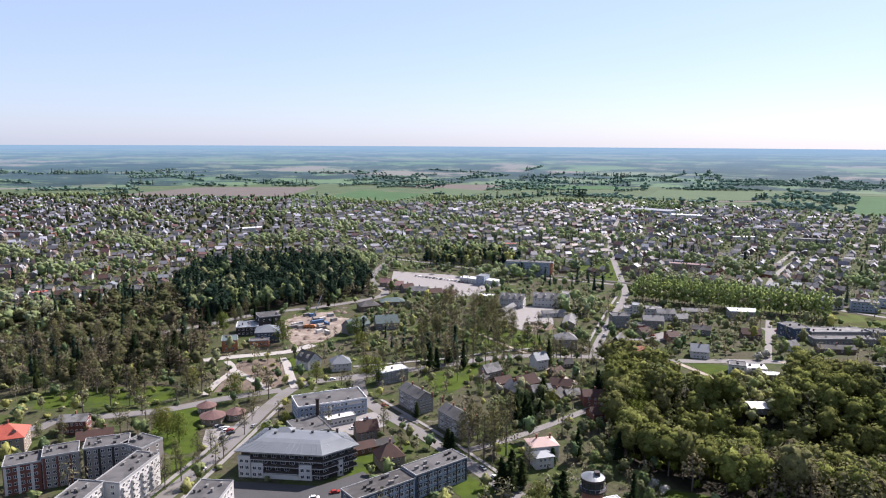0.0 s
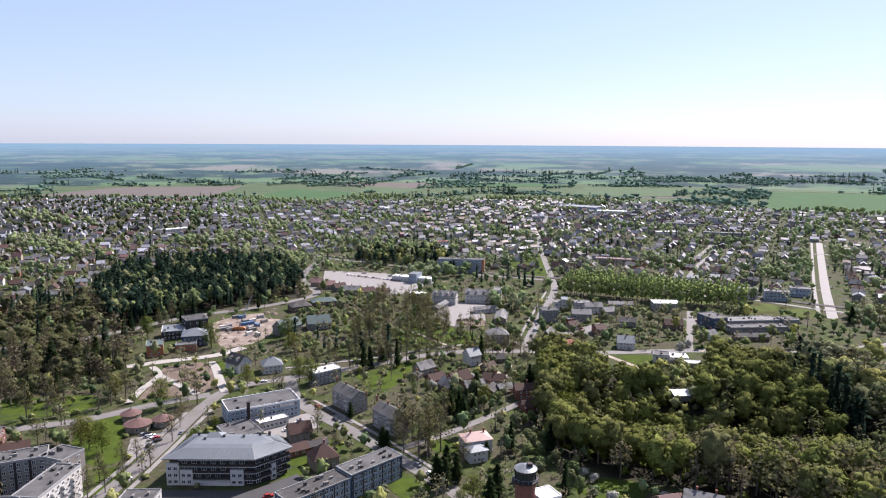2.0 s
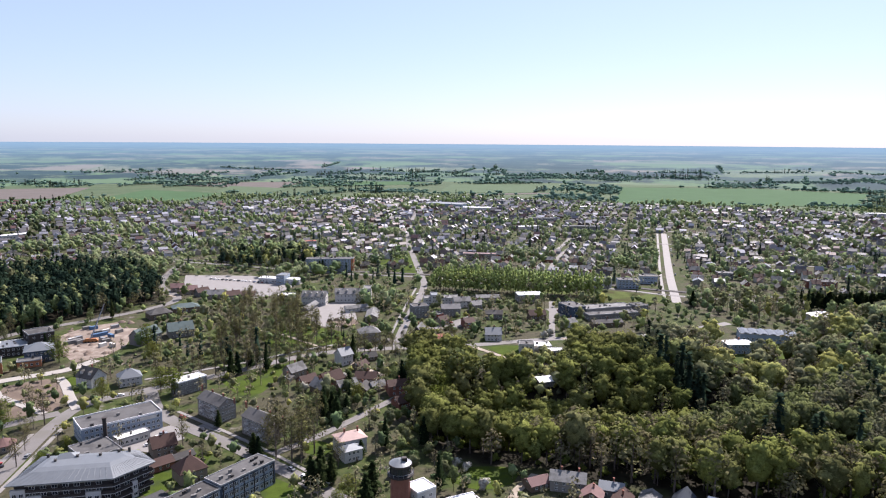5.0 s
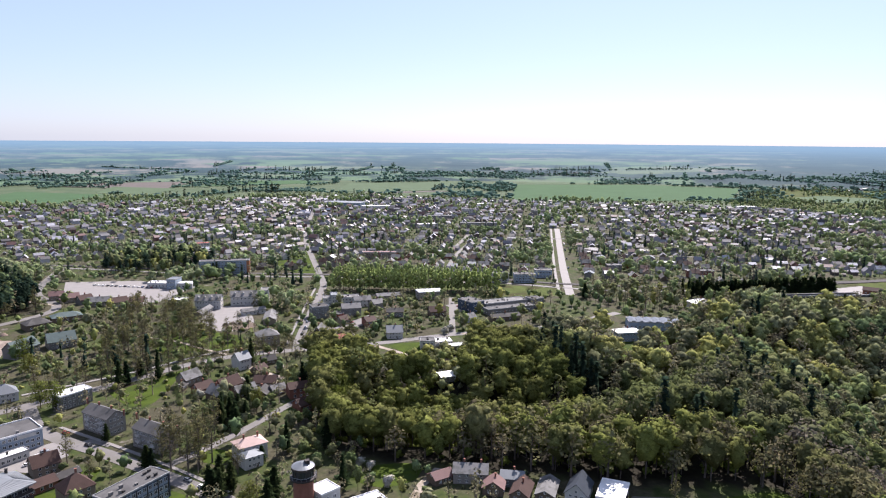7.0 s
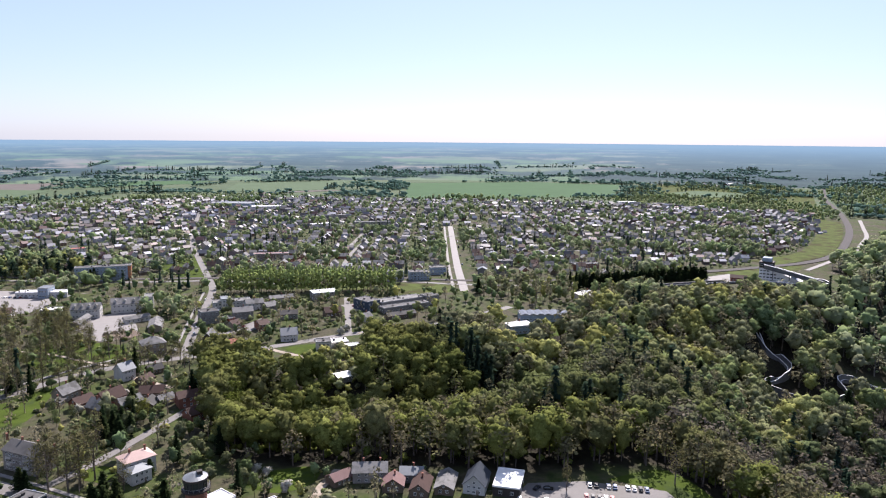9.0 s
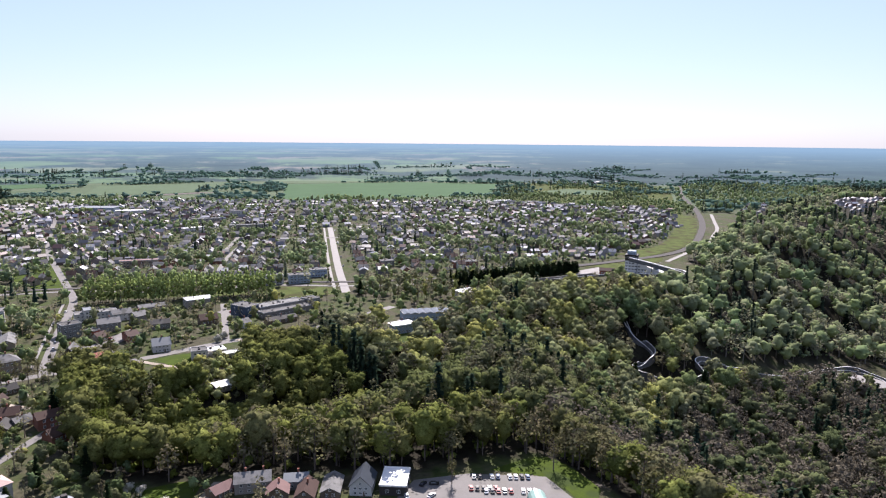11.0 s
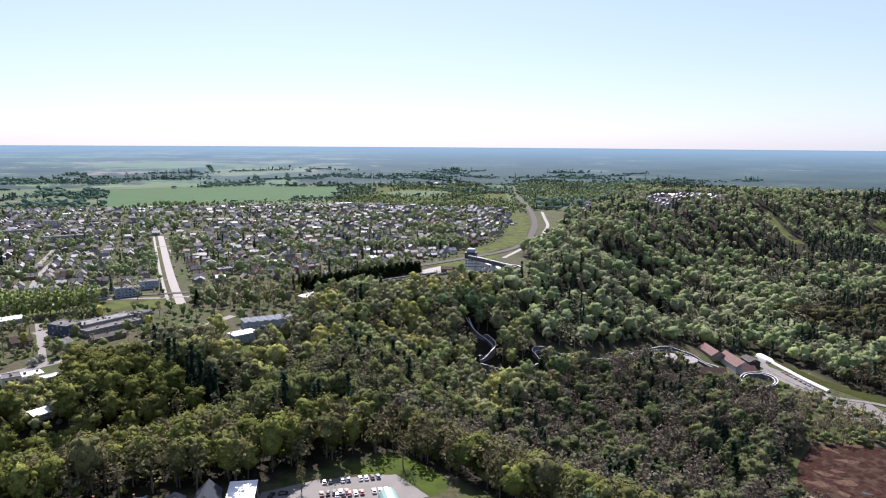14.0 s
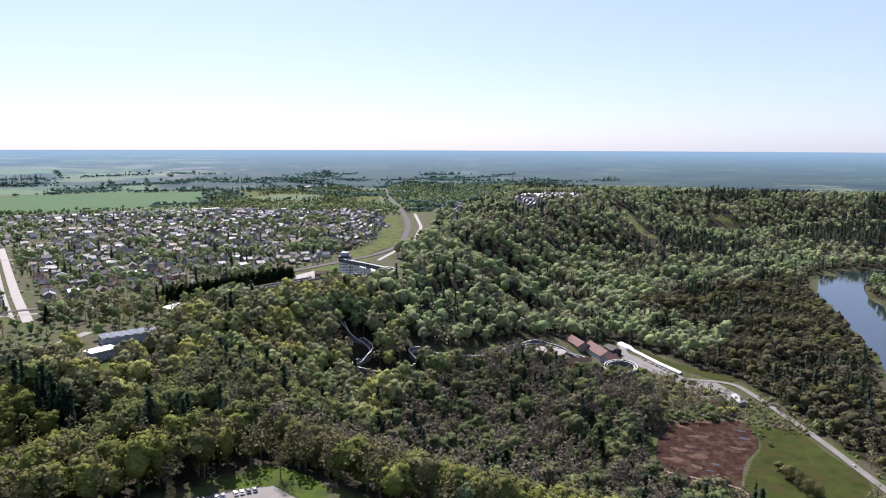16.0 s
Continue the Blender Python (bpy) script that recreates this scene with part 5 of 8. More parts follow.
banded_block(-3.1, 288, 38, 28, 11, 10.7, ROOF_FELT, 4, 10)

# public building: a tall wing, a low wing, an annexe and a chimney
wing = flat_block(-63, 370, 23, 38.2, 18, 9, 3, 15, PALE_BLUE_WALL, ROOF_FELT, "pale blue flat-roofed public building", side_count=6, boxes=4, trim=0.6, coping=ROOF_WHITE)
part("sign_band", box("sign_band", 8, -9.3, 6.6, 16, -9.02, 8.4, WHITE_WALL), wing)
flat_block(-69, 341, 31, 16.8, 20, 5, 1, 5, GREY_WALL, ROOF_FELT, "low grey flat-roofed wing", boxes=3, seed=8)
flat_block(-55, 355.5, 30, 16, 6, 4, 1, 6, WHITE_WALL, ROOF_WHITE, "low white annexe with white roof", boxes=1, seed=9)
stack = thing("chimney_stack", "tall dark square chimney stack", "chimney", -66.5, 353.5)
part("shaft", mesh_of("shaft", *loft([(-0.9, -0.9, 0.9, 0.9, -0.5), (-0.8, -0.8, 0.8, 0.8, 14), (-1, -1, 1, 1, 14), (-1, -1, 1, 1, 14.6)]), DARK_CLAD), stack)

house(-39, 338, 20, 11, 9, 5, "gable", 4, CREAM_WALL, ROOF_BROWN, "cream house with steep brown tiled gable roof", storeys=2, count=3)
house(-25, 308, 25, 12, 10.5, 5, "hip", 5.4, CREAM_WALL, ROOF_BROWN, "large house with tall brown tiled hip roof", storeys=2, count=3)
house(-40, 321, 28, 13, 8, 3, "gable", 2, BRICK, ROOF_BROWN, "low brick outbuilding with reddish roof", chimneys=0)
house(-29, 326, 28, 9, 6, 3, "gable", 1.6, TIMBER, ROOF_DARK, "low dark timber shed with felt roof", chimneys=0, category="shed", name="shed")
for px, py in ((-15, 378), (8, 346)):
    ob = house(px, py, -55, 20, 10.5, 9.4, "gable", 3.0, BEIGE_PANEL, ROOF_FELT, "three-storey grey apartment house with gabled roof and balconies", storeys=3, count=8, chimneys=4, name="apartment_house", category="apartment house")
    for s_ in (1, 2):
        for bx in (-5.4, 5.4):
            part("balcony", mesh_of("balcony", *tray(bx - 1.5, -6.4, 3.13 * s_ - 0.05, bx + 1.5, -5.2, 3.13 * s_ + 1.0, 0.1, 3.13 * s_ + 0.1), WHITE_WALL), ob)
flat_block(-32, 423, 33, 18.3, 9, 8, 3, 6, GREY_WALL, ROOF_WHITE, "three-storey grey-white building with bright white flat roof", boxes=2, coping=ROOF_WHITE)
house(-90, 450, -40, 13, 11, 6, "gable", 5, WHITE_WALL, ROOF_DARK, "old white house with steep dark roof and dormers", storeys=2, dormers=2, count=3)
house(-68, 446, 15, 13, 11, 5, "hip", 4.5, WHITE_WALL, ROOF_METAL, "white house with pale grey hip roof", storeys=2, count=4)

# the panel blocks at the street corner
def facade_bands(ob, w, d, h, count, band, every=2):
    """Upright bands of another colour between the windows of the front."""
    for i in range(0, count + 1, every):
        x_ = -w / 2 + 0.9 + (w - 1.8) * i / count
        part("facade_band", box("facade_band", x_ - 0.55, -d / 2 - 0.06, 0.1, x_ + 0.55, -d / 2 + 0.02, h - 0.5, band), ob)


facade_bands(flat_block(-182, 284, 26, 14.3, 12, 13, 4, 5, RED_PANEL, ROOF_FELT, "dull red and grey apartment block", boxes=5, seed=11, name="apartment_block", category="apartment block"), 14.3, 12, 13, 5, WHITE_WALL)
facade_bands(flat_block(-168.8, 290.4, 26, 14.3, 12, 14.5, 5, 5, BEIGE_PANEL, ROOF_FELT, "beige and dull red apartment block", boxes=5, seed=12, name="apartment_block", category="apartment block"), 14.3, 12, 14.5, 5, RED_PANEL)
facade_bands(flat_block(-152.4, 299, 20, 18.6, 12, 14.5, 5, 6, BEIGE_PANEL, ROOF_FELT, "grey concrete panel apartment block", boxes=6, seed=13, name="apartment_block", category="apartment block"), 18.6, 12, 14.5, 6, DARK_CLAD)
flat_block(-136.8, 299.5, -25, 13, 12, 14.5, 5, 4, BEIGE_PANEL, ROOF_FELT, "grey concrete panel corner block", boxes=4, seed=14, name="apartment_block", category="apartment block")
flat_block(-132, 275, 80, 27.9, 11, 14, 5, 8, WHITE_WALL, ROOF_FELT, "white five-storey apartment block with balconies", boxes=8, balconies=4, seed=15, coping=PARAPET, name="apartment_block", category="apartment block", trim=0.55)
flat_block(-142, 255, 84, 15, 11, 14, 5, 4, WHITE_WALL, ROOF_FELT, "white five-storey apartment block with balconies", boxes=5, balconies=4, seed=16, coping=PARAPET, name="apartment_block", category="apartment block", trim=0.55)
flat_block(-95, 264, 86, 19, 14, 9, 3, 5, WHITE_WALL, ROOF_FELT, "white three-storey block with roof housings", boxes=6, seed=17, coping=PARAPET)
PAVILION_ROOF = material("dusty_red_pavilion_roof", (0.105, 0.060, 0.053), 0.85, vary=0.25, size=2, fine=0.3)
for px, py, r in ((-132, 371, 4.9), (-124, 357, 6.2), (-113, 362, 5.0)):
    pav = thing("pavilion", "round pavilion with a low red-brown conical roof", "pavilion", px, py, group="round pavilions")
    ringp = [(r * math.cos(math.pi * k / 6), r * math.sin(math.pi * k / 6)) for k in range(12)]
    part("wall", mesh_of("wall", *prism(ringp, -0.3, 3.4), CREAM_WALL), pav)
    rim = [(x * 1.15, y * 1.15) for x, y in ringp]
    part("roof", mesh_of("roof", [(x, y, 3.3) for x, y in rim] + [(x, y, 3.55) for x, y in rim] + [(0, 0, 6.2)], [tuple(range(11, -1, -1))] + [(i, (i + 1) % 12, 12 + (i + 1) % 12, 12 + i) for i in range(12)] + [(12 + i, 12 + (i + 1) % 12, 24) for i in range(12)], PAVILION_ROOF), pav, "low red-brown conical roof")
    part("finial", mesh_of("finial", *tube([(0, 0, 6.0), (0, 0, 7.0)], [0.35, 0.12], 6), STEEL), pav)
    for k in range(8):
        part("window", window_mesh(1.3, 1.6), pav, m=pose(0, 0, 0, 0, 0, 45 * k + 15) @ pose(0, -r * 0.975, 1.1))
    take_disc(px, py, r + 4)
house(-191, 343, 10, 13.5, 9, 7, "gable", 2.2, RED_PANEL, ROOF_GREY, "dark red two-storey timber house", storeys=2, count=5)
house(-174, 330, 25, 16.3, 9, 3.6, "gable", 3, TIMBER, ROOF_BROWN, "long low house with brown roof", count=4, chimneys=2)
villa = house(-211, 319, 20, 17, 15, 9, "hip", 5, CREAM_WALL, ROOF_RED, "cream villa with bright red metal-tile roof and gables", storeys=3, count=5, dormers=2, name="villa", category="villa")

# concert hall and its neighbours beyond the park
flat_block(-155, 490, 16, 11, 14, 8, 2, 2, ORANGE_BRICK, ROOF_GREEN, "orange brick hall with rounded corner", boxes=1, seed=21, name="hall", category="hall")
flat_block(-140, 541, 27, 16.4, 16, 13, 3, 3, DARK_CLAD, ROOF_DARK, "dark clad stage tower of a hall", boxes=1, seed=22, name="hall", category="hall")
flat_block(-154, 533, 13, 16.5, 18, 7, 2, 5, DARK_CLAD, ROOF_METAL, "low dark hall wing with pale roof lights", boxes=5, seed=23, name="hall", category="hall", coping=ROOF_WHITE)
house(-133, 513, 11, 17.7, 16, 8, "hip", 4, BLUE_WALL, ROOF_METAL, "hall with blue-grey glass front and metal hip roof", storeys=2, count=6, chimneys=0, name="hall", category="hall")
flat_block(-136, 499, 11, 14, 8, 4.5, 1, 4, ORANGE_BRICK, ROOF_FELT, "low orange brick foyer with flat roof", boxes=1, seed=24, name="hall", category="hall")
house(-69, 537, 47, 19, 12, 6.5, "gable", 5, GREY_WALL, ROOF_GREEN, "grey inn with grey-green dormered roof", storeys=2, count=6, dormers=4, chimneys=1, name="inn", category="inn")
house(-46, 551, 13, 18, 14, 5.5, "gable", 5, GREY_WALL, ROOF_GREEN, "grey inn wing with grey-green roof", storeys=2, count=5, chimneys=1, name="inn", category="inn")
house(-67, 612, 24, 18, 14, 4.5, "hip", 4, TIMBER, ROOF_DARK, "low dark timber pavilion with hip roof", count=4, chimneys=0, name="pavilion", category="pavilion")
house(-47, 628, 14, 22, 12, 4.5, "hip", 3, TIMBER, ROOF_GREEN, "long low pavilion with grey-green roof", count=5, chimneys=0, name="pavilion", category="pavilion")
CRATE = [WHITE_WALL, GREY_WALL, STEEL, material("blue_container_paint", (0.066, 0.128, 0.226), 0.5, vary=0.15), GREY_WALL]
rnd = random.Random(5)
for k in range(16):
    px, py, t_ = rnd.uniform(-122, -90), rnd.uniform(530, 588), rnd.choice((35, 35, 125, 50))
    c = thing("container", "steel site container on the building site", "container", px, py, 0.1, t_, "site containers")
    L = rnd.choice((6, 6, 12))
    part("body", mesh_of("body", *loft([(-L / 2, -1.2, L / 2, 1.2, 0), (-L / 2, -1.2, L / 2, 1.2, 2.5), (-L / 2 + 0.1, -1.1, L / 2 - 0.1, 1.1, 2.6)]), CRATE[k % 5]), c)
    part("door", box("door", L / 2 - 0.01, -1.1, 0.1, L / 2 + 0.06, 1.1, 2.4, STEEL), c)
crane = thing("crane", "slender steel mobile crane on the building site", "crane", -108, 548)
part("carrier", mesh_of("carrier", *loft([(-5, -1.3, 5, 1.3, 0.5), (-5, -1.3, 5, 1.3, 1.6), (-3, -1.2, 3.4, 1.2, 2.9)]), material("crane_orange", (0.30, 0.12, 0.04), 0.5)), crane)
part("boom", mesh_of("boom", *tube([(0, 0, 2.4), (9, 10, 26)], [0.55, 0.25], 6), STEEL), crane)
for sx in (-3.6, -1.2, 1.4, 3.8):
    for sy in (-1.25, 1.25):
        part("wheel", mesh_of("wheel", *tube([(sx, sy - 0.2, 0.55), (sx, sy + 0.2, 0.55)], [0.55, 0.55], 10), BLACK), crane)

# round the station square
flat_block(41, 733, -28, 46, 11, 5, 1, 13, WHITE_WALL, ROOF_WHITE, "long white railway station with pale roof", boxes=3, seed=31, coping=ROOF_WHITE, name="station", category="station")
flat_block(43, 730, -28, 9, 15, 9.5, 2, 3, PALE_BLUE_WALL, ROOF_METAL, "arched grey entrance hall of the station", boxes=0, seed=32, name="station", category="station")
flat_block(98, 786, -12, 50, 12, 15, 5, 15, PALE_BLUE_WALL, ROOF_FELT, "five-storey pale blue apartment block with orange ends", boxes=5, seed=33, name="apartment_block", category="apartment block")
flat_block(124.2, 780.5, -12, 3.4, 12.3, 15.1, 5, 1, ORANGE_BRICK, ROOF_FELT, "orange end stair of the apartment block", boxes=0, seed=34, name="stair_tower", category="stair tower", sides=())
for px, py, w, d, t_, rm, wm in ((-49, 702, 16, 10, 10, ROOF_PINK, CREAM_WALL), (-24, 676, 18, 10, -10, ROOF_GREY, CREAM_WALL), (-8, 668, 14, 10, 20, ROOF_BROWN, CREAM_WALL), (7, 663, 13, 11, -15, ROOF_PINK, WHITE_WALL), (-36, 690, 12, 9, 30, ROOF_BROWN, GREY_WALL), (-60, 716, 12, 9, 0, ROOF_PINK, CREAM_WALL)):
    house(px, py, t_, w, d, 4.5, "gable", 3.5, wm, rm, "old town house with tiled roof by the station square", storeys=2, count=4, sides=("front", "right"))
flat_block(41, 653, -15, 16, 10, 5, 1, 5, BLUE_WALL, ROOF_WHITE, "low shop with white flat roof", boxes=2, seed=35, name="shop", category="shop")
# manor court
for px, py, t_, w in ((65, 629, -18, 22), (99, 632, -13, 29)):
    house(px, py, t_, w, 13, 8, "gable", 4, WHITE_WALL, ROOF_GREY, "white two-storey manor house with dormered grey roof", storeys=2, count=8, dormers=4, dormer_side=-1, chimneys=2, name="manor", category="manor house")
flat_block(115, 634, -13, 7, 15, 11.5, 3, 2, WHITE_WALL, ROOF_GREY, "white stair tower of the manor", boxes=0, seed=36, name="stair_tower", category="stair tower")
house(58, 607, 62, 26, 7, 3.4, "gable", 2, GREY_WALL, ROOF_GREY, "long grey stable wing with gable roof", count=6, chimneys=0, name="stable", category="stable")
house(97, 592, 8, 20, 7, 3.4, "gable", 2, WHITE_WALL, ROOF_GREY, "long low white stable with grey roof", count=5, chimneys=0, name="stable", category="stable")
house(106, 563, 75, 26, 10, 4, "gable", 2.6, CREAM_WALL, ROOF_GREY, "cream barn with grey roof", count=6, chimneys=0, name="barn", category="barn")
house(91, 498, 1, 15.5, 12, 7.5, "hip", 4, CREAM_WALL, ROOF_GREY, "cream two-storey villa with grey hip roof", storeys=2, count=5, name="villa", category="villa")
for k in range(4):
    mound = thing("soil_heap", "dark heap of soil in the courtyard", "soil heap", 70 + 6 * k, 562 + 1.5 * (k % 2), 0.1, 20 * k)
    part("heap", mesh_of("heap", *loft([(-2.6, -1.8, 2.6, 1.8, 0), (-1.6, -1.0, 1.6, 1.0, 1.4), (-0.5, -0.3, 0.5, 0.3, 2.2)]), BARE_SOIL), mound)
# small houses between the street and the wood
house(65, 450, 25, 9, 9, 7, "gable", 4, WHITE_WALL, ROOF_METAL, "tall white house with grey gable roof", storeys=2, count=3)
for px, py, w, d, t_, h, rise, rm, wm in ((31, 433, 12, 9, 35, 4.5, 4, ROOF_GREY, CREAM_WALL), (37, 414, 11, 8, 30, 3.6, 3, ROOF_BROWN, BRICK), (44, 400, 11, 9, 120, 4, 4, ROOF_GREY, TIMBER), (51, 410, 14, 9, 30, 4.5, 4.5, ROOF_BROWN, BRICK),
                                        (59, 400, 12, 9, 15, 3.5, 3, ROOF_GREY, TIMBER), (68, 393, 10, 8, 60, 3.2, 2.6, ROOF_DARK, TIMBER), (73, 409, 13, 9, -20, 4, 3, ROOF_BROWN, CREAM_WALL), (77, 395, 9, 7, 20, 3, 2.5, ROOF_GREY, GREY_WALL),
                                        (88, 386, 13, 10, 0, 6, 2.5, ROOF_BROWN, BRICK), (86, 366, 10, 8, 20, 4, 3, ROOF_BROWN, BRICK), (83, 453, 9, 7, 10, 3, 2.5, ROOF_DARK, TIMBER), (74, 436, 9, 7, 40, 3, 2.5, ROOF_BROWN, TIMBER), (26, 424, 7, 5, 60, 2.6, 1.6, ROOF_DARK, TIMBER)):
    house(px, py, t_, w, d, h, "gable", rise, wm, rm, "old small house among fruit gardens", storeys=1 if h < 5 else 2, count=3)
# along the cross street
house(130, 498, 62, 15, 10, 4.5, "gable", 5.5, DARK_CLAD, ROOF_GREY, "dark house with steep grey gable roof", storeys=1, count=4)
house(142, 484, 10, 7, 6, 2.8, "gable", 2.4, WHITE_WALL, ROOF_RED, "small kiosk with bright red roof", chimneys=0, count=2, name="kiosk", category="kiosk")
flat_block(146, 559, 1, 14, 12, 10, 3, 4, GREY_WALL, ROOF_DARK, "grey three-storey house with flat roof", boxes=2, seed=41)
flat_block(177, 599, -10, 32, 12, 6.5, 2, 10, WHITE_WALL, ROOF_GREY, "white two-storey public house", boxes=3, seed=42)
flat_block(170, 597, -10, 6, 13, 10, 3, 2, WHITE_WALL, ROOF_METAL, "white stair tower of the public house", boxes=0, seed=43, name="stair_tower", category="stair tower")
flat_block(160, 551, 20, 6, 9, 4, 1, 2, ROOF_RED, ROOF_DARK, "small shop with red front", boxes=0, seed=44, name="shop", category="shop")
for px, py, w, d, t_, h, rise, rm, wm in ((173, 556, 16, 11, -10, 7, 3, ROOF_GREY, GREY_WALL), (192, 584, 15, 10, -5, 6, 3, ROOF_GREY, WHITE_WALL), (200, 567, 11, 10, 15, 6, 3, ROOF_GREY, BEIGE_PANEL), (206, 537, 14, 9, -20, 4.5, 2.5, ROOF_DARK, GREY_WALL),
                                        (176, 517, 8, 14, 0, 5, 2.5, ROOF_BROWN, BRICK), (183, 478, 12, 11, -15, 5, 4, ROOF_METAL, WHITE_WALL), (240, 525, 14, 10, -10, 4.5, 3.5, ROOF_BROWN, TIMBER), (222, 597, 22, 9, -8, 4.5, 2, ROOF_GREY, BEIGE_PANEL),
                                        (257, 496, 8, 8, 20, 4, 3, ROOF_GREY, WHITE_WALL), (286, 489, 26, 8, -3, 3.6, 2, ROOF_DARK, TIMBER), (158, 530, 10, 8, 30, 4, 3, ROOF_BROWN, CREAM_WALL)):
    house(px, py, t_, w, d, h, "gable", rise, wm, rm, "grey-roofed town house beside the cross street", storeys=1 if h < 5 else 2, count=4)
flat_block(261, 589, -9, 24, 14, 7, 2, 7, BEIGE_PANEL, ROOF_WHITE, "two-storey building with bright white flat roof", boxes=1, seed=45, coping=ROOF_WHITE)
flat_block(276, 531, 12, 14, 20, 9, 2, 4, BLUE_WALL, ROOF_FELT, "blue-grey works building with felt roof", boxes=2, seed=46, name="works", category="works")
flat_block(306, 526, 1, 44, 14, 7, 1, 14, GREY_WALL, ROOF_GREY, "long grey works hall with dark roof", boxes=6, seed=47, name="works", category="works")
flat_block(303, 511, -1, 46, 10, 5, 1, 14, GREY_WALL, ROOF_FELT, "long low works hall with grey roof", boxes=4, seed=48, name="works", category="works")
flat_block(335, 520, 8, 12, 12, 8, 2, 3, GREY_WALL, ROOF_DARK, "grey works block with dark flat roof", boxes=1, seed=49, name="works", category="works")
flat_block(195, 442, -20, 10.5, 10, 6.5, 2, 3, WHITE_WALL, ROOF_FELT, "white two-storey house with flat roof", boxes=2, seed=50)
flat_block(207, 444, -12, 14, 10, 4, 1, 4, GREY_WALL, ROOF_WHITE, "low building with bright white roof", boxes=3, seed=51, coping=ROOF_WHITE)
flat_block(213, 432, -12, 11, 7, 3, 1, 3, GREY_WALL, ROOF_WHITE, "low garage row with white roof", boxes=0, seed=52, coping=ROOF_WHITE, name="garage", category="garage")
house(182, 378, 2, 15.5, 10, 3.2, "gable", 1.4, GREY_WALL, ROOF_WHITE, "low shed with bright white roof in the wood", chimneys=0, count=4, name="shed", category="shed")
# white villa and its neighbour
house(48, 316, 12, 13.6, 10, 7.5, "hip", 2.4, WHITE_WALL, ROOF_SALMON, "white two-storey villa with faded red hip roof", storeys=2, count=4, chimneys=2, name="villa", category="villa")
house(47, 307, 16, 9, 7, 5.6, "hip", 1.6, WHITE_WALL, ROOF_METAL, "white villa wing with grey hip roof", storeys=2, count=3, chimneys=0, name="villa_wing", category="villa")

# brick water tower made into a lookout
tower = thing("lookout_tower", "round red-brick water tower with glazed lookout and metal cap", "tower", 58, 250)


def drum(r, z0, z1, n=20, r1=None):
    r1 = r if r1 is None else r1
    v = [(r * math.cos(2 * math.pi * k / n), r * math.sin(2 * math.pi * k / n), z0) for k in range(n)] + [(r1 * math.cos(2 * math.pi * k / n), r1 * math.sin(2 * math.pi * k / n), z1) for k in range(n)]
    return v, [tuple(range(n - 1, -1, -1)), tuple(range(n, 2 * n))] + [(i, (i + 1) % n, n + (i + 1) % n, n + i) for i in range(n)]


part("shaft", mesh_of("shaft", *drum(4.2, -0.5, 18.5, r1=3.9), BRICK), tower)
part("deck", mesh_of("deck", *drum(5.3, 18.51, 19.1), DARK_CLAD), tower)
for k in range(16):                       # railing of the deck
    w = 2 * math.pi * k / 16
    part("railing_post", mesh_of("railing_post", *tube([(5.1 * math.cos(w), 5.1 * math.sin(w), 19.1), (5.1 * math.cos(w), 5.1 * math.sin(w), 20.3)], [0.06, 0.06], 4), STEEL), tower)
rail_ = [(5.1 * math.cos(2 * math.pi * k / 24), 5.1 * math.sin(2 * math.pi * k / 24), 20.3) for k in range(25)]
part("railing", mesh_of("railing", *tube(rail_, [0.07] * 25, 4), STEEL), tower, "grey steel handrail")
part("glazing", mesh_of("glazing", *drum(4.1, 19.11, 22.6), GLASS), tower, "dark ring of glazing")
for k in range(12):
    w = 2 * math.pi * k / 12
    part("mullion", mesh_of("mullion", *tube([(4.15 * math.cos(w), 4.15 * math.sin(w), 19.11), (4.15 * math.cos(w), 4.15 * math.sin(w), 22.6)], [0.12, 0.12], 4), DARK_CLAD), tower)
part("roof", mesh_of("roof", *drum(4.7, 22.61, 23.5), DARK_CLAD), tower, "dark roof edge")
part("cap", mesh_of("cap", *drum(4.5, 23.51, 25.0, r1=0.8), ROOF_METAL), tower, "low conical metal cap")
part("hatch", box("hatch", 0.5, -1.5, 24.0, 2.4, 0.4, 25.8, DARK_CLAD), tower)
take_disc(58, 250, 9)
flat_block(66.5, 251, 20, 9, 9, 12, 3, 2, WHITE_WALL, ROOF_WHITE, "white stair annexe of the lookout tower", boxes=0, seed=53, coping=ROOF_WHITE, name="annexe", category="annexe")
flat_block(82, 247, 10, 17, 10, 4.5, 1, 4, GREY_WALL, ROOF_WHITE, "low building with bright white roof", boxes=1, seed=54, coping=ROOF_WHITE)
# houses beside the car park
house(134, 254, -30, 15, 10, 5, "gable", 2.6, BEIGE_PANEL, ROOF_GREY, "grey two-storey house with roof windows", storeys=2, count=4, chimneys=2)
house(121, 258, 10, 10, 7, 3, "gable", 2, TIMBER, ROOF_PINK, "low shed with faded red roof", chimneys=0, name="shed", category="shed")
house(138, 240, -35, 9, 8, 3.4, "gable", 3, TIMBER, ROOF_PINK, "small house with pinkish red roof", count=2, along="y")
house(149, 243, -35, 10, 8, 4, "gable", 2, GREY_WALL, ROOF_METAL, "small house with patched metal roof", count=2)
house(147, 232, -42, 8, 13, 3.2, "gable", 3, TIMBER, ROOF_BROWN, "small house with red-brown roof", along="y", count=2)
house(158, 229, -42, 8, 15, 3, "gable", 2, TIMBER, ROOF_GREY, "long grey shed with weathered roof", along="y", count=2, chimneys=0, name="shed", category="shed")
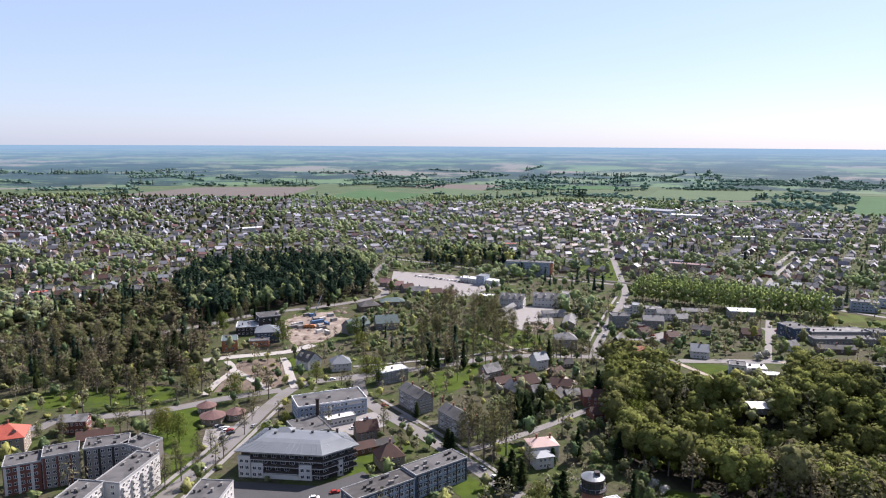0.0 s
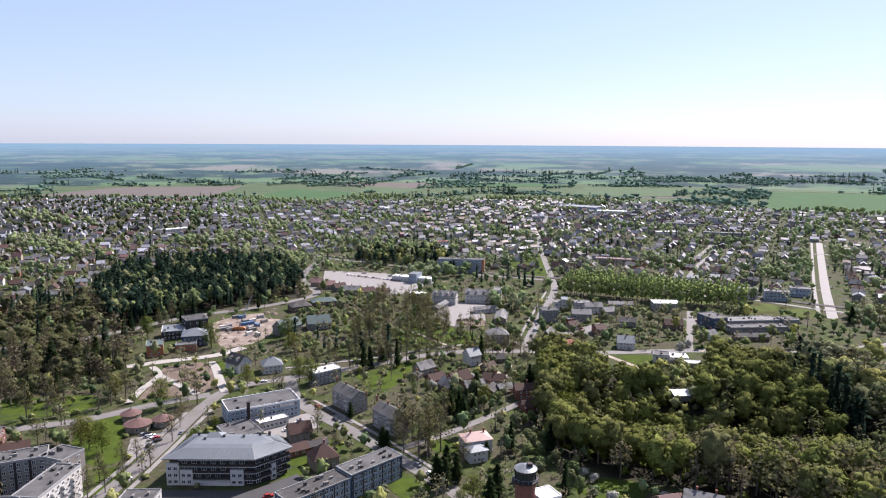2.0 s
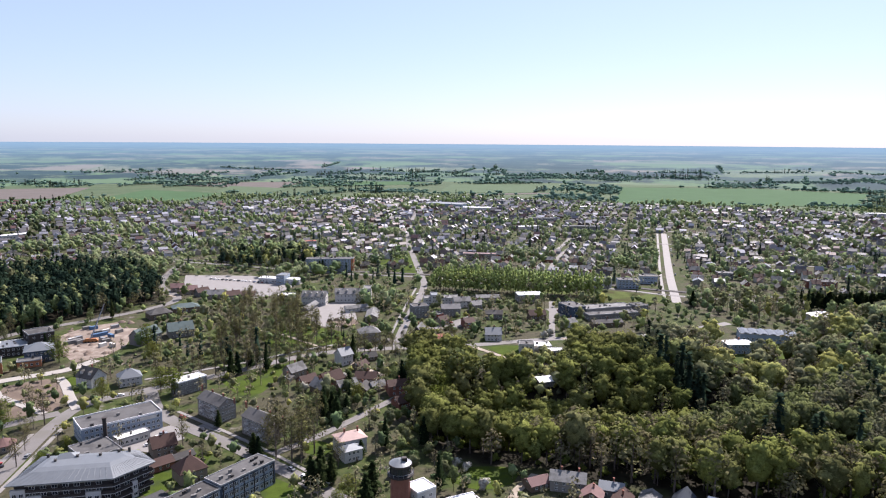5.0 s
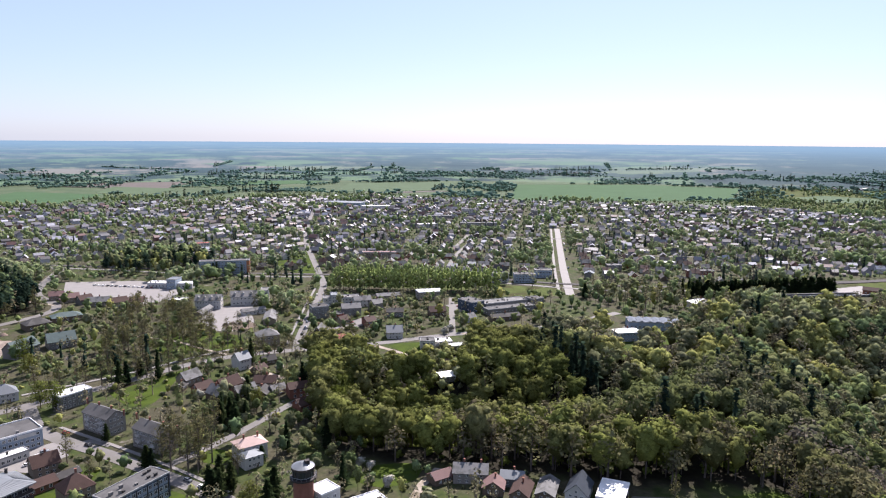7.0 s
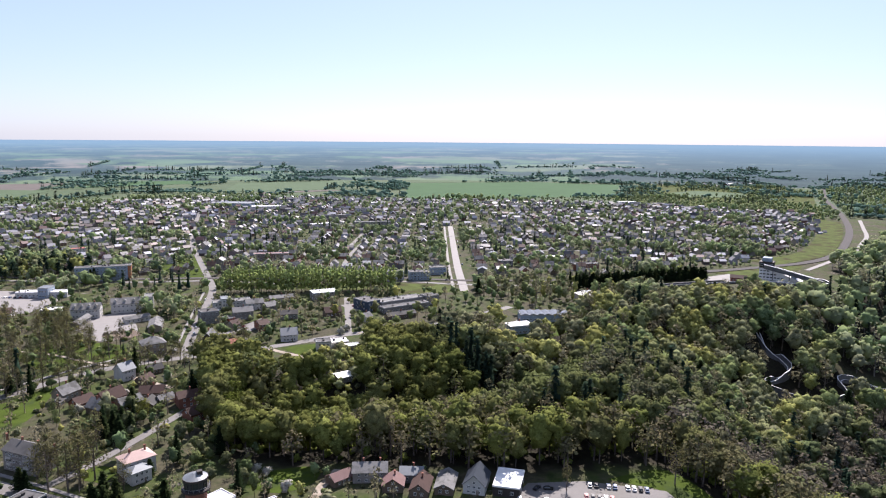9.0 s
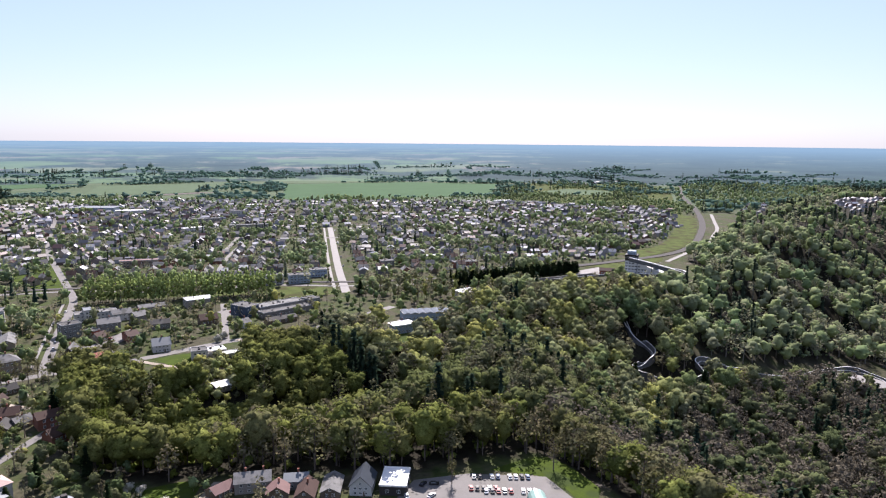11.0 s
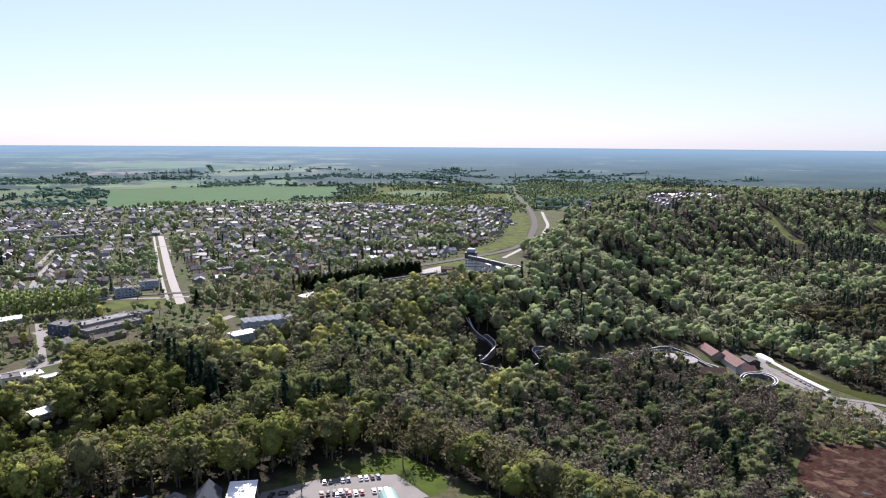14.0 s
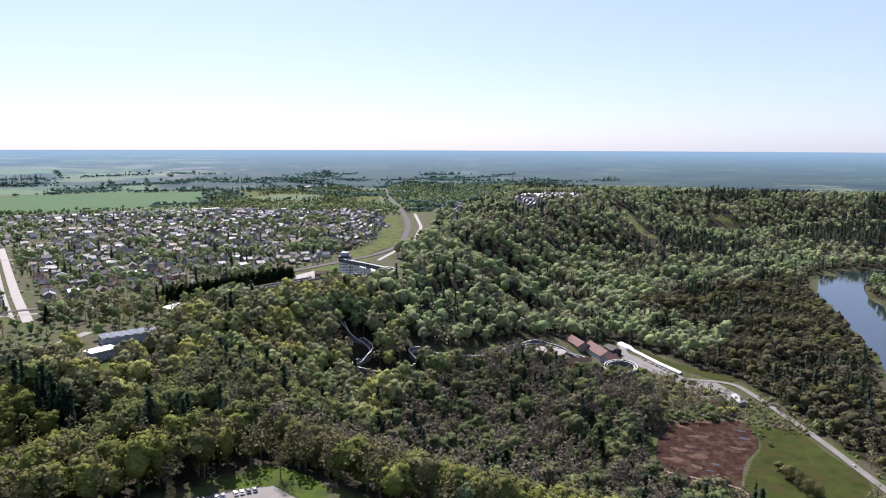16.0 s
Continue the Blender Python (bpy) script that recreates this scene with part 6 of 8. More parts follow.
house(169, 221.5, -47, 9.4, 13.5, 4.3, "gable", 4.4, WHITE_WALL, material("black_metal_roof", (0.053, 0.062, 0.075), 0.5, metal=0.3, vary=0.12), "white house with black standing-seam roof", storeys=2, count=3, along="y", chimneys=0)
flat_block(180.5, 213.5, -47, 11.6, 17, 4.4, 1, 2, DARK_CLAD, ROOF_WHITE, "dark house with bright white flat roof", boxes=0, seed=55, coping=ROOF_WHITE)
hangar = thing("arched_shelter", "arched pale green shelter beside the car park", "shelter", 214, 160, 0, -40)
av, af = [], []
for k in range(9):
    w = math.pi * k / 8
    av += [(-4 * math.cos(w), -7, 4 * math.sin(w)), (-4 * math.cos(w), 7, 4 * math.sin(w))]
    if k:
        af.append((2 * k - 2, 2 * k - 1, 2 * k + 1, 2 * k))
af += [tuple(range(0, 18, 2)), tuple(range(17, 0, -2))]
part("vault", mesh_of("vault", av, af, material("pale_green_sheet", (0.216, 0.325, 0.289), 0.5, vary=0.1)), hangar)
# towards the valley rim
house(342, 401, -14, 19, 11, 7, "hip", 1.9, PALE_BLUE_WALL, ROOF_WHITE, "pale blue two-storey house with bright white hip roof", storeys=2, count=6, chimneys=1)
BLUE_ROOF = material("blue_grey_roof_sheet", (0.105, 0.122, 0.148), 0.75, vary=0.25, size=4, fine=0.5, spec=0.1)
sports = flat_block(384, 420, -30, 40, 16, 6, 1, 12, PALE_BLUE_WALL, BLUE_ROOF, "long grey sports hall with blue-grey ridged roof", boxes=0, seed=57, name="sports_hall", category="sports hall")
for k in range(6):
    part("roof_ridge", mesh_of("roof_ridge", *gable_roof(6.2, 15.2, 6.3, 0.8, 0.05, 0.14, "y"), BLUE_ROOF), sports, m=pose(-16.3 + 6.5 * k, 0, 0))
flat_block(412, 418, -30, 22, 12, 4, 1, 6, GREY_WALL, BLUE_ROOF, "low grey wing of the sports hall", boxes=4, seed=58, name="sports_hall", category="sports hall")
patch("paved_yard", [(340, 412), (366, 432), (372, 424), (350, 402)], PALE_ROAD, "pale yard beside the sports hall", 0.09)
house(467, 452, -15, 19, 12, 6.5, "hip", 3, WHITE_WALL, ROOF_WHITE, "white cottage with pale roof", count=4)

# cars
PAINTS = [material("car_white", (0.663, 0.663, 0.654), 0.3, spec=0.5, vary=0.03), material("car_black", (0.018, 0.018, 0.019), 0.25, spec=0.5, vary=0.03), material("car_silver", (0.353, 0.362, 0.371), 0.3, metal=0.6, vary=0.03), material("car_red", (0.265, 0.027, 0.022), 0.3, spec=0.5, vary=0.03), material("car_blue", (0.045, 0.080, 0.177), 0.3, spec=0.5, vary=0.03)]
PAINT_WORDS = ["white car parked on asphalt", "black car parked on asphalt", "silver car parked on asphalt", "dark red car parked on asphalt", "dark blue car parked on asphalt"]
rnd = random.Random(9)


def park(x, y, turn, van=False):
    k = rnd.choice((0, 0, 1, 1, 2, 2, 3, 4))
    car(x, y, turn, PAINTS[k], PAINT_WORDS[k] if not van else "white van parked at the kerb", van=van)


u, w_ = Vector((0.72, -0.69)), Vector((0.69, 0.72))
for row, (ox, oy, n, miss) in enumerate(((211.5, 195.5, 10, (2, 5)), (203, 189, 5, ()), (206, 183, 9, (5,)), (199, 176, 8, (1, 2)), (203, 171.5, 6, ()))):
    for k in range(n):
        if k not in miss:
            p = Vector((ox, oy)) + u * 2.7 * k
            park(p.x, p.y, math.degrees(math.atan2(w_.y, w_.x)) + rnd.uniform(-4, 4))
for x, y, t_ in ((190, 206, 20), (194, 203, -40), (186, 196, 10), (178, 203, 60)):
    park(x, y, t_)
for k in range(7):
    park(-119 + 1.6 * k, 349 - 1.4 * k + (k % 2) * 2, 40)
for x, y, t_ in ((-112, 335, 80), (-43, 356, 20), (-45, 352, 20), (-46.5, 348, 20), (-41, 360, 20), (24, 294, -55), (19, 303, -55), (8, 318, -55), (-22, 360, -55), (-33, 380, -55), (-60, 272, 10), (-54, 275, 10), (-46, 280, 20), (132, 545, 70), (127, 530, 70), (146, 590, 70),
                  (165, 640, 70), (120, 512, 70), (150, 474, 0), (138, 475, 0), (200, 465, 0), (272, 462, 0), (348, 420, 30), (354, 424, 30), (-100, 350, 80), (-110, 300, 80), (-70, 424, 20), (160, 528, 20), (165, 530, 20)):
    park(x, y, t_)
for k in range(14):
    park(270 + 4.2 * k, 545 - 0.6 * k, 85)
for k in range(16):
    park(-30 + 4 * k, 770 - 2.6 * k, 60)
for k in range(9):
    t_ = rnd.random()
    park(395 + t_ * 260 + 4, 550 + t_ * 400, 57)
car(33, 287, -55, PAINTS[0], "white van parked at the kerb", van=True)

open_view(384, 420, 44, 20)
patch('lawn', [(324, 388), (350, 402), (392, 404), (404, 396), (372, 380), (340, 376)], LAWN, 'lawn before the sports hall', 0.06, wavy=1)
open_view(342, 401, 44, 13)
patch('lawn', [(314, 390), (340, 396), (334, 374), (318, 360), (304, 368)], LAWN, 'lawn before the blue house', 0.06, wavy=1)
for x, y, depth_, r_ in ((186, 448, 66, 14), (197, 440, 60, 9), (208, 440, 58, 9), (214, 431, 44, 8), (182, 380, 20, 9), (168, 446, 40, 8), (240, 444, 26, 8)):
    open_view(x, y, depth_, r_)
for p in curve_points([(120, 474), (164, 467), (228, 466), (290, 456), (330, 458), (360, 464)], 9.0):
    open_view(p.x, p.y, 30, 6)
# heaps and pallets on the building site
HEAP = material("dug_earth", (0.144, 0.112, 0.090), 0.95, vary=0.3, size=2, fine=0.3)
rnd = random.Random(9)
for k in range(26):
    r_ = rnd.uniform(1.2, 3.2)
    a_, b_, n_ = [], [], 9
    hx, hy = rnd.uniform(-130, -86), rnd.uniform(512, 606)
    heap = thing("soil_heap", "small heap of dug earth on the building site", "heap", hx, hy, 0.12, rnd.uniform(0, 360), "earth heaps")
    ring = [[(q_ * rnd.uniform(0.85, 1.15) * math.cos(6.283 * i / n_), q_ * rnd.uniform(0.85, 1.15) * math.sin(6.283 * i / n_), z_) for i in range(n_)] for q_, z_ in ((r_, 0), (r_ * 0.62, r_ * 0.32), (r_ * 0.22, r_ * 0.5))]
    part("mound", mesh_of("mound", ring[0] + ring[1] + ring[2] + [(0, 0, r_ * 0.54)], [(j * n_ + i, j * n_ + (i + 1) % n_, (j + 1) * n_ + (i + 1) % n_, (j + 1) * n_ + i) for j in range(2) for i in range(n_)] + [(2 * n_ + i, 2 * n_ + (i + 1) % n_, 3 * n_) for i in range(n_)], HEAP, smooth=True), heap)
# ---------------------------------------------------------------- single trees
TREE_FORMS = {}
LEAF_BRIGHT = foliage("yellow_green_leaves", [(0.116, 0.137, 0.027), (0.094, 0.122, 0.027), (0.139, 0.143, 0.035)], through_light=0.45)
LEAF_DULL = foliage("brownish_young_leaves", [(0.115, 0.108, 0.052), (0.128, 0.122, 0.053), (0.101, 0.096, 0.050)], through_light=0.45)
BLOSSOM = foliage("white_blossom", [(0.386, 0.365, 0.323), (0.316, 0.309, 0.253)], through_light=0.35)
TREE_WORDS = {"oval": "airy broadleaf tree in young olive leaf", "broad": "broadleaved tree in fresh spring leaf", "sparse": "tall tree still half bare, with brownish young leaves", "round": "low round garden tree in leaf", "tall": "tall slender tree in young leaf",
              "spruce": "dark pointed evergreen spruce tree", "pine": "dark pine with a high crown", "bush": "low leafy green garden bush"}


def tree(kind, x, y, size=1.0, leaf=None, turn=0.0, variant=0, label="", group="", z=None, detail=0.8, wide=1.0):
    leaf = leaf or (NEEDLE if kind in CONIFERS else LEAF_DULL if kind == "sparse" else LEAF)
    key = (kind, variant, leaf.name, detail)
    m = pose(x, y, ground_z(x, y) if z is None else z, 0, 0, turn) @ Matrix.Diagonal((size * wide, size * wide, size, 1))
    if key in TREE_FORMS:
        ob = copy_thing(TREE_FORMS[key], m)
        ob.name = {"bush": "bush", "spruce": "spruce", "pine": "pine"}.get(kind, "tree")
    else:
        ob = new({"bush": "bush", "spruce": "spruce", "pine": "pine"}.get(kind, "tree"))
        (wv, wf), (lv, lq, lt), ln = tree_parts(kind, 40 + 13 * variant + len(kind), detail)
        part("trunk", mesh_of("trunk", wv, wf, TWIGS if kind == "sparse" else BARK), ob)
        crown = mesh_of("crown", lv, [tuple(map(int, q)) for q in lq] + ([] if lt is None else [tuple(map(int, q)) for q in lt]), leaf, smooth=True)
        crown.attributes.new("swell", "FLOAT_VECTOR", "POINT").data.foreach_set("vector", ln.astype(np.float32).ravel())
        part("crown", crown, ob)
        TREE_FORMS[key] = ob
        ob.matrix_basis = m
    tagged(ob, label or TREE_WORDS[kind], "bush" if kind == "bush" else "tree", group)
    return ob


def grove(poly, spacing, seed, mix, limit, size=(0.7, 1.1), group="", thin=None):
    rng = np.random.default_rng(seed)
    kinds = [k for k, _ in mix]
    p = np.array([s for _, s in mix])
    for x, y in spots_in(poly, spacing, seed, limit, thin=thin):
        k = kinds[rng.choice(len(kinds), p=p / p.sum())]
        tree(k, float(x), float(y), rng.uniform(*size), None, rng.uniform(0, 360), int(rng.integers(3)), group=group, wide=rng.uniform(0.85, 1.15))
        take_disc(x, y, 3)


# ---------------------------------------------------------------- valley: roads, marsh, river meadow
FLAT = FLOOR_Z + 0.1
strip("road", [(795, 106), (753, 90), (715, 56), (697, 26), (699, -13), (668, -37), (586, -80), (512, -113), (430, -150), (330, -200)], 6, PALE_ROAD, "pale road along the valley floor", 0.4)
patch("paved_apron", [(768, 100), (740, 64), (712, 40), (690, 20), (684, 34), (706, 62), (742, 96)], PALE_ROAD, "pale asphalt apron at the track's end", FLAT + 0.25)
patch("car_park", [(690, 34), (700, 0), (662, -26), (640, -4), (650, 12)], PALE_ROAD, "pale valley car park between trees", FLAT + 0.15, False)
patch("marsh", [(574, 32), (600, -24), (560, -36), (520, -26), (464, -20), (450, 4), (456, 22), (520, 36)], MARSH, "reddish brown marsh with dry grass", FLAT + 0.05, wavy=1)
patch("meadow", [(594, -30), (600, -62), (560, -84), (522, -104), (480, -90), (464, -30), (520, -30), (556, -38)], RIVER_MEADOW, "rough green river meadow", FLAT + 0.07, wavy=1)
patch("meadow", [(700, 60), (730, 60), (770, 96), (740, 110), (720, 108)], LAWN, "lawn beside the track's last bend", FLAT + 0.05)
patch("meadow", [(724, 30), (700, -10), (716, -24), (745, 40), (790, 90), (780, 100)], RIVER_MEADOW, "grass bank beside the track's end", FLAT + 0.04)
strip("path", [(490, 34), (482, 23), (481, 10), (480, -10), (477, -22), (464, -32)], 1.6, SAND, "pale sandy footpath", 0.35, category="path")
STRAW = material("flattened_dry_straw", (0.078, 0.050, 0.036), 0.95, vary=0.5, size=2, fine=0.5, dirt=(0.060, 0.034, 0.026))
for px, py, a_, b_, t_ in ((556, 8, 3.2, 8, 12), (518, 6, 4, 9, 30), (525, 20, 3, 7, -15), (534, 12, 2, 6, 20), (590, 6, 3.5, 13, 8), (572, 22, 3, 8, -25), (506, 22, 4, 7, 10), (545, -22, 2, 6, 0), (500, 6, 2.5, 6, -30)):
    ring = [(px + math.cos(w) * a_ * (1 + 0.35 * math.sin(3 * w + px)) * math.cos(radians(t_)) - math.sin(w) * b_ * (1 + 0.3 * math.cos(2 * w + py)) * math.sin(radians(t_)), py + math.cos(w) * a_ * math.sin(radians(t_)) + math.sin(w) * b_ * (1 + 0.3 * math.cos(2 * w + py)) * math.cos(radians(t_))) for w in np.linspace(0, 2 * math.pi, 14, endpoint=False)]
    patch("straw_bed", ring, STRAW, "bed of pale flattened straw on the marsh", FLAT + 0.09, False)
PUDDLE = material("dark_marsh_water", (0.020, 0.020, 0.021), 0.4, vary=0.2, size=3, fine=0.5, spec=0.5)
for px, py, a_, b_ in ((509, -7, 1.6, 3.6), (497, -3, 1.2, 2.6), (566, -26, 2.2, 5), (581, -22, 1.6, 4)):
    ring = [(px + math.cos(w) * a_ * (1 + 0.3 * math.sin(3 * w + px)), py + math.sin(w) * b_ * (1 + 0.3 * math.cos(2 * w + py))) for w in np.linspace(0, 2 * math.pi, 14, endpoint=False)]
    patch("puddle", ring, PUDDLE, "shallow dark puddle in the marsh", FLAT + 0.12, False)

strip("meadow", [(1670, 240), (1590, 205), (1480, 146)], 20, MEADOW, "pale meadow in the wooded valley", 0.4, category="ground")
strip("meadow", [(1950, 40), (1935, -85), (2040, -215)], 60, MEADOW, "long pale meadow beyond the woods", 0.4, category="ground")
for line_, depth_ in (([(1670, 240), (1590, 205), (1480, 146)], 36), ([(1950, 40), (1935, -85), (2040, -215)], 90)):
    for p in curve_points(line_, 18.0):
        open_view(p.x, p.y, depth_, 14)

for p in curve_points([(699, -13), (668, -37), (586, -80), (512, -113)], 9.0):
    open_view(p.x, p.y, 26, 6)

# ---------------------------------------------------------------- the ice track
TRACK_WALL = material("track_concrete", (0.094, 0.094, 0.098), 0.85, vary=0.25, size=4, fine=0.5, dirt=(0.130, 0.126, 0.119))
TRACK_CAP = material("white_track_roof", (0.520, 0.522, 0.520), 0.55, vary=0.08, size=4, fine=0.5)
TRACK_FLOOR = material("pale_track_bed", (0.289, 0.289, 0.289), 0.8, vary=0.12)


def ice_track(line, name, label, wall=1.5, bank=2.6, root=None, up=0.6, foot=2.5, half=1.1, cap=0.7):
    """A concrete trough along a line of (x, y, z), with its outer wall raised in the bends and white roofs on the walls."""
    n = len(line)
    v, f, caps = [], [], ([], [])
    for i, p in enumerate(line):
        a, b = line[max(0, i - 3)], line[min(n - 1, i + 3)]
        d = (b - a)
        s = Vector((-d.y, d.x, 0)).normalized()
        d1, d2 = p - a, b - p
        bend = math.atan2(d1.x * d2.y - d1.y * d2.x, d1.x * d2.x + d1.y * d2.y) if 0 < i < n - 1 else 0
        k = min(1, abs(bend) / 0.5)
        hl, hr = wall + (bank * k if bend < 0 else 0), wall + (bank * k if bend > 0 else 0)
        prof = [(half + 0.3, -foot), (half + 0.3, hl), (half, hl), (half, 0.35), (0, 0), (-half, 0.35), (-half, hr), (-half - 0.3, hr), (-half - 0.3, -foot)]
        v += [tuple(p + s * o + Vector((0, 0, up + h))) for o, h in prof]
        for side, (sg, h) in enumerate(((1, hl), (-1, hr))):
            q = p + s * sg * (half + 0.15)
            caps[side].append((q + s * (cap / 2), q - s * (cap / 2), p.z + up + h + 0.01))
        if i:
            for c in range(8):
                f.append((9 * i - 9 + c, 9 * i - 8 + c, 9 * i + 1 + c, 9 * i + c))
        open_view(p.x, p.y, 24, 5.0)
    o = root or thing(name, label, "bobsleigh track", 0, 0)
    part("trough", mesh_of("trough", v, f, TRACK_WALL), o)
    for c in caps:
        cv, cf = [], []
        for i, (a, b, z) in enumerate(c):
            cv += [(a.x, a.y, z), (b.x, b.y, z), (b.x, b.y, z + 0.18), (a.x, a.y, z + 0.18)]
            if i:
                for e in range(4):
                    cf.append((4 * i - 4 + e, 4 * i - 4 + (e + 1) % 4, 4 * i + (e + 1) % 4, 4 * i + e))
        part("wall_roof", mesh_of("wall_roof", cv, cf, TRACK_CAP), o, "white sheet roof along the wall")
    return o


def on_ground(pts, step=4.0, lift=0.3):
    """A smooth line that follows the slope evenly."""
    line = curve_points(pts, step)
    z = np.array([ground_z(p.x, p.y) for p in line])
    k = np.array([np.mean(z[max(0, i - 4):i + 5]) for i in range(len(z))])
    return [Vector((p.x, p.y, max(a, b) + lift)) for p, a, b in zip(line, k, z)]


run = ice_track(on_ground([(540, 322), (529, 306), (533, 297), (530, 287), (520, 283), (507, 286), (499, 287), (497, 278), (511, 259), (527, 248), (541, 243), (548, 249), (550, 257), (558, 259), (568, 250), (579, 234), (589, 226), (614, 217), (642, 210),
                           (680, 202), (702, 193), (714, 181), (716, 161), (712, 145), (706, 128), (692, 110)]), "ice_track", "winding concrete ice track with white-roofed walls down the wooded slope", 1.6, 3.2)
ring_line = [Vector((697 + 20 * math.cos(w), 90 + 15 * math.sin(w), FLOOR_Z + 0.2 + 1.2 * k / 40)) for k in range(41) for w in (math.radians(100 + 9 * k),)]
ice_track(ring_line, "ice_track_ring", "full ring bend of the ice track above grass", 3.2, 0.6, up=0.8)
patch("ring_lawn", [(697 + 16 * math.cos(k * 0.4), 90 + 11 * math.sin(k * 0.4)) for k in range(16)], LAWN, "grass inside the ring bend", FLAT + 0.2)
# gravel yard in the great bend
yard_z = ground_z(692, 165)
patch("gravel_yard", [(690, 194), (704, 186), (706, 160), (694, 146), (672, 160), (672, 182)], CONCRETE, "pale gravel yard inside the great bend", yard_z + 4.5, wavy=1)
# the covered end stretch
tube_root = thing("covered_track", "long white vaulted roof over the track's last stretch", "bobsleigh track", 0, 0)
fin = curve_points([(792, 105), (764, 80), (736, 56), (711, 32)], 6.0)
tv, tf = [], []
for i, p in enumerate(fin):
    d = fin[min(i + 1, len(fin) - 1)] - fin[max(i - 1, 0)]
    s = Vector((-d.y, d.x, 0)).normalized()
    w0 = 4.6 if i < 4 else 2.3
    for k in range(7):
        w = math.pi * k / 6
        q = p + s * (w0 * math.cos(w))
        tv.append((q.x, q.y, FLOOR_Z + 0.6 + 0.8 * w0 * math.sin(w)))
    if i:
        tf += [(7 * i - 7 + c, 7 * i - 6 + c, 7 * i + 1 + c, 7 * i + c) for c in range(6)]
tf += [tuple(range(6, -1, -1)), tuple(range(len(tv) - 7, len(tv)))]
part("vault", mesh_of("vault", tv, tf, TRACK_CAP), tube_root)
part("sill", mesh_of("sill", *tube([(p.x, p.y, FLOOR_Z + 0.3) for p in fin], [1.4] * len(fin), 4), TRACK_WALL), tube_root)
# houses of the finish
FINISH_ROOF = material("red_brown_finish_roof", (0.098, 0.048, 0.042), 0.8, vary=0.25, size=3, fine=0.3)
for px, py, t_, w, d, h, rise, rm, wm, words in ((752, 146, 38, 32, 15, 5.5, 4.5, FINISH_ROOF, CREAM_WALL, "long finish house with red-brown roof"), (738, 120, 38, 40, 17, 7, 5, FINISH_ROOF, WHITE_WALL, "white finish house with red-brown roof"), (719, 104, -52, 13, 12, 6, 4, FINISH_ROOF, WHITE_WALL, "white gabled porch house with red-brown roof"),
                                               (689, 131, -60, 24, 13, 5, 4.5, ROOF_BROWN, BRICK, "brick machine house with brown roof"), (756, 108, 38, 18, 12, 6, 2.5, ROOF_DARK, DARK_CLAD, "dark glass-fronted judges' house beside the track"), (650, -22, 20, 20, 8, 3, 1.6, ROOF_METAL, GREY_WALL, "pale hut beside the valley road")):
    house(px, py, t_, w, d, h, "gable", rise, wm, rm, words, storeys=2 if h > 5 else 1, count=6, chimneys=0, name="finish_house", category="house")
for k in range(8):
    park(747 - 5 * k, 76 - 4.5 * k, 40)
park(545, -98, 25)
open_view(689, 131, 40, 12)
open_view(738, 120, 40, 20)

# ---------------------------------------------------------------- the start tower on the rim
start = thing("start_tower", "white concrete start tower with dark glass head and window bands", "tower", 704, 404, 0, -66)
side_ = [(-18, -1), (24, -1), (24, 4), (8, 9.5), (-4, 15), (-18, 15)]
part("body", mesh_of("body", [(x_, -7, z_) for x_, z_ in side_] + [(x_, 5, z_) for x_, z_ in side_], [tuple(range(6)), tuple(range(11, 5, -1))] + [((i + 1) % 6, i, 6 + i, 6 + (i + 1) % 6) for i in range(6)], ROOF_WHITE), start)
part("low_roof", mesh_of("low_roof", *tray(-18.2, -7.2, 15, -3.8, 5.2, 15.7, 0.4, 15.2), PARAPET), start)
part("head", mesh_of("head", *loft([(-18, -7.4, -5, 6, 15.8), (-18.5, -7.8, -4, 6, 22), (-17, -7, -5, 5, 22.4)]), DARK_CLAD), start, "dark blue glazed head of the tower")
part("head_roof", mesh_of("head_roof", *loft([(-16, -6, -7, 4, 22.5), (-16, -6, -7, 4, 26), (-15.5, -5.5, -7.5, 3.5, 26.4)]), PALE_BLUE_WALL), start)
for s in range(4):
    for i in range((10, 7, 5, 3)[s]):
        part("window", window_mesh(2.4, 1.5), start, m=pose(-16.2 + 3.5 * i, -7, 1.6 + 3.4 * s))
for i in range(5):
    part("window", window_mesh(2.2, 2.6), start, m=pose(-16 + 2.6 * i, -7.75, 17.6))
part("stair", mesh_of("stair", *loft([(13, -6, 18, 5, -1), (13, -6, 18, 5, 10)]), PALE_BLUE_WALL), start)
open_view(704, 404, 40, 18)
open_view(700, 374, 50, 10)
open_view(711, 356, 40, 8)
open_view(688, 398, 70, 11)
chute = curve_points([(688, 411, 17.5), (694, 397, 14.6), (701, 382, 11.2), (708, 367, 7.6), (712, 359, 5.6), (711, 354, 4.4), (706, 355, 3.4), (699, 367, 2.4), (692, 382, 1.8), (685, 397, 1.4), (680, 409, 1.1), (670, 419, 0.9)], 3.0)
ramp_ob = ice_track(chute, "start_ramp", "white-roofed start ramp that loops from the tower", 2.0, 1.0, foot=2.4, half=1.7, cap=1.7)
for i in range(3, len(chute) - 14, 5):
    p = chute[i]
    gz = ground_z(p.x, p.y)
    part("post", mesh_of("post", *tube([(p.x, p.y, gz - 1), (p.x, p.y, p.z - 0.3)], [0.4, 0.4], 6), TRACK_WALL), ramp_ob)
wall_w = thing("retaining_wall", "long dark concrete retaining wall below a grass bank", "wall", 0, 0)
a, b = Vector((560, 459)), Vector((652, 432))
d = (b - a).normalized()
nrm = Vector((-d.y, d.x))
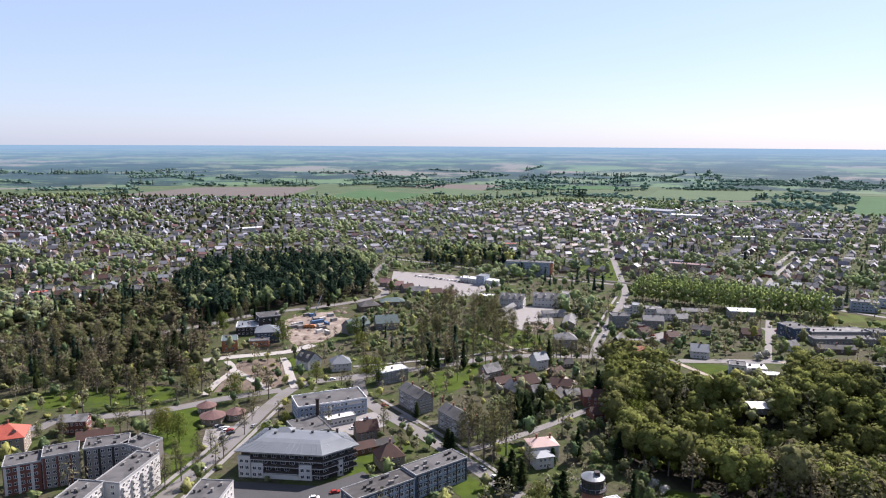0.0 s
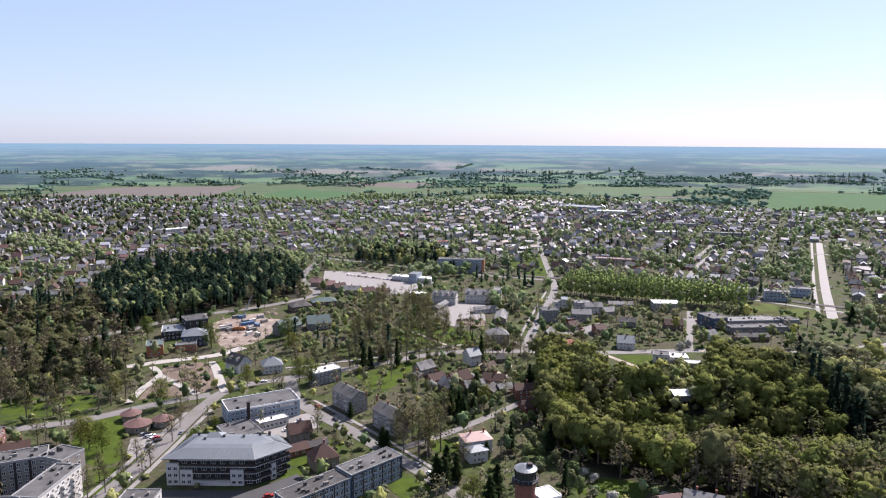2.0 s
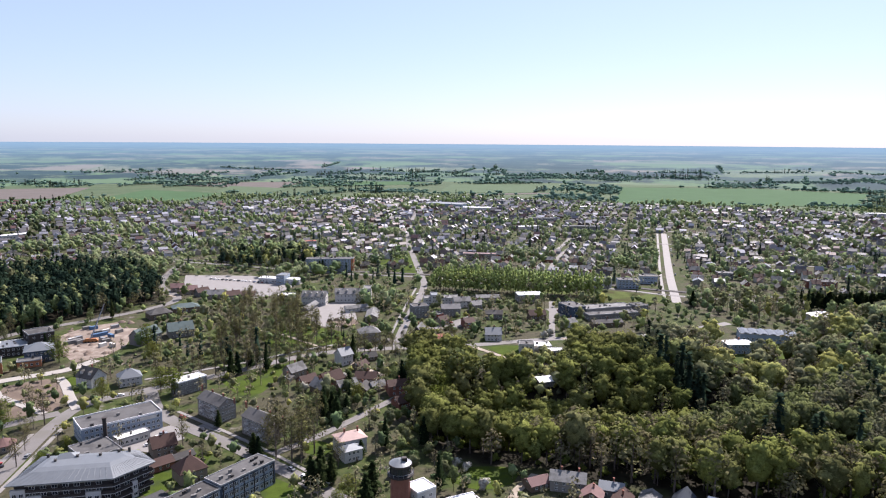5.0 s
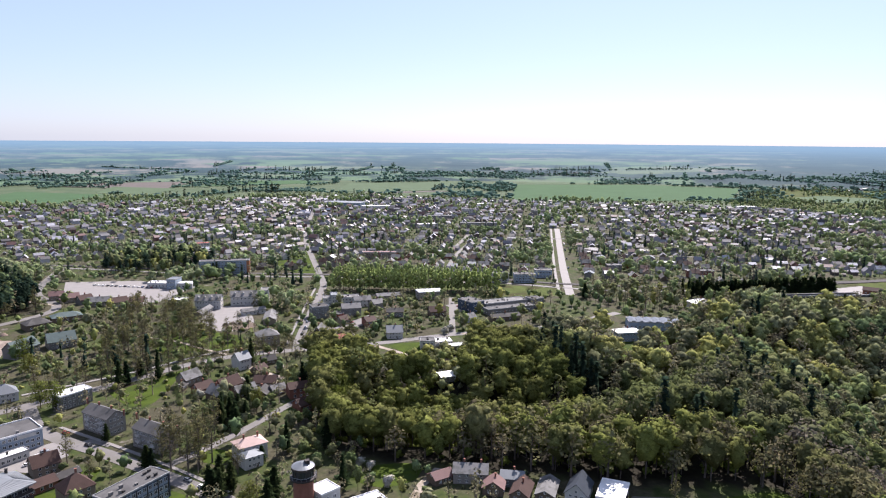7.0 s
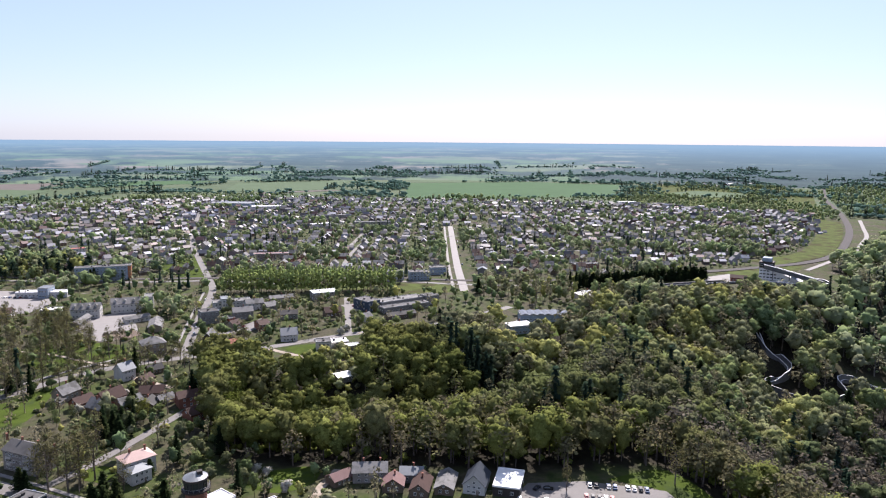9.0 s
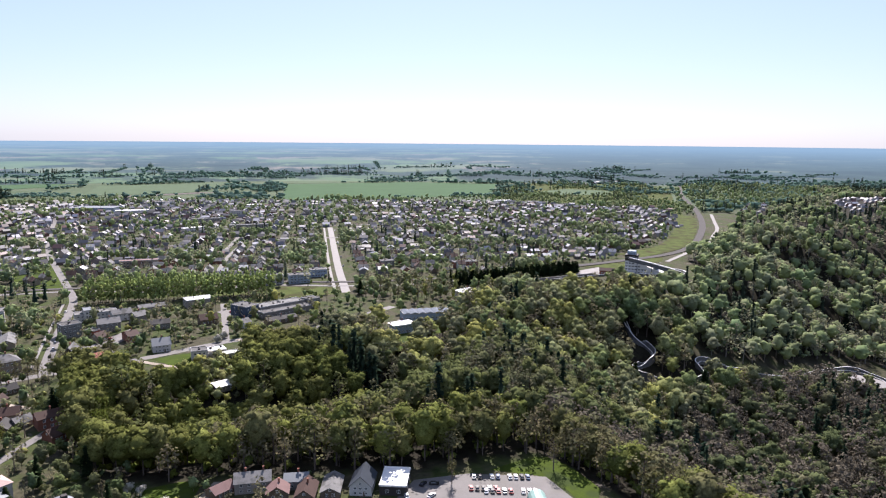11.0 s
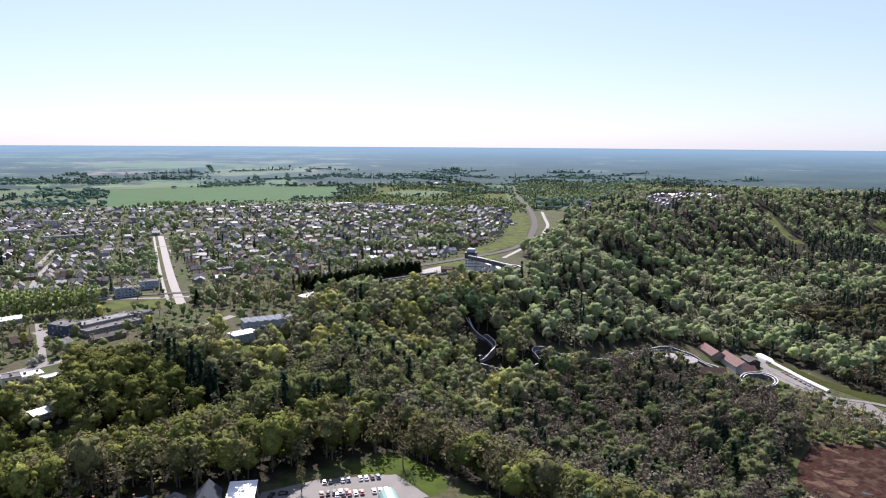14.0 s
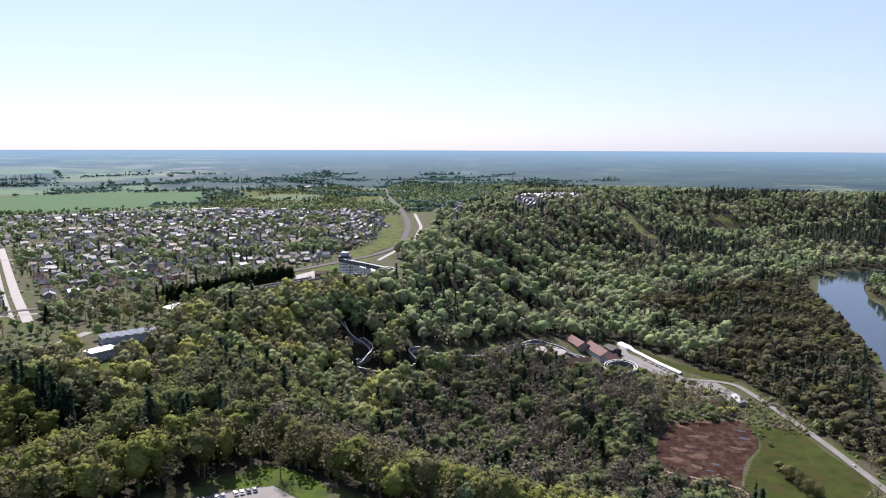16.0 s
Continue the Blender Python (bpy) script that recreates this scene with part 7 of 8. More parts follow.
part("wall", mesh_of("wall", *prism([tuple(a), tuple(b), tuple(b + nrm), tuple(a + nrm)], -4, 3.2), TRACK_WALL), wall_w)
part("coping", mesh_of("coping", *prism([tuple(a - nrm * 0.3), tuple(b - nrm * 0.3), tuple(b + nrm * 1.3), tuple(a + nrm * 1.3)], 3.21, 3.5), TRACK_WALL), wall_w)
patch("grass_bank", [(700, 440), (760, 424), (800, 432), (860, 462), (822, 450), (740, 464), (690, 474)], MEADOW, "green bank behind the start tower", 0.08)
patch("grass_bank", [(560, 462), (652, 435), (664, 440), (640, 458), (566, 476)], LAWN, "mown bank above the wall", 0.1)
patch("paved_apron", [(655, 432), (690, 422), (694, 436), (700, 460), (660, 462), (640, 448)], CONCRETE, "pale apron beside the start tower", 0.15)
lower = ice_track([Vector((p.x, p.y, 0.4)) for p in curve_points([(664, 424), (640, 431), (612, 441), (590, 449), (570, 455)], 4)], 'ice_track_start', 'low start lane of the ice track below the tower', 0.9, 0.0, foot=0.6, cap=0.2)
open_view(600, 446, 30, 10)
open_view(640, 434, 30, 10)
house(670, 428, -60, 16, 9, 5, "gable", 2.5, BRICK, ROOF_BROWN, "long brick shed beside the start tower", count=4, chimneys=0, name="shed", category="shed")
for k in range(84):                          # dark clipped conifers along the road
    u_ = k / 83
    tree("spruce", 492 + 160 * u_ + 3 * math.sin(k * 2.1), 497 - 40 * u_ + 3 * math.cos(k * 1.7), 0.78 + 0.08 * math.sin(k * 3.3), None, 40 * k, k % 3, "dark conifer in a close row", "conifer row", wide=1.7, detail=0.4)
    open_view(492 + 160 * u_, 497 - 40 * u_, 30, 5)
rng = np.random.default_rng(3)
rows_ = [(186 + 145 * u_ + 3.6 * r_ + rng.uniform(-1, 1), 652 - 72 * u_ + 6.5 * r_ + rng.uniform(-1, 1)) for r_ in range(3) for u_ in np.linspace(0, 1, 46)]
POPLARS = np.array(rows_)
take_poly([(178, 650), (325, 572), (352, 622), (205, 705)])
# ---------------------------------------------------------------- larger buildings across the town
for k, (px, py, t_, w, d, h, st, n_, wm, rm, words) in enumerate((
        (530, 1001, -21, 60, 12, 14, 5, 16, BEIGE_PANEL, ROOF_FELT, "five-storey grey concrete panel block"), (534, 1164, -21, 47, 12, 9, 3, 12, BEIGE_PANEL, ROOF_FELT, "three-storey grey panel block"),
        (456, 1489, -39, 80, 45, 9, 1, 12, PALE_BLUE_WALL, ROOF_METAL, "wide pale blue metal warehouse"), (490, 1393, -20, 59, 20, 8, 1, 10, WHITE_WALL, ROOF_WHITE, "long low warehouse with white roof"), (613, 1540, -20, 40, 20, 8, 1, 8, WHITE_WALL, ROOF_FELT, "long grey warehouse with flat roof"),
        (292, 817, -22, 42, 12, 8, 2, 12, CREAM_WALL, ROOF_PINK, "long cream town house with faded red roof"), (360, 632, -23, 22, 12, 9, 3, 6, WHITE_WALL, ROOF_FELT, "white three-storey house with flat roof"), (384, 618, -23, 22, 12, 9, 3, 6, PALE_BLUE_WALL, ROOF_FELT, "pale blue three-storey house with flat roof"),
        (418, 634, -23, 18, 12, 8, 2, 5, PALE_BLUE_WALL, ROOF_FELT, "pale two-storey house with flat roof"), (514, 633, -22, 16, 12, 7, 2, 4, GREY_WALL, ROOF_FELT, "grey two-storey house with flat roof"), (587, 634, -22, 31, 10, 5, 1, 8, WHITE_WALL, ROOF_WHITE, "long low house with white roof"),
        (581, 568, -23, 30, 12, 7, 2, 8, BRICK, ROOF_DARK, "brick house with dark flat roof"), (1252, 1104, -20, 45, 12, 7, 2, 8, WHITE_WALL, ROOF_WHITE, "long white house at the town's edge"), (1096, 1084, -21, 90, 14, 7, 2, 14, BLUE_WALL, ROOF_FELT, "long dark blue hall at the town's edge"),
        (-321, 1161, 38, 40, 14, 6, 1, 8, WHITE_WALL, ROOF_WHITE, "white hall with bright roof"), (-653, 1085, -7, 86, 14, 7, 2, 14, BRICK, ROOF_FELT, "long brick hall with flat roof"), (94, 970, 2, 20, 10, 9, 3, 5, WHITE_WALL, ROOF_RED, "white house with red flat roof"),
        (-249, 830, 40, 31, 12, 6, 2, 7, CREAM_WALL, ROOF_PINK, "cream house with orange-red roof"), (-389, 656, 55, 15, 10, 5, 1, 4, WHITE_WALL, ROOF_RED, "white house with red roof"), (-363, 562, 50, 12, 12, 7, 2, 3, WHITE_WALL, ROOF_METAL, "white house with pale roof"),
        (472, 1079, 2, 36, 12, 6, 2, 8, WHITE_WALL, ROOF_WHITE, "long white house with bright roof"), (736, 1379, 3, 30, 14, 6, 1, 6, WHITE_WALL, ROOF_WHITE, "long white house with bright roof"), (640, 1250, -21, 30, 12, 9, 3, 6, WHITE_WALL, ROOF_FELT, "white three-storey apartment house with flat roof"), (760, 1180, -21, 28, 12, 9, 3, 6, BEIGE_PANEL, ROOF_FELT, "grey three-storey apartment house with flat roof"))):
    flat_block(px, py, t_, w, d, h, st, n_, wm, rm, words, seed=100 + k, boxes=2, sides=("front",), ww=2.0, coping=PARAPET if rm is not ROOF_WHITE else ROOF_WHITE)

# ---------------------------------------------------------------- garden houses, lot by lot
FORMS = []
KINDS = [(10, 9, 4.2, 3.6, WHITE_WALL, ROOF_GREY, "white garden house with grey gable roof"), (9, 8, 5.2, 3.2, CREAM_WALL, ROOF_BROWN, "cream garden house with brown roof"), (11, 9, 3.6, 4.0, TIMBER, ROOF_DARK, "dark timber garden house with felt roof"), (10, 10, 5.6, 2.4, GREY_WALL, ROOF_METAL, "grey garden house with pale metal roof"),
         (12, 9, 4.0, 3.4, BRICK, ROOF_GREY, "brick garden house with grey roof"), (9, 9, 5.8, 3.0, WHITE_WALL, ROOF_BROWN, "white garden house with brown roof"), (11, 8, 3.4, 3.2, CREAM_WALL, ROOF_GREY, "low cream garden house with grey roof"), (8, 7, 3.0, 2.4, GREY_WALL, ROOF_FELT, "small grey garden house with flat-pitched roof")]


def lots(poly, turn, du, dv, seed, gap_u=5, gap_v=3):
    """Places of houses on a skewed grid, with gaps for streets."""
    a = np.array(poly, float)
    rng = np.random.default_rng(seed)
    c, s = math.cos(radians(turn)), math.sin(radians(turn))
    mid = a.mean(0)
    R = np.abs(a - mid).max() * 1.5
    out = []
    for i in range(int(-R / du), int(R / du)):
        for j in range(int(-R / dv), int(R / dv)):
            uu = i * du + (i // gap_u) * 9 + rng.uniform(-3, 3)
            vv = j * dv + (j // gap_v) * 12 + rng.uniform(-4, 4)
            if rng.random() < 0.2:
                continue
            out.append((mid[0] + uu * c - vv * s, mid[1] + uu * s + vv * c, turn + rng.choice((0, 0, 90)) + rng.normal() * 5))
    p = np.array(out)
    ok = inside(p[:, 0], p[:, 1], a) & ~is_taken(p[:, 0], p[:, 1])
    return p[ok]


RIGHT = [(205, 750), (270, 700), (400, 620), (470, 560), (640, 500), (800, 490), (1000, 530), (1180, 610), (1420, 760), (1300, 1080), (900, 1420), (560, 1720), (330, 1500), (260, 1150)]
LEFT = [(-60, 940), (90, 820), (190, 770), (235, 1000), (290, 1200), (500, 1720), (-100, 1700), (-500, 1800), (-1150, 1750), (-1300, 1000), (-800, 560), (-430, 520), (-330, 600), (-290, 700), (-300, 830), (-200, 900)]
FAR_SUBURB = [(1560, 440), (1760, 310), (1990, 370), (1960, 560), (1750, 545)]
SUBURB = [(1400, 515), (1560, 575), (1760, 640), (1600, 700), (1400, 610)]
VILLAGE = [(1960, 1420), (2090, 1330), (2190, 1390), (2060, 1490)]
plots = np.concatenate([lots(RIGHT, -33, 18, 20, 21, 6), lots(LEFT, 12, 19, 21, 22, 6), lots(SUBURB, 20, 34, 34, 23), lots(FAR_SUBURB, 35, 22, 24, 24), lots(VILLAGE, 10, 26, 28, 25)])
order = np.argsort(np.hypot(plots[:, 0], plots[:, 1]))
plots = plots[order]
rng = np.random.default_rng(77)
NEAR_LOTS = 240
for i, (x, y, t_) in enumerate(plots[:NEAR_LOTS]):
    k = int(rng.integers(len(KINDS)))
    w, d, h, rise, wm, rm, words = KINDS[k]
    full = i < 90
    made = [q for q in FORMS if q[0] == (k, full)]
    if made:
        ob = copy_thing(made[0][1], pose(x, y, ground_z(x, y), 0, 0, t_) @ Matrix.Diagonal((1, 1, rng.uniform(0.9, 1.12), 1)))
        ob.name = "house"
    else:
        ob = house(x, y, t_, w, d, h, "gable", rise, wm, rm, words, storeys=1 if h < 5 else 2, count=3, sides=("front",) if full else (), group="garden houses", keep=False)
        FORMS.append(((k, full), ob))
    take_disc(x, y, 6)

# the rest of the quarter, too many to count
tint_ramp = [(0.033, 0.031, 0.034), (0.110, 0.108, 0.115), (0.071, 0.045, 0.040), (0.223, 0.223, 0.247), (0.144, 0.144, 0.160), (0.066, 0.063, 0.066), (0.124, 0.121, 0.130), (0.045, 0.044, 0.045), (0.392, 0.392, 0.435), (0.130, 0.060, 0.051), (0.091, 0.085, 0.086), (0.176, 0.169, 0.183)]


def stepped(name, colours, rough):
    """A plain material whose colour goes by the house."""
    m = bpy.data.materials.new(name)
    m.use_nodes = True
    n, l = m.node_tree.nodes, m.node_tree.links
    at, ramp, grain, mul = n.new("ShaderNodeAttribute"), n.new("ShaderNodeValToRGB"), n.new("ShaderNodeTexNoise"), n.new("ShaderNodeMix")
    at.attribute_name = "tint"
    ramp.color_ramp.interpolation = "CONSTANT"
    e = ramp.color_ramp.elements
    while len(e) < len(colours):
        e.new(0.5)
    for i, c in enumerate(colours):
        e[i].position, e[i].color = i / len(colours), (*c, 1)
    grain.inputs["Scale"].default_value = 0.7
    mul.data_type, mul.blend_type = "RGBA", "MULTIPLY"
    mul.inputs["Factor"].default_value = 0.35
    l.new(at.outputs["Fac"], ramp.inputs[0])
    l.new(ramp.outputs[0], mul.inputs["A"])
    l.new(grain.outputs["Fac"], mul.inputs["B"])
    l.new(mul.outputs["Result"], n["Principled BSDF"].inputs["Base Color"])
    n["Principled BSDF"].inputs["Roughness"].default_value = rough
    return m


MANY_ROOFS = stepped("many_roofs", tint_ramp, 0.6)
MANY_WALLS = stepped("many_walls", [(0.476, 0.463, 0.480), (0.191, 0.159, 0.139), (0.381, 0.317, 0.250), (0.285, 0.278, 0.300), (0.107, 0.082, 0.072), (0.419, 0.406, 0.417), (0.164, 0.088, 0.072), (0.317, 0.317, 0.347)], 0.85)
V, F, M, T = [], [], [], []
for x, y, t_ in plots[NEAR_LOTS:]:
    c, s, gz = math.cos(radians(t_)), math.sin(radians(t_)), ground_z(x, y)
    for extra in range(2 if rng.random() < 0.5 else 1):
        w, d, h, rise = (rng.uniform(7.5, 12), rng.uniform(6.5, 9), rng.uniform(3, 6), rng.uniform(2, 4)) if not extra else (rng.uniform(4, 7), rng.uniform(3, 5), rng.uniform(2, 2.8), rng.uniform(0.8, 1.6))
        ox, oy = (0, 0) if not extra else (rng.uniform(-9, 9), rng.choice((-9.5, 9.5)))
        tint, tint2 = rng.random(), rng.random()
        for (pv, pf), mi, tn in ((walls_with_gables(w, d, h, rise), 1, tint2), (gable_roof(w, d, h, rise, 0.4, 0.2), 0, tint)):
            k = len(V)
            V += [(x + (px + ox) * c - (py + oy) * s, y + (px + ox) * s + (py + oy) * c, pz + gz) for px, py, pz in pv]
            F += [tuple(q + k for q in fc) for fc in pf]
            M += [mi] * len(pf)
            T += [tn] * len(pv)
    if x < 1390 or y > 1000:
        take_disc(x, y, 6)
    else:
        open_view(x, y, 100 if y < 570 else 40, 13)
tagged(part("garden_houses", mesh_of("garden_houses", V, F, [MANY_ROOFS, MANY_WALLS], M, T)), "many small garden houses and sheds with grey, brown and pale roofs", "houses", kind="stuff")

# ---------------------------------------------------------------- trees one by one
for x, y, s, k in ((-131, 520, 0.6, 0), (72, 455, 0.75, 1), (14, 447, 0.75, 2), (94, 402, 0.8, 0), (47, 352, 0.55, 1), (31, 290, 0.7, 2), (35, 286, 0.75, 0), (27, 284, 0.6, 1), (9, 465, 0.7, 0), (4, 458, 0.6, 1), (-8, 442, 0.75, 2), (-4, 446, 0.8, 0), (3, 325, 0.5, 1), (5, 321, 0.45, 2),
                   (-14, 362, 0.5, 0), (52, 308, 0.4, 1), (50, 268, 0.75, 2), (46, 262, 0.8, 0), (90, 780, 0.8, 0), (86, 776, 0.7, 1), (398, 530, 0.7, 1), (160, 330, 0.6, 2), (245, 420, 0.6, 0), (247, 424, 0.65, 1), (60, 396, 0.6, 1)):
    tree("spruce", x, y, s * 1.15, None, 50 * k, k, wide=1.6)
for x, y, s in ((41, 361, 0.5), (47, 356, 0.58), (53, 359, 0.52), (46, 368, 0.55), (50, 365, 0.6), (26, 285, 0.62), (30, 282, 0.7), (-226, 459, 0.8), (-200, 440, 0.85), (-193, 455, 0.95), (-187, 470, 0.8), (-206, 448, 0.9), (-212, 462, 0.85),
                (428, 297, 1.15), (474, 271, 1.25), (517, 234, 0.95), (374, 278, 1.1), (491, 141, 1.1), (462, 94, 1.1), (455, 66, 1.2), (400, 133, 1.0), (400, 117, 1.1), (560, 140, 0.9), (430, 110, 1.0), (418, 92, 1.1), (380, 120, 0.95), (810, 240, 1.1), (830, 225, 1.0), (655, 300, 0.9), (520, 160, 1.0)):
    tree("spruce", x, y, s * 1.2, None, x, int(x) % 3, wide=1.5)
for x, y, s, k in ((62, 376, 0.7, 0), (-132, 330, 0.8, 1), (-140, 335, 0.85, 2), (-121, 387, 0.85, 1), (-152, 405, 0.9, 0), (-119, 501, 0.95, 2), (-173, 531, 0.85, 1), (-59, 488, 0.9, 0), (-79, 418, 0.7, 1), (-146, 341, 0.95, 0), (-66, 520, 0.9, 2), (-84, 353, 0.5, 0), (-90, 330, 0.5, 1), (40, 268, 0.6, 2), (34, 262, 0.6, 0), (98, 376, 1.05, 1), (108, 372, 1.1, 2), (116, 382, 1.0, 0), (104, 362, 1.05, 1), (112, 352, 1.0, 2), (-48, 424, 0.8, 1), (-40, 418, 0.8, 2)):
    tree("oval", x, y, s * 1.25, LEAF_BRIGHT, 70 * k + x, k, wide=1.1)
    take_disc(x, y, 3)
for x, y in ((96, 280), (92, 284), (60, 415), (86, 430), (34, 404), (200, 436), (222, 470), (230, 476), (150, 480), (98, 262)):
    tree("bush", x, y, 1.2, BLOSSOM, x, 1, "blossoming white garden bush")
# bare street trees
for x, y, s in ((-112, 404, 0.7), (-146, 404, 0.75), (-150, 392, 0.8), (-102, 390, 0.7), (-106, 372, 0.5), (-103, 358, 0.5), (-102, 340, 0.5), (-112, 318, 0.55), (-114, 306, 0.55), (-104, 312, 0.5), (-116, 290, 0.55), (-122, 300, 0.55), (-108, 288, 0.5), (-120, 282, 0.55), (-176, 380, 0.8), (-188, 376, 0.8), (-200, 368, 0.8), (-166, 366, 0.7),
                (-30, 340, 0.6), (13, 316, 0.95), (20, 311, 0.9), (25, 314, 1.0), (31, 317, 0.95), (14, 331, 0.9), (18, 330, 0.7), (24, 322, 0.7), (16, 338, 0.75), (10, 332, 0.7), (26, 334, 0.75), (-20, 318, 0.5), (40, 300, 0.6), (244, 176, 0.75), (200, 198, 0.5), (140, 448, 1.0), (36, 350, 0.7), (30, 344, 0.65)):
    tree("sparse", x, y, s * 1.35, None, x * 7, int(abs(x)) % 3, "bare street tree with brownish buds")
grove([(-192, 434), (-178, 440), (-166, 458), (-176, 474), (-196, 462)], 6.5, 29, [("spruce", 0.9), ("oval", 0.1)], 22, (0.6, 0.8), "park trees")
grove([(-262, 440), (-250, 412), (-190, 418), (-196, 444)], 9, 30, [("spruce", 0.75), ("sparse", 0.25)], 26, (0.55, 0.85), "park trees")
grove([(-245, 545), (-200, 548), (-146, 604), (-95, 642), (-66, 688), (-62, 730), (-54, 700), (-84, 636), (-140, 588), (-196, 534)], 10, 28, [("sparse", 0.4), ("oval", 0.45), ("spruce", 0.15)], 46, (0.7, 1.05), "park trees")
grove([(-430, 430), (-250, 392), (-172, 392), (-158, 425), (-162, 458), (-172, 500), (-240, 503), (-330, 492), (-520, 455)], 13.5, 31, [("sparse", 0.55), ("oval", 0.37), ("spruce", 0.08)], 85, (0.8, 1.2), "park trees")
grove([(-20, 470), (50, 492), (78, 500), (66, 560), (60, 600), (10, 640), (-5, 600), (-15, 530)], 11, 32, [("sparse", 0.8), ("oval", 0.2)], 62, (0.85, 1.15), "park trees")
for k in range(26):                          # bare avenue along the street
    u_ = k / 25
    tree("sparse", -52 + 168 * u_ + math.sin(k * 2.7), 441 + 46 * u_ - 22 * u_ * u_ + math.cos(k * 1.9), 0.85 + 0.12 * math.sin(k * 4.1), None, 57 * k, k % 3, "bare avenue tree with brownish buds", "avenue trees")
grove([(10, 440), (60, 430), (100, 450), (104, 470), (60, 470), (30, 462)], 9, 33, [("round", 0.6), ("bush", 0.4)], 22, (0.5, 0.9))
grove([(6, 400), (30, 385), (80, 378), (94, 420), (60, 440), (20, 420)], 8, 34, [("round", 0.5), ("bush", 0.3), ("oval", 0.2)], 46, (0.5, 0.85))
grove([(20, 380), (30, 350), (56, 362), (80, 380), (60, 396)], 8, 35, [("round", 0.5), ("broad", 0.4), ("spruce", 0.1)], 24, (0.6, 0.9))
grove([(60, 340), (66, 285), (84, 262), (92, 262), (84, 300), (90, 360)], 8, 36, [("broad", 0.5), ("round", 0.4), ("spruce", 0.1)], 34, (0.6, 1.0))
grove([(-50, 335), (-40, 296), (-14, 322), (-8, 345), (-26, 352)], 9, 37, [("round", 0.6), ("bush", 0.4)], 16, (0.4, 0.8))
grove([(-215, 330), (-235, 300), (-190, 300), (-160, 318), (-150, 340), (-180, 360)], 10, 38, [("round", 0.3), ("oval", 0.4), ("sparse", 0.3)], 18, (0.5, 0.9))
grove([(24, 300), (40, 260), (30, 240), (52, 235), (46, 290)], 8, 39, [("round", 0.6), ("bush", 0.3), ("spruce", 0.1)], 14, (0.5, 0.8))
grove([(86, 258), (100, 246), (150, 225), (165, 236), (130, 262), (100, 262)], 9, 40, [("round", 0.5), ("bush", 0.5)], 14, (0.5, 0.8))
grove([(-52, 250), (-20, 256), (20, 280), (6, 262), (-30, 240)], 9, 41, [("bush", 0.6), ("round", 0.4)], 8, (0.5, 0.8))

# ---------------------------------------------------------------- woods
WOOD_MATS = [BARK, LEAF_WOOD, NEEDLE_WOOD]
RIVER_MATS = [TWIGS_HAZED, foliage("olive_brown_river_leaves", RIVER_GREENS, by_object=False, mottled=0.5), NEEDLE_HAZED]
HAZED_MATS = [TWIGS_HAZED, LEAF_HAZED, NEEDLE_HAZED]
LEAF_ROWS = foliage("plantation_leaves", [(0.318, 0.380, 0.130), (0.276, 0.342, 0.116), (0.363, 0.393, 0.144)], by_object=False, through_light=0.4)
wood_of("plantation", "rows of slender trees in young yellow-green leaf", POPLARS, [("tall", 1.0)], [BARK, LEAF_ROWS, NEEDLE_WOOD], 0.3, 19, (1.0, 1.2), spread=0.95)
near = spots_in(NEAR_WOOD, 8.3, 11)
west = (near[:, 0] < 250) & (near[:, 1] > 290)
rim = ~west & (np.hypot(near[:, 0], near[:, 1]) < 345)
east = ~west & ~rim & (near[:, 1] < 215)
mid = ~west & ~rim & ~east
NEAR_MATS = [TWIGS, LEAF_WOOD, NEEDLE_WOOD]
wood_of("woodland", "dense spring wood in bright yellow-green leaf", near[west], [("broad", 0.85), ("sparse", 0.15)], [TWIGS, foliage("bright_spring_leaves", [(0.100, 0.125, 0.043), (0.134, 0.156, 0.045), (0.160, 0.174, 0.051), (0.134, 0.133, 0.058), (0.107, 0.129, 0.051)], by_object=False, through_light=0.48), NEEDLE_WOOD], 0.22, 3, (0.85, 1.42), tint=(0.2, 0.75), stands=26, spread=1.2)
# edge trees get brighter greens: sunlight through the leaves, painted into their colour
wood_of("woodland", "edge of the wood with tall half-leaved trees", near[rim], [("broad", 0.5), ("sparse", 0.5)], [TWIGS, foliage("backlit_edge_leaves", [(0.126, 0.158, 0.051), (0.163, 0.192, 0.057), (0.185, 0.204, 0.058), (0.148, 0.149, 0.069), (0.158, 0.139, 0.086)], by_object=False, through_light=0.5), NEEDLE_WOOD], 0.24, 13, (0.85, 1.42), tint=(0.3, 0.8), spread=1.2)
edge = near[rim | west]
wood_of("undergrowth", "bright young undergrowth below the edge of the wood", edge + 3.2, [("bush", 0.6), ("round", 0.4)], [TWIGS, foliage("young_undergrowth_leaves", [(0.130, 0.168, 0.043), (0.171, 0.199, 0.043), (0.110, 0.136, 0.043)], by_object=False, through_light=0.48), NEEDLE_WOOD], 0.1, 56, (0.5, 1.1), 2)
deep = np.hypot(near[:, 0], near[:, 1]) < 470 + 60 * (mottle(near[:, 0], near[:, 1], 30) - 0.5)
OLIVE_MATS = [TWIGS, foliage("olive_half_open_leaves", [(0.083, 0.106, 0.048), (0.108, 0.129, 0.052), (0.134, 0.155, 0.056), (0.113, 0.121, 0.066), (0.150, 0.165, 0.062), (0.123, 0.127, 0.074), (0.129, 0.125, 0.080)], by_object=False), NEEDLE_WOOD]
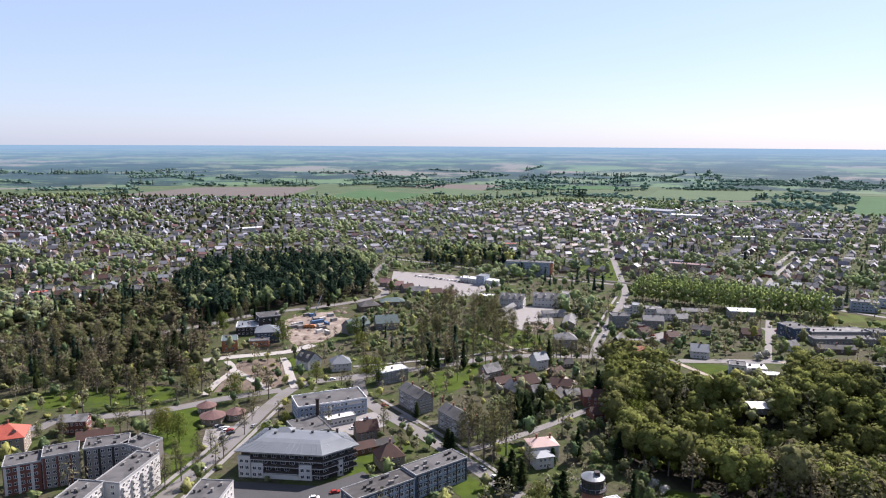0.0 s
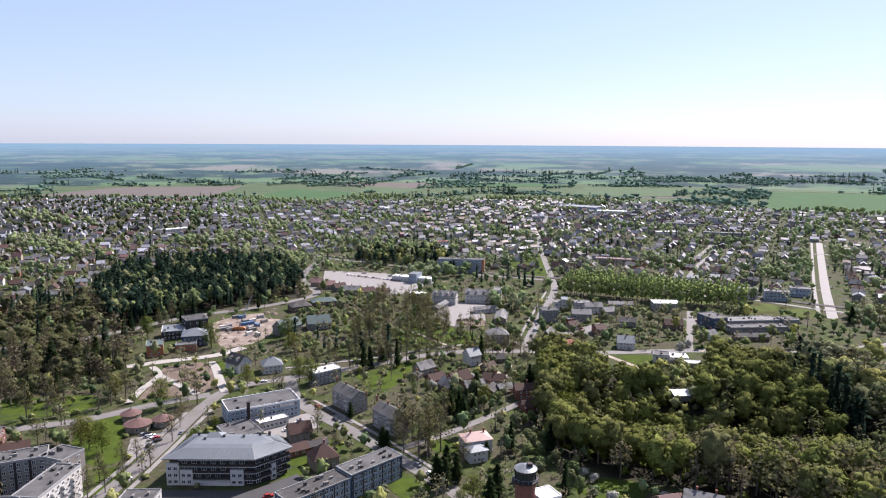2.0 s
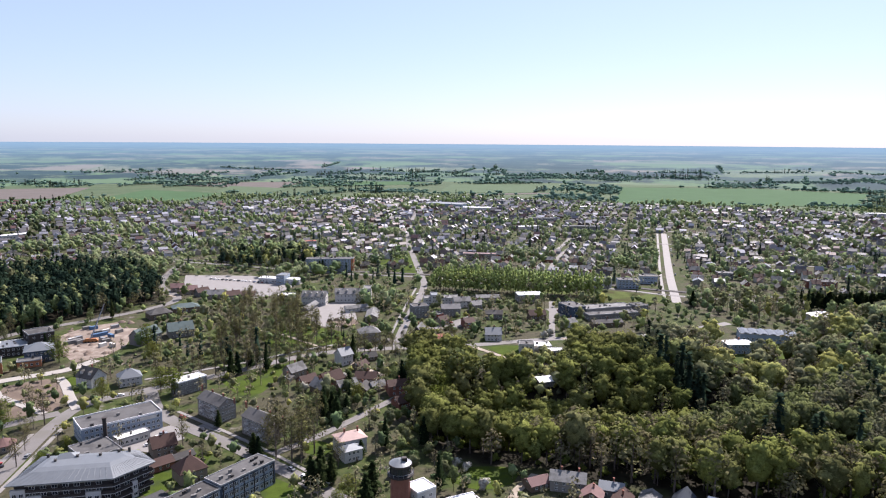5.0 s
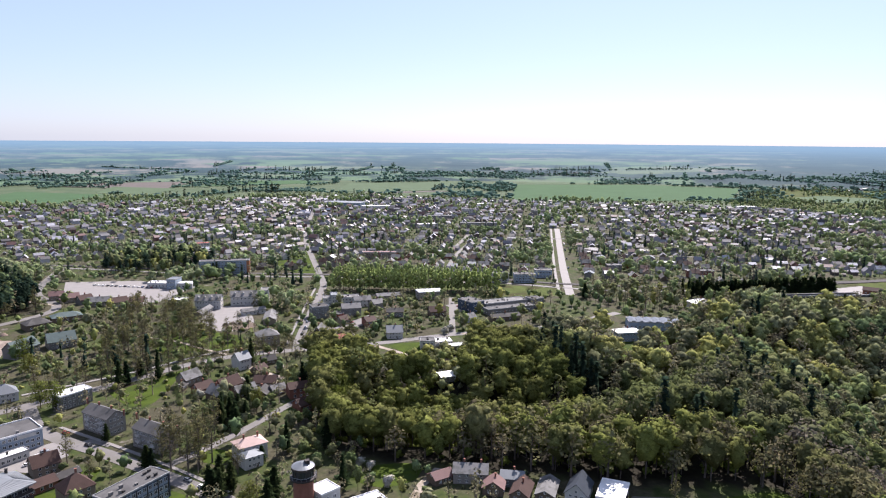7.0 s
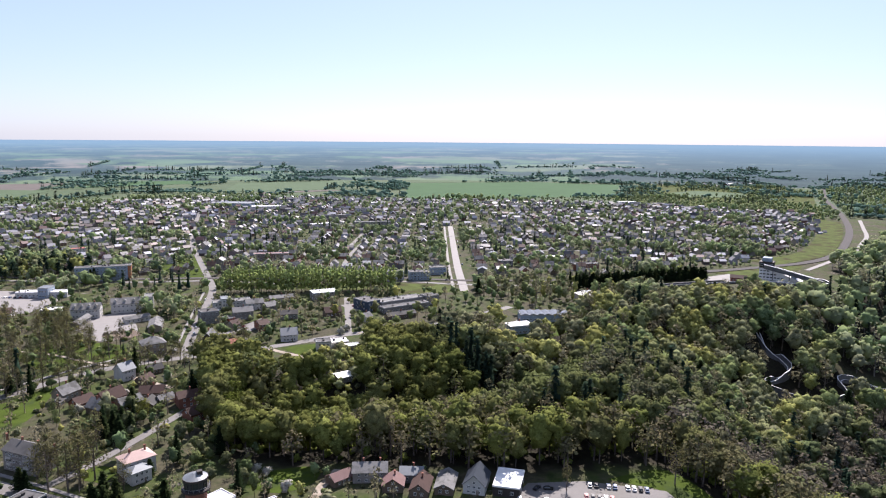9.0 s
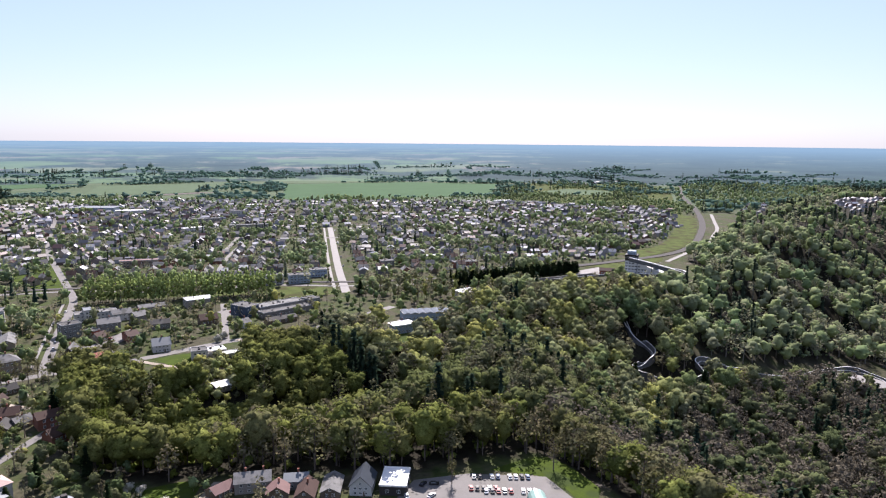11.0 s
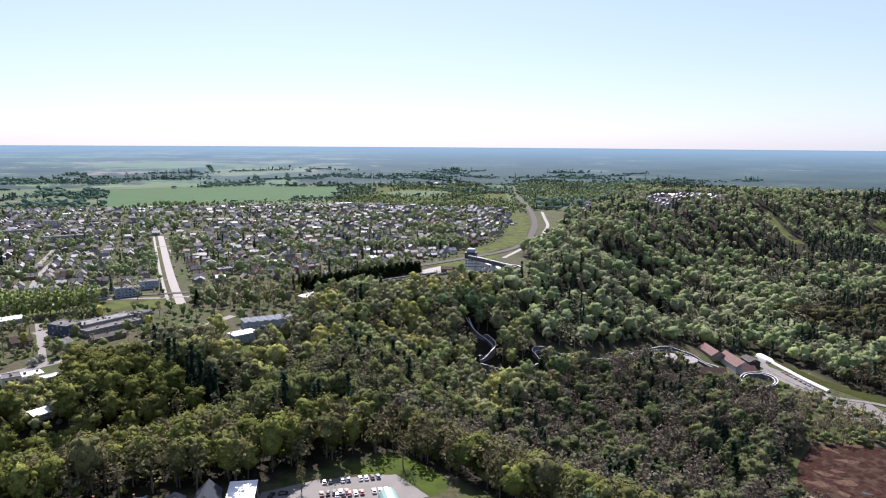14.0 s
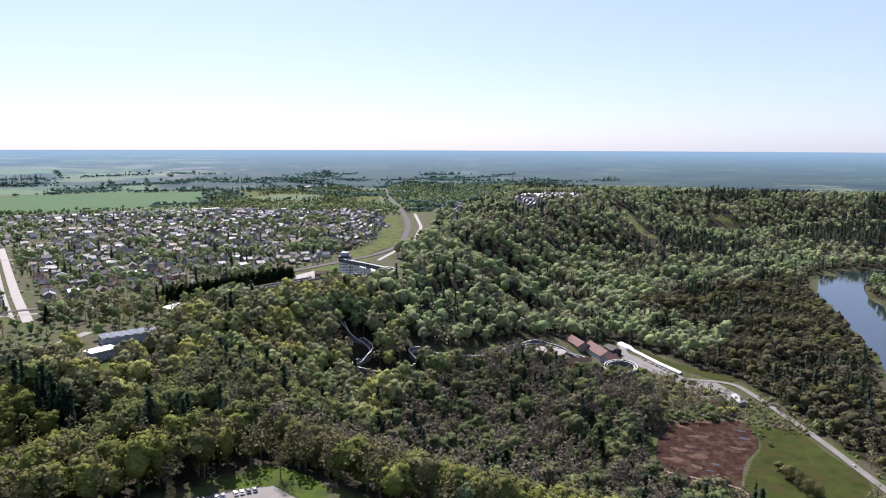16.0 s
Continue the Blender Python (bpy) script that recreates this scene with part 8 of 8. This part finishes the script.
wood_of("woodland", "half-open olive spring wood below the rim", near[mid & deep], [("broad", 0.58), ("sparse", 0.37), ("spruce", 0.05)], OLIVE_MATS, 0.19, 22, (0.85, 1.42), tint=(0.0, 0.85), stands=30, spread=1.2)
wood_of("woodland", "dense mixed spring wood on the slope", near[mid & ~deep], [("broad", 0.70), ("sparse", 0.26), ("spruce", 0.04)], NEAR_MATS, 0.19, 23, (0.85, 1.42), tint=(0.0, 0.75), stands=30, spread=1.2)
wood_of("woodland", "half-bare brownish spring wood with single spruces", near[east], [("broad", 0.36), ("sparse", 0.58), ("spruce", 0.06)], [TWIGS, foliage("brownish_spring_leaves", [(0.113, 0.115, 0.072), (0.140, 0.141, 0.080), (0.104, 0.133, 0.062), (0.166, 0.183, 0.080), (0.127, 0.114, 0.087), (0.160, 0.141, 0.111)], by_object=False), NEEDLE_WOOD], 0.19, 33, (0.85, 1.42), tint=(0.0, 0.85), stands=28, spread=1.2)
slope = spots_in(MID_WOOD, 10.4, 12)
brown = np.arctan2(slope[:, 0], slope[:, 1]) > 1.50 + 0.3 * (mottle(slope[:, 0], slope[:, 1], 60) - 0.5)
wood_of("woodland", "dense spring wood on the valley slopes", slope[~brown], [("broad", 0.60), ("sparse", 0.35), ("spruce", 0.08)], HAZED_MATS, 0.12, 4, (0.75, 1.25), tint=(0.0, 1.0), stands=46, spread=1.62)
wood_of("woodland", "brownish half-bare wood beside the river", slope[brown], [("broad", 0.60), ("sparse", 0.32), ("spruce", 0.08)], RIVER_MATS, 0.12, 24, (0.75, 1.2), tint=(0.3, 1.15), stands=45, spread=1.45)
wood_of("woodland", "far wood beyond the valley", spots_in(FAR_WOOD, 14.3, 15), [("broad", 0.38), ("sparse", 0.2), ("spruce", 0.42)], HAZED_MATS, 0.045, 7, (0.85, 1.3), 2, stands=110, spread=1.5)
wood_of("woodland", "wood on the far river bank", spots_in(EAST_BANK, 12, 16), [("broad", 0.65), ("spruce", 0.35)], HAZED_MATS, 0.05, 8, (0.85, 1.25), 2, stands=70)
wood_of("woodland", "dark pine and spruce wood", spots_in(PINES, 7.0, 13), [("pine", 0.48), ("spruce", 0.34), ("broad", 0.18)], WOOD_MATS, 0.17, 5, (0.7, 1.15), tint=(0.0, 0.45))
PINES2 = [(-30, 830), (40, 800), (80, 815), (100, 850), (60, 900), (-20, 900)]
wood_of("woodland", "small dark pine wood beyond the station", spots_in(PINES2, 8, 17), [("pine", 0.6), ("broad", 0.4)], WOOD_MATS, 0.15, 9)
MIDDLE = [(-1100, 540), (-430, 500), (-330, 505), (-200, 540), (-70, 640), (-60, 470), (110, 480), (330, 462), (450, 415), (560, 420), (660, 470), (830, 480), (1040, 520), (1000, 800), (500, 1050), (0, 1080), (-500, 1080)]
gardens = spots_in(MIDDLE, 12.5, 14)
near_by = np.hypot(gardens[:, 0], gardens[:, 1])
# near and western trees: darker leaves without the haze tint
olive = (gardens[:, 0] < -0.2 * gardens[:, 1]) | (near_by < 720)
for where, leaf_set, words in ((olive, WOOD_MATS, "darker garden trees of the western quarter"), (~olive, HAZED_MATS, "garden and street trees across the town")):
    wood_of("town_trees", words, gardens[where], [("broad", 0.2), ("round", 0.58), ("sparse", 0.19), ("spruce", 0.03)], leaf_set, 0.07, 6, (0.45, 0.9), tint=(0.0, 0.4) if leaf_set is WOOD_MATS else (0.0, 0.78), stands=50)
OUTER = [(-1500, 800), (-500, 1080), (0, 1080), (500, 1050), (1000, 800), (1040, 520), (1200, 600), (1600, 760), (1650, 1100), (1300, 1280), (870, 1490), (600, 1790), (-300, 1850), (-1500, 1900)]
outer = spots_in(OUTER, 17.5, 18)
dusk = outer[:, 0] < -0.22 * outer[:, 1]
wood_of("town_trees", "far garden trees across the town", outer[~dusk], [("broad", 0.25), ("round", 0.73), ("spruce", 0.02)], HAZED_MATS, 0.03, 10, (0.42, 0.85), 2, stands=70)
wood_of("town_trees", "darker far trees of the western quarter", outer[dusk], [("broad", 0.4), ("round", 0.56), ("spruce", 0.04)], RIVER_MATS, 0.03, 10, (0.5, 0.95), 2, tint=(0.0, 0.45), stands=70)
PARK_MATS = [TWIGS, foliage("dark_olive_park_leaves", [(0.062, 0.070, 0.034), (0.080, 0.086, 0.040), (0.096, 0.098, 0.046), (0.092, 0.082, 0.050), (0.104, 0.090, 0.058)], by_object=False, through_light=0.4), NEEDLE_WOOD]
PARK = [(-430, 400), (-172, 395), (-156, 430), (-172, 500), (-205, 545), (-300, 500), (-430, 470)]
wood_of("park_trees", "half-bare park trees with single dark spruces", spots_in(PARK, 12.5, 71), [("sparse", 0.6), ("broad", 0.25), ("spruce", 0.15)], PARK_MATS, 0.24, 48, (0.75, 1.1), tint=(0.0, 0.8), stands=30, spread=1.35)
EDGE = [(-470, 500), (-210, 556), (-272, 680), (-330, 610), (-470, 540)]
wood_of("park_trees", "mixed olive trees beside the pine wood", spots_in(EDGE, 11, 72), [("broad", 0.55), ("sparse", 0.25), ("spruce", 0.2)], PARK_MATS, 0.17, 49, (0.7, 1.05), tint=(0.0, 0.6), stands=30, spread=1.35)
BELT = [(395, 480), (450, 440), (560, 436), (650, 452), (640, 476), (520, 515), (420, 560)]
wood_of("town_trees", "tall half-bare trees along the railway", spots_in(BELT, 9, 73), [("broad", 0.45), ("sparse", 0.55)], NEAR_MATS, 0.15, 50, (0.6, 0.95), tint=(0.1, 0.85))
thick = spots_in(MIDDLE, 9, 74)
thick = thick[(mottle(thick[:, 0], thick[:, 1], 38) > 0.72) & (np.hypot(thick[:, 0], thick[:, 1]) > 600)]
wood_of("town_trees", "clumps of taller trees between the gardens", thick, [("broad", 0.6), ("round", 0.3), ("sparse", 0.1)], HAZED_MATS, 0.07, 54, (0.65, 1.0), 2, stands=60, spread=1.2)
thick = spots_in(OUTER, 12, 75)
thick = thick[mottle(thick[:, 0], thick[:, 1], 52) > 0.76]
wood_of("town_trees", "clumps of taller trees at the far edge of the town", thick, [("broad", 0.6), ("round", 0.4)], HAZED_MATS, 0.03, 55, (0.65, 1.0), 2, stands=60, spread=1.3)
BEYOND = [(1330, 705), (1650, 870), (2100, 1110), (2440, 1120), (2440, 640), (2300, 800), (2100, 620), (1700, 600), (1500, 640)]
wood_of("town_trees", "scattered trees and thickets beyond the railway", spots_in(BEYOND, 17, 76), [("broad", 0.4), ("round", 0.56), ("spruce", 0.04)], HAZED_MATS, 0.03, 60, (0.6, 1.0), 2, stands=60, spread=1.3)
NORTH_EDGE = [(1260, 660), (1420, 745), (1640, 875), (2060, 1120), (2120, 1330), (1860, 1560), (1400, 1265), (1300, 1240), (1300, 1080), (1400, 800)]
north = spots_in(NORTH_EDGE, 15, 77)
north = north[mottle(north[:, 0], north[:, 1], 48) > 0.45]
wood_of("town_trees", "groves on the meadows beyond the town", north, [("broad", 0.4), ("round", 0.56), ("spruce", 0.04)], HAZED_MATS, 0.03, 61, (0.5, 0.95), 2, stands=60, spread=1.3)
# hedgerows and copses between the far fields
rng = np.random.default_rng(8)
rows_ = []
for k in range(105):                         # hedgerows and tree belts
    w, r_ = rng.uniform(-0.66, 1.3), 1480 + 1900 * rng.random() ** 1.2
    x, y, t_, L = r_ * math.sin(w), r_ * math.cos(w), rng.choice((-0.55, 1.02)) + rng.normal() * 0.15, rng.uniform(90, 420)
    u_ = np.arange(0, L, 6.5)
    n_ = rng.normal(size=(len(u_), 2)) * 3.0
    rows_.append(np.stack([x + u_ * math.cos(t_) + n_[:, 0], y + u_ * math.sin(t_) + n_[:, 1]], 1))
for k in range(150):                         # copses
    w, r_ = (rng.uniform(-0.66, 1.35) if k < 70 else rng.uniform(0.35, 1.4)), 1550 + (1900 if k < 70 else 1500) * rng.random()
    a_, b_ = rng.uniform(40, 170), rng.uniform(16, 50)
    n_ = int(a_ * b_ / 55)
    q_, t_ = rng.normal(size=(n_, 2)) * 0.55 * np.array([a_, b_]), -w + rng.normal() * 0.4
    rows_.append(np.stack([r_ * math.sin(w) + q_[:, 0] * math.cos(t_) - q_[:, 1] * math.sin(t_), r_ * math.cos(w) + q_[:, 0] * math.sin(t_) + q_[:, 1] * math.cos(t_)], 1))
rows_ = np.concatenate(rows_)
px, py = rows_[:, 0], rows_[:, 1]
ok = ~is_taken(px, py) & ~inside(px, py, np.array(OUTER, float)) & ~inside(px, py, VALLEY) & ~inside(px, py, np.array(FAR_WOOD, float))
# pale blue-green leaf colours carry the distance haze over the copses
wood_of("copses", "far copses and hedgerows between fields", rows_[ok], [("round", 0.85), ("broad", 0.1), ("spruce", 0.05)], [TWIGS_HAZED, foliage("hazed_copse_leaves", [(0.167, 0.272, 0.216), (0.204, 0.309, 0.242), (0.184, 0.278, 0.242), (0.231, 0.326, 0.242)], by_object=False, through_light=0.6, mottled=0.4), NEEDLE_HAZED], 0.028, 12, (0.6, 1.1), 2, stands=90, spread=2.2)
# gardens close by: bushes, young trees and hedges between the houses
GARDENS = [(-260, 250), (-60, 225), (40, 225), (110, 235), (170, 215), (165, 245), (120, 270), (100, 290), (95, 380), (130, 460), (240, 470), (330, 462), (330, 560), (180, 620), (60, 650), (-60, 640), (-90, 480), (-200, 520), (-430, 500), (-430, 380)]
wood_of("garden_trees", "young and half-bare garden trees between houses", spots_in(GARDENS, 12.5, 51), [("sparse", 0.5), ("round", 0.35), ("broad", 0.15)], NEAR_MATS, 0.12, 43, (0.4, 0.8), tint=(0.0, 0.8))
wood_of("garden_bushes", "garden bushes and rough hedges", spots_in(GARDENS, 14, 52), [("bush", 1.0)], NEAR_MATS, 0.12, 44, (0.35, 0.9), tint=(0.0, 0.6), spread=1.3)
# low growth on the valley floor
wood_of("valley_scrub", "low bushes and young trees beside the marsh", spots_in([(556, 42), (690, 66), (690, 34), (650, -8), (604, -22), (580, 26)], 7, 61), [("round", 0.5), ("sparse", 0.5)], NEAR_MATS, 0.16, 45, (0.5, 0.9), tint=(0.0, 0.8))
wood_of("valley_scrub", "low bushes beside the valley road", spots_in([(470, -96), (520, -112), (600, -74), (680, -36), (700, -30), (716, -26), (690, -62), (600, -104), (500, -140), (440, -120)], 8, 62), [("round", 0.4), ("bush", 0.3), ("sparse", 0.3)], NEAR_MATS, 0.16, 46, (0.5, 0.95), tint=(0.0, 0.8))
wood_of("valley_scrub", "brownish young trees round the marsh", spots_in([(456, 24), (448, 2), (462, -18), (420, -40), (330, -20), (262, 40), (240, 110), (300, 120), (446, 40)], 9, 63, thin=0.35), [("sparse", 0.5), ("broad", 0.5)], NEAR_MATS, 0.22, 47, (0.7, 1.0), tint=(0.0, 0.9))
wood_of("valley_scrub", "dense brownish scrub between the marsh and the road", spots_in([(606, -14), (640, 0), (650, -12), (664, -44), (600, -78), (588, -60), (598, -34)], 5.5, 66, free=False), [("round", 0.4), ("sparse", 0.4), ("bush", 0.2)], NEAR_MATS, 0.17, 57, (0.28, 0.5), tint=(0.5, 1.1))
wood_of("valley_scrub", "low scrub on the slope above the ice track", spots_in([(577, 266), (602, 250), (658, 242), (693, 220), (731, 205), (742, 216), (704, 240), (664, 264), (614, 296)], 6, 67, free=False), [("round", 0.5), ("broad", 0.2), ("bush", 0.3)], HAZED_MATS, 0.12, 58, (0.4, 0.8))
rng = np.random.default_rng(68)
bank = []
for p, q in zip(rl[:-1], rl[1:]):
    d = (q - p).normalized()
    for k in range(12):
        m_ = p.lerp(q, rng.random())
        side = rng.choice((-1, 1)) * rng.uniform(43, 58)
        bank.append((m_.x - d.y * side, m_.y + d.x * side))
wood_of("valley_scrub", "willows and bushes along the river bank", np.array(bank), [("round", 0.6), ("bush", 0.4)], RIVER_MATS, 0.1, 59, (0.5, 1.0), 2, tint=(0.2, 1.0))
wood_of("garden_scrub", "low bushes and young trees round the shed at the wood", spots_in([(166, 362), (198, 362), (214, 424), (196, 434), (170, 420)], 4.6, 78, free=False), [("bush", 0.75), ("round", 0.25)], [TWIGS, LEAF_WOOD, NEEDLE_WOOD], 0.12, 62, (0.5, 0.95), tint=(0.2, 0.75))
REEDS = foliage("dry_reddish_reeds", [(0.032, 0.019, 0.016), (0.041, 0.029, 0.022), (0.026, 0.016, 0.014), (0.068, 0.056, 0.043)], by_object=False, through_light=0.3)
wood_of("marsh_reeds", "scattered reddish reeds and dry tufts on the marsh", spots_in([(574, 32), (600, -24), (560, -36), (520, -26), (464, -20), (450, 4), (456, 22), (520, 36)], 2.6, 64, free=False, thin=0.3), [("bush", 1.0)], [REEDS, REEDS, NEEDLE_WOOD], 0.04, 52, (0.04, 0.11), stands=9, spread=4.0)
wood_of("valley_scrub", "low bushes at the marsh's edge", spots_in([(590, 20), (606, -20), (596, -30), (575, -40), (560, -40), (600, -18), (576, 36), (520, 42), (452, 30), (444, 6), (436, 10), (448, 40), (520, 52), (580, 44)], 5, 65, free=False, thin=0.7), [("round", 0.35), ("bush", 0.4), ("sparse", 0.25)], NEAR_MATS, 0.2, 53, (0.3, 0.75), tint=(0.0, 1.0))
for x, y, k in ((503, -55, 1.0), (508, -52, 0.95), (498, -60, 1.05), (491, -66, 1.1), (486, -70, 1.05), (494, -59, 0.9), (518, -48, 0.75), (484, -63, 1.0), (560, -44, 0.5)):
    tree("oval" if x < 505 else "round", x, y, k * (0.75 if x < 505 else 0.9), LEAF_DULL, 31 * x, int(x) % 3, "olive green young tree on the meadow", wide=1.25)
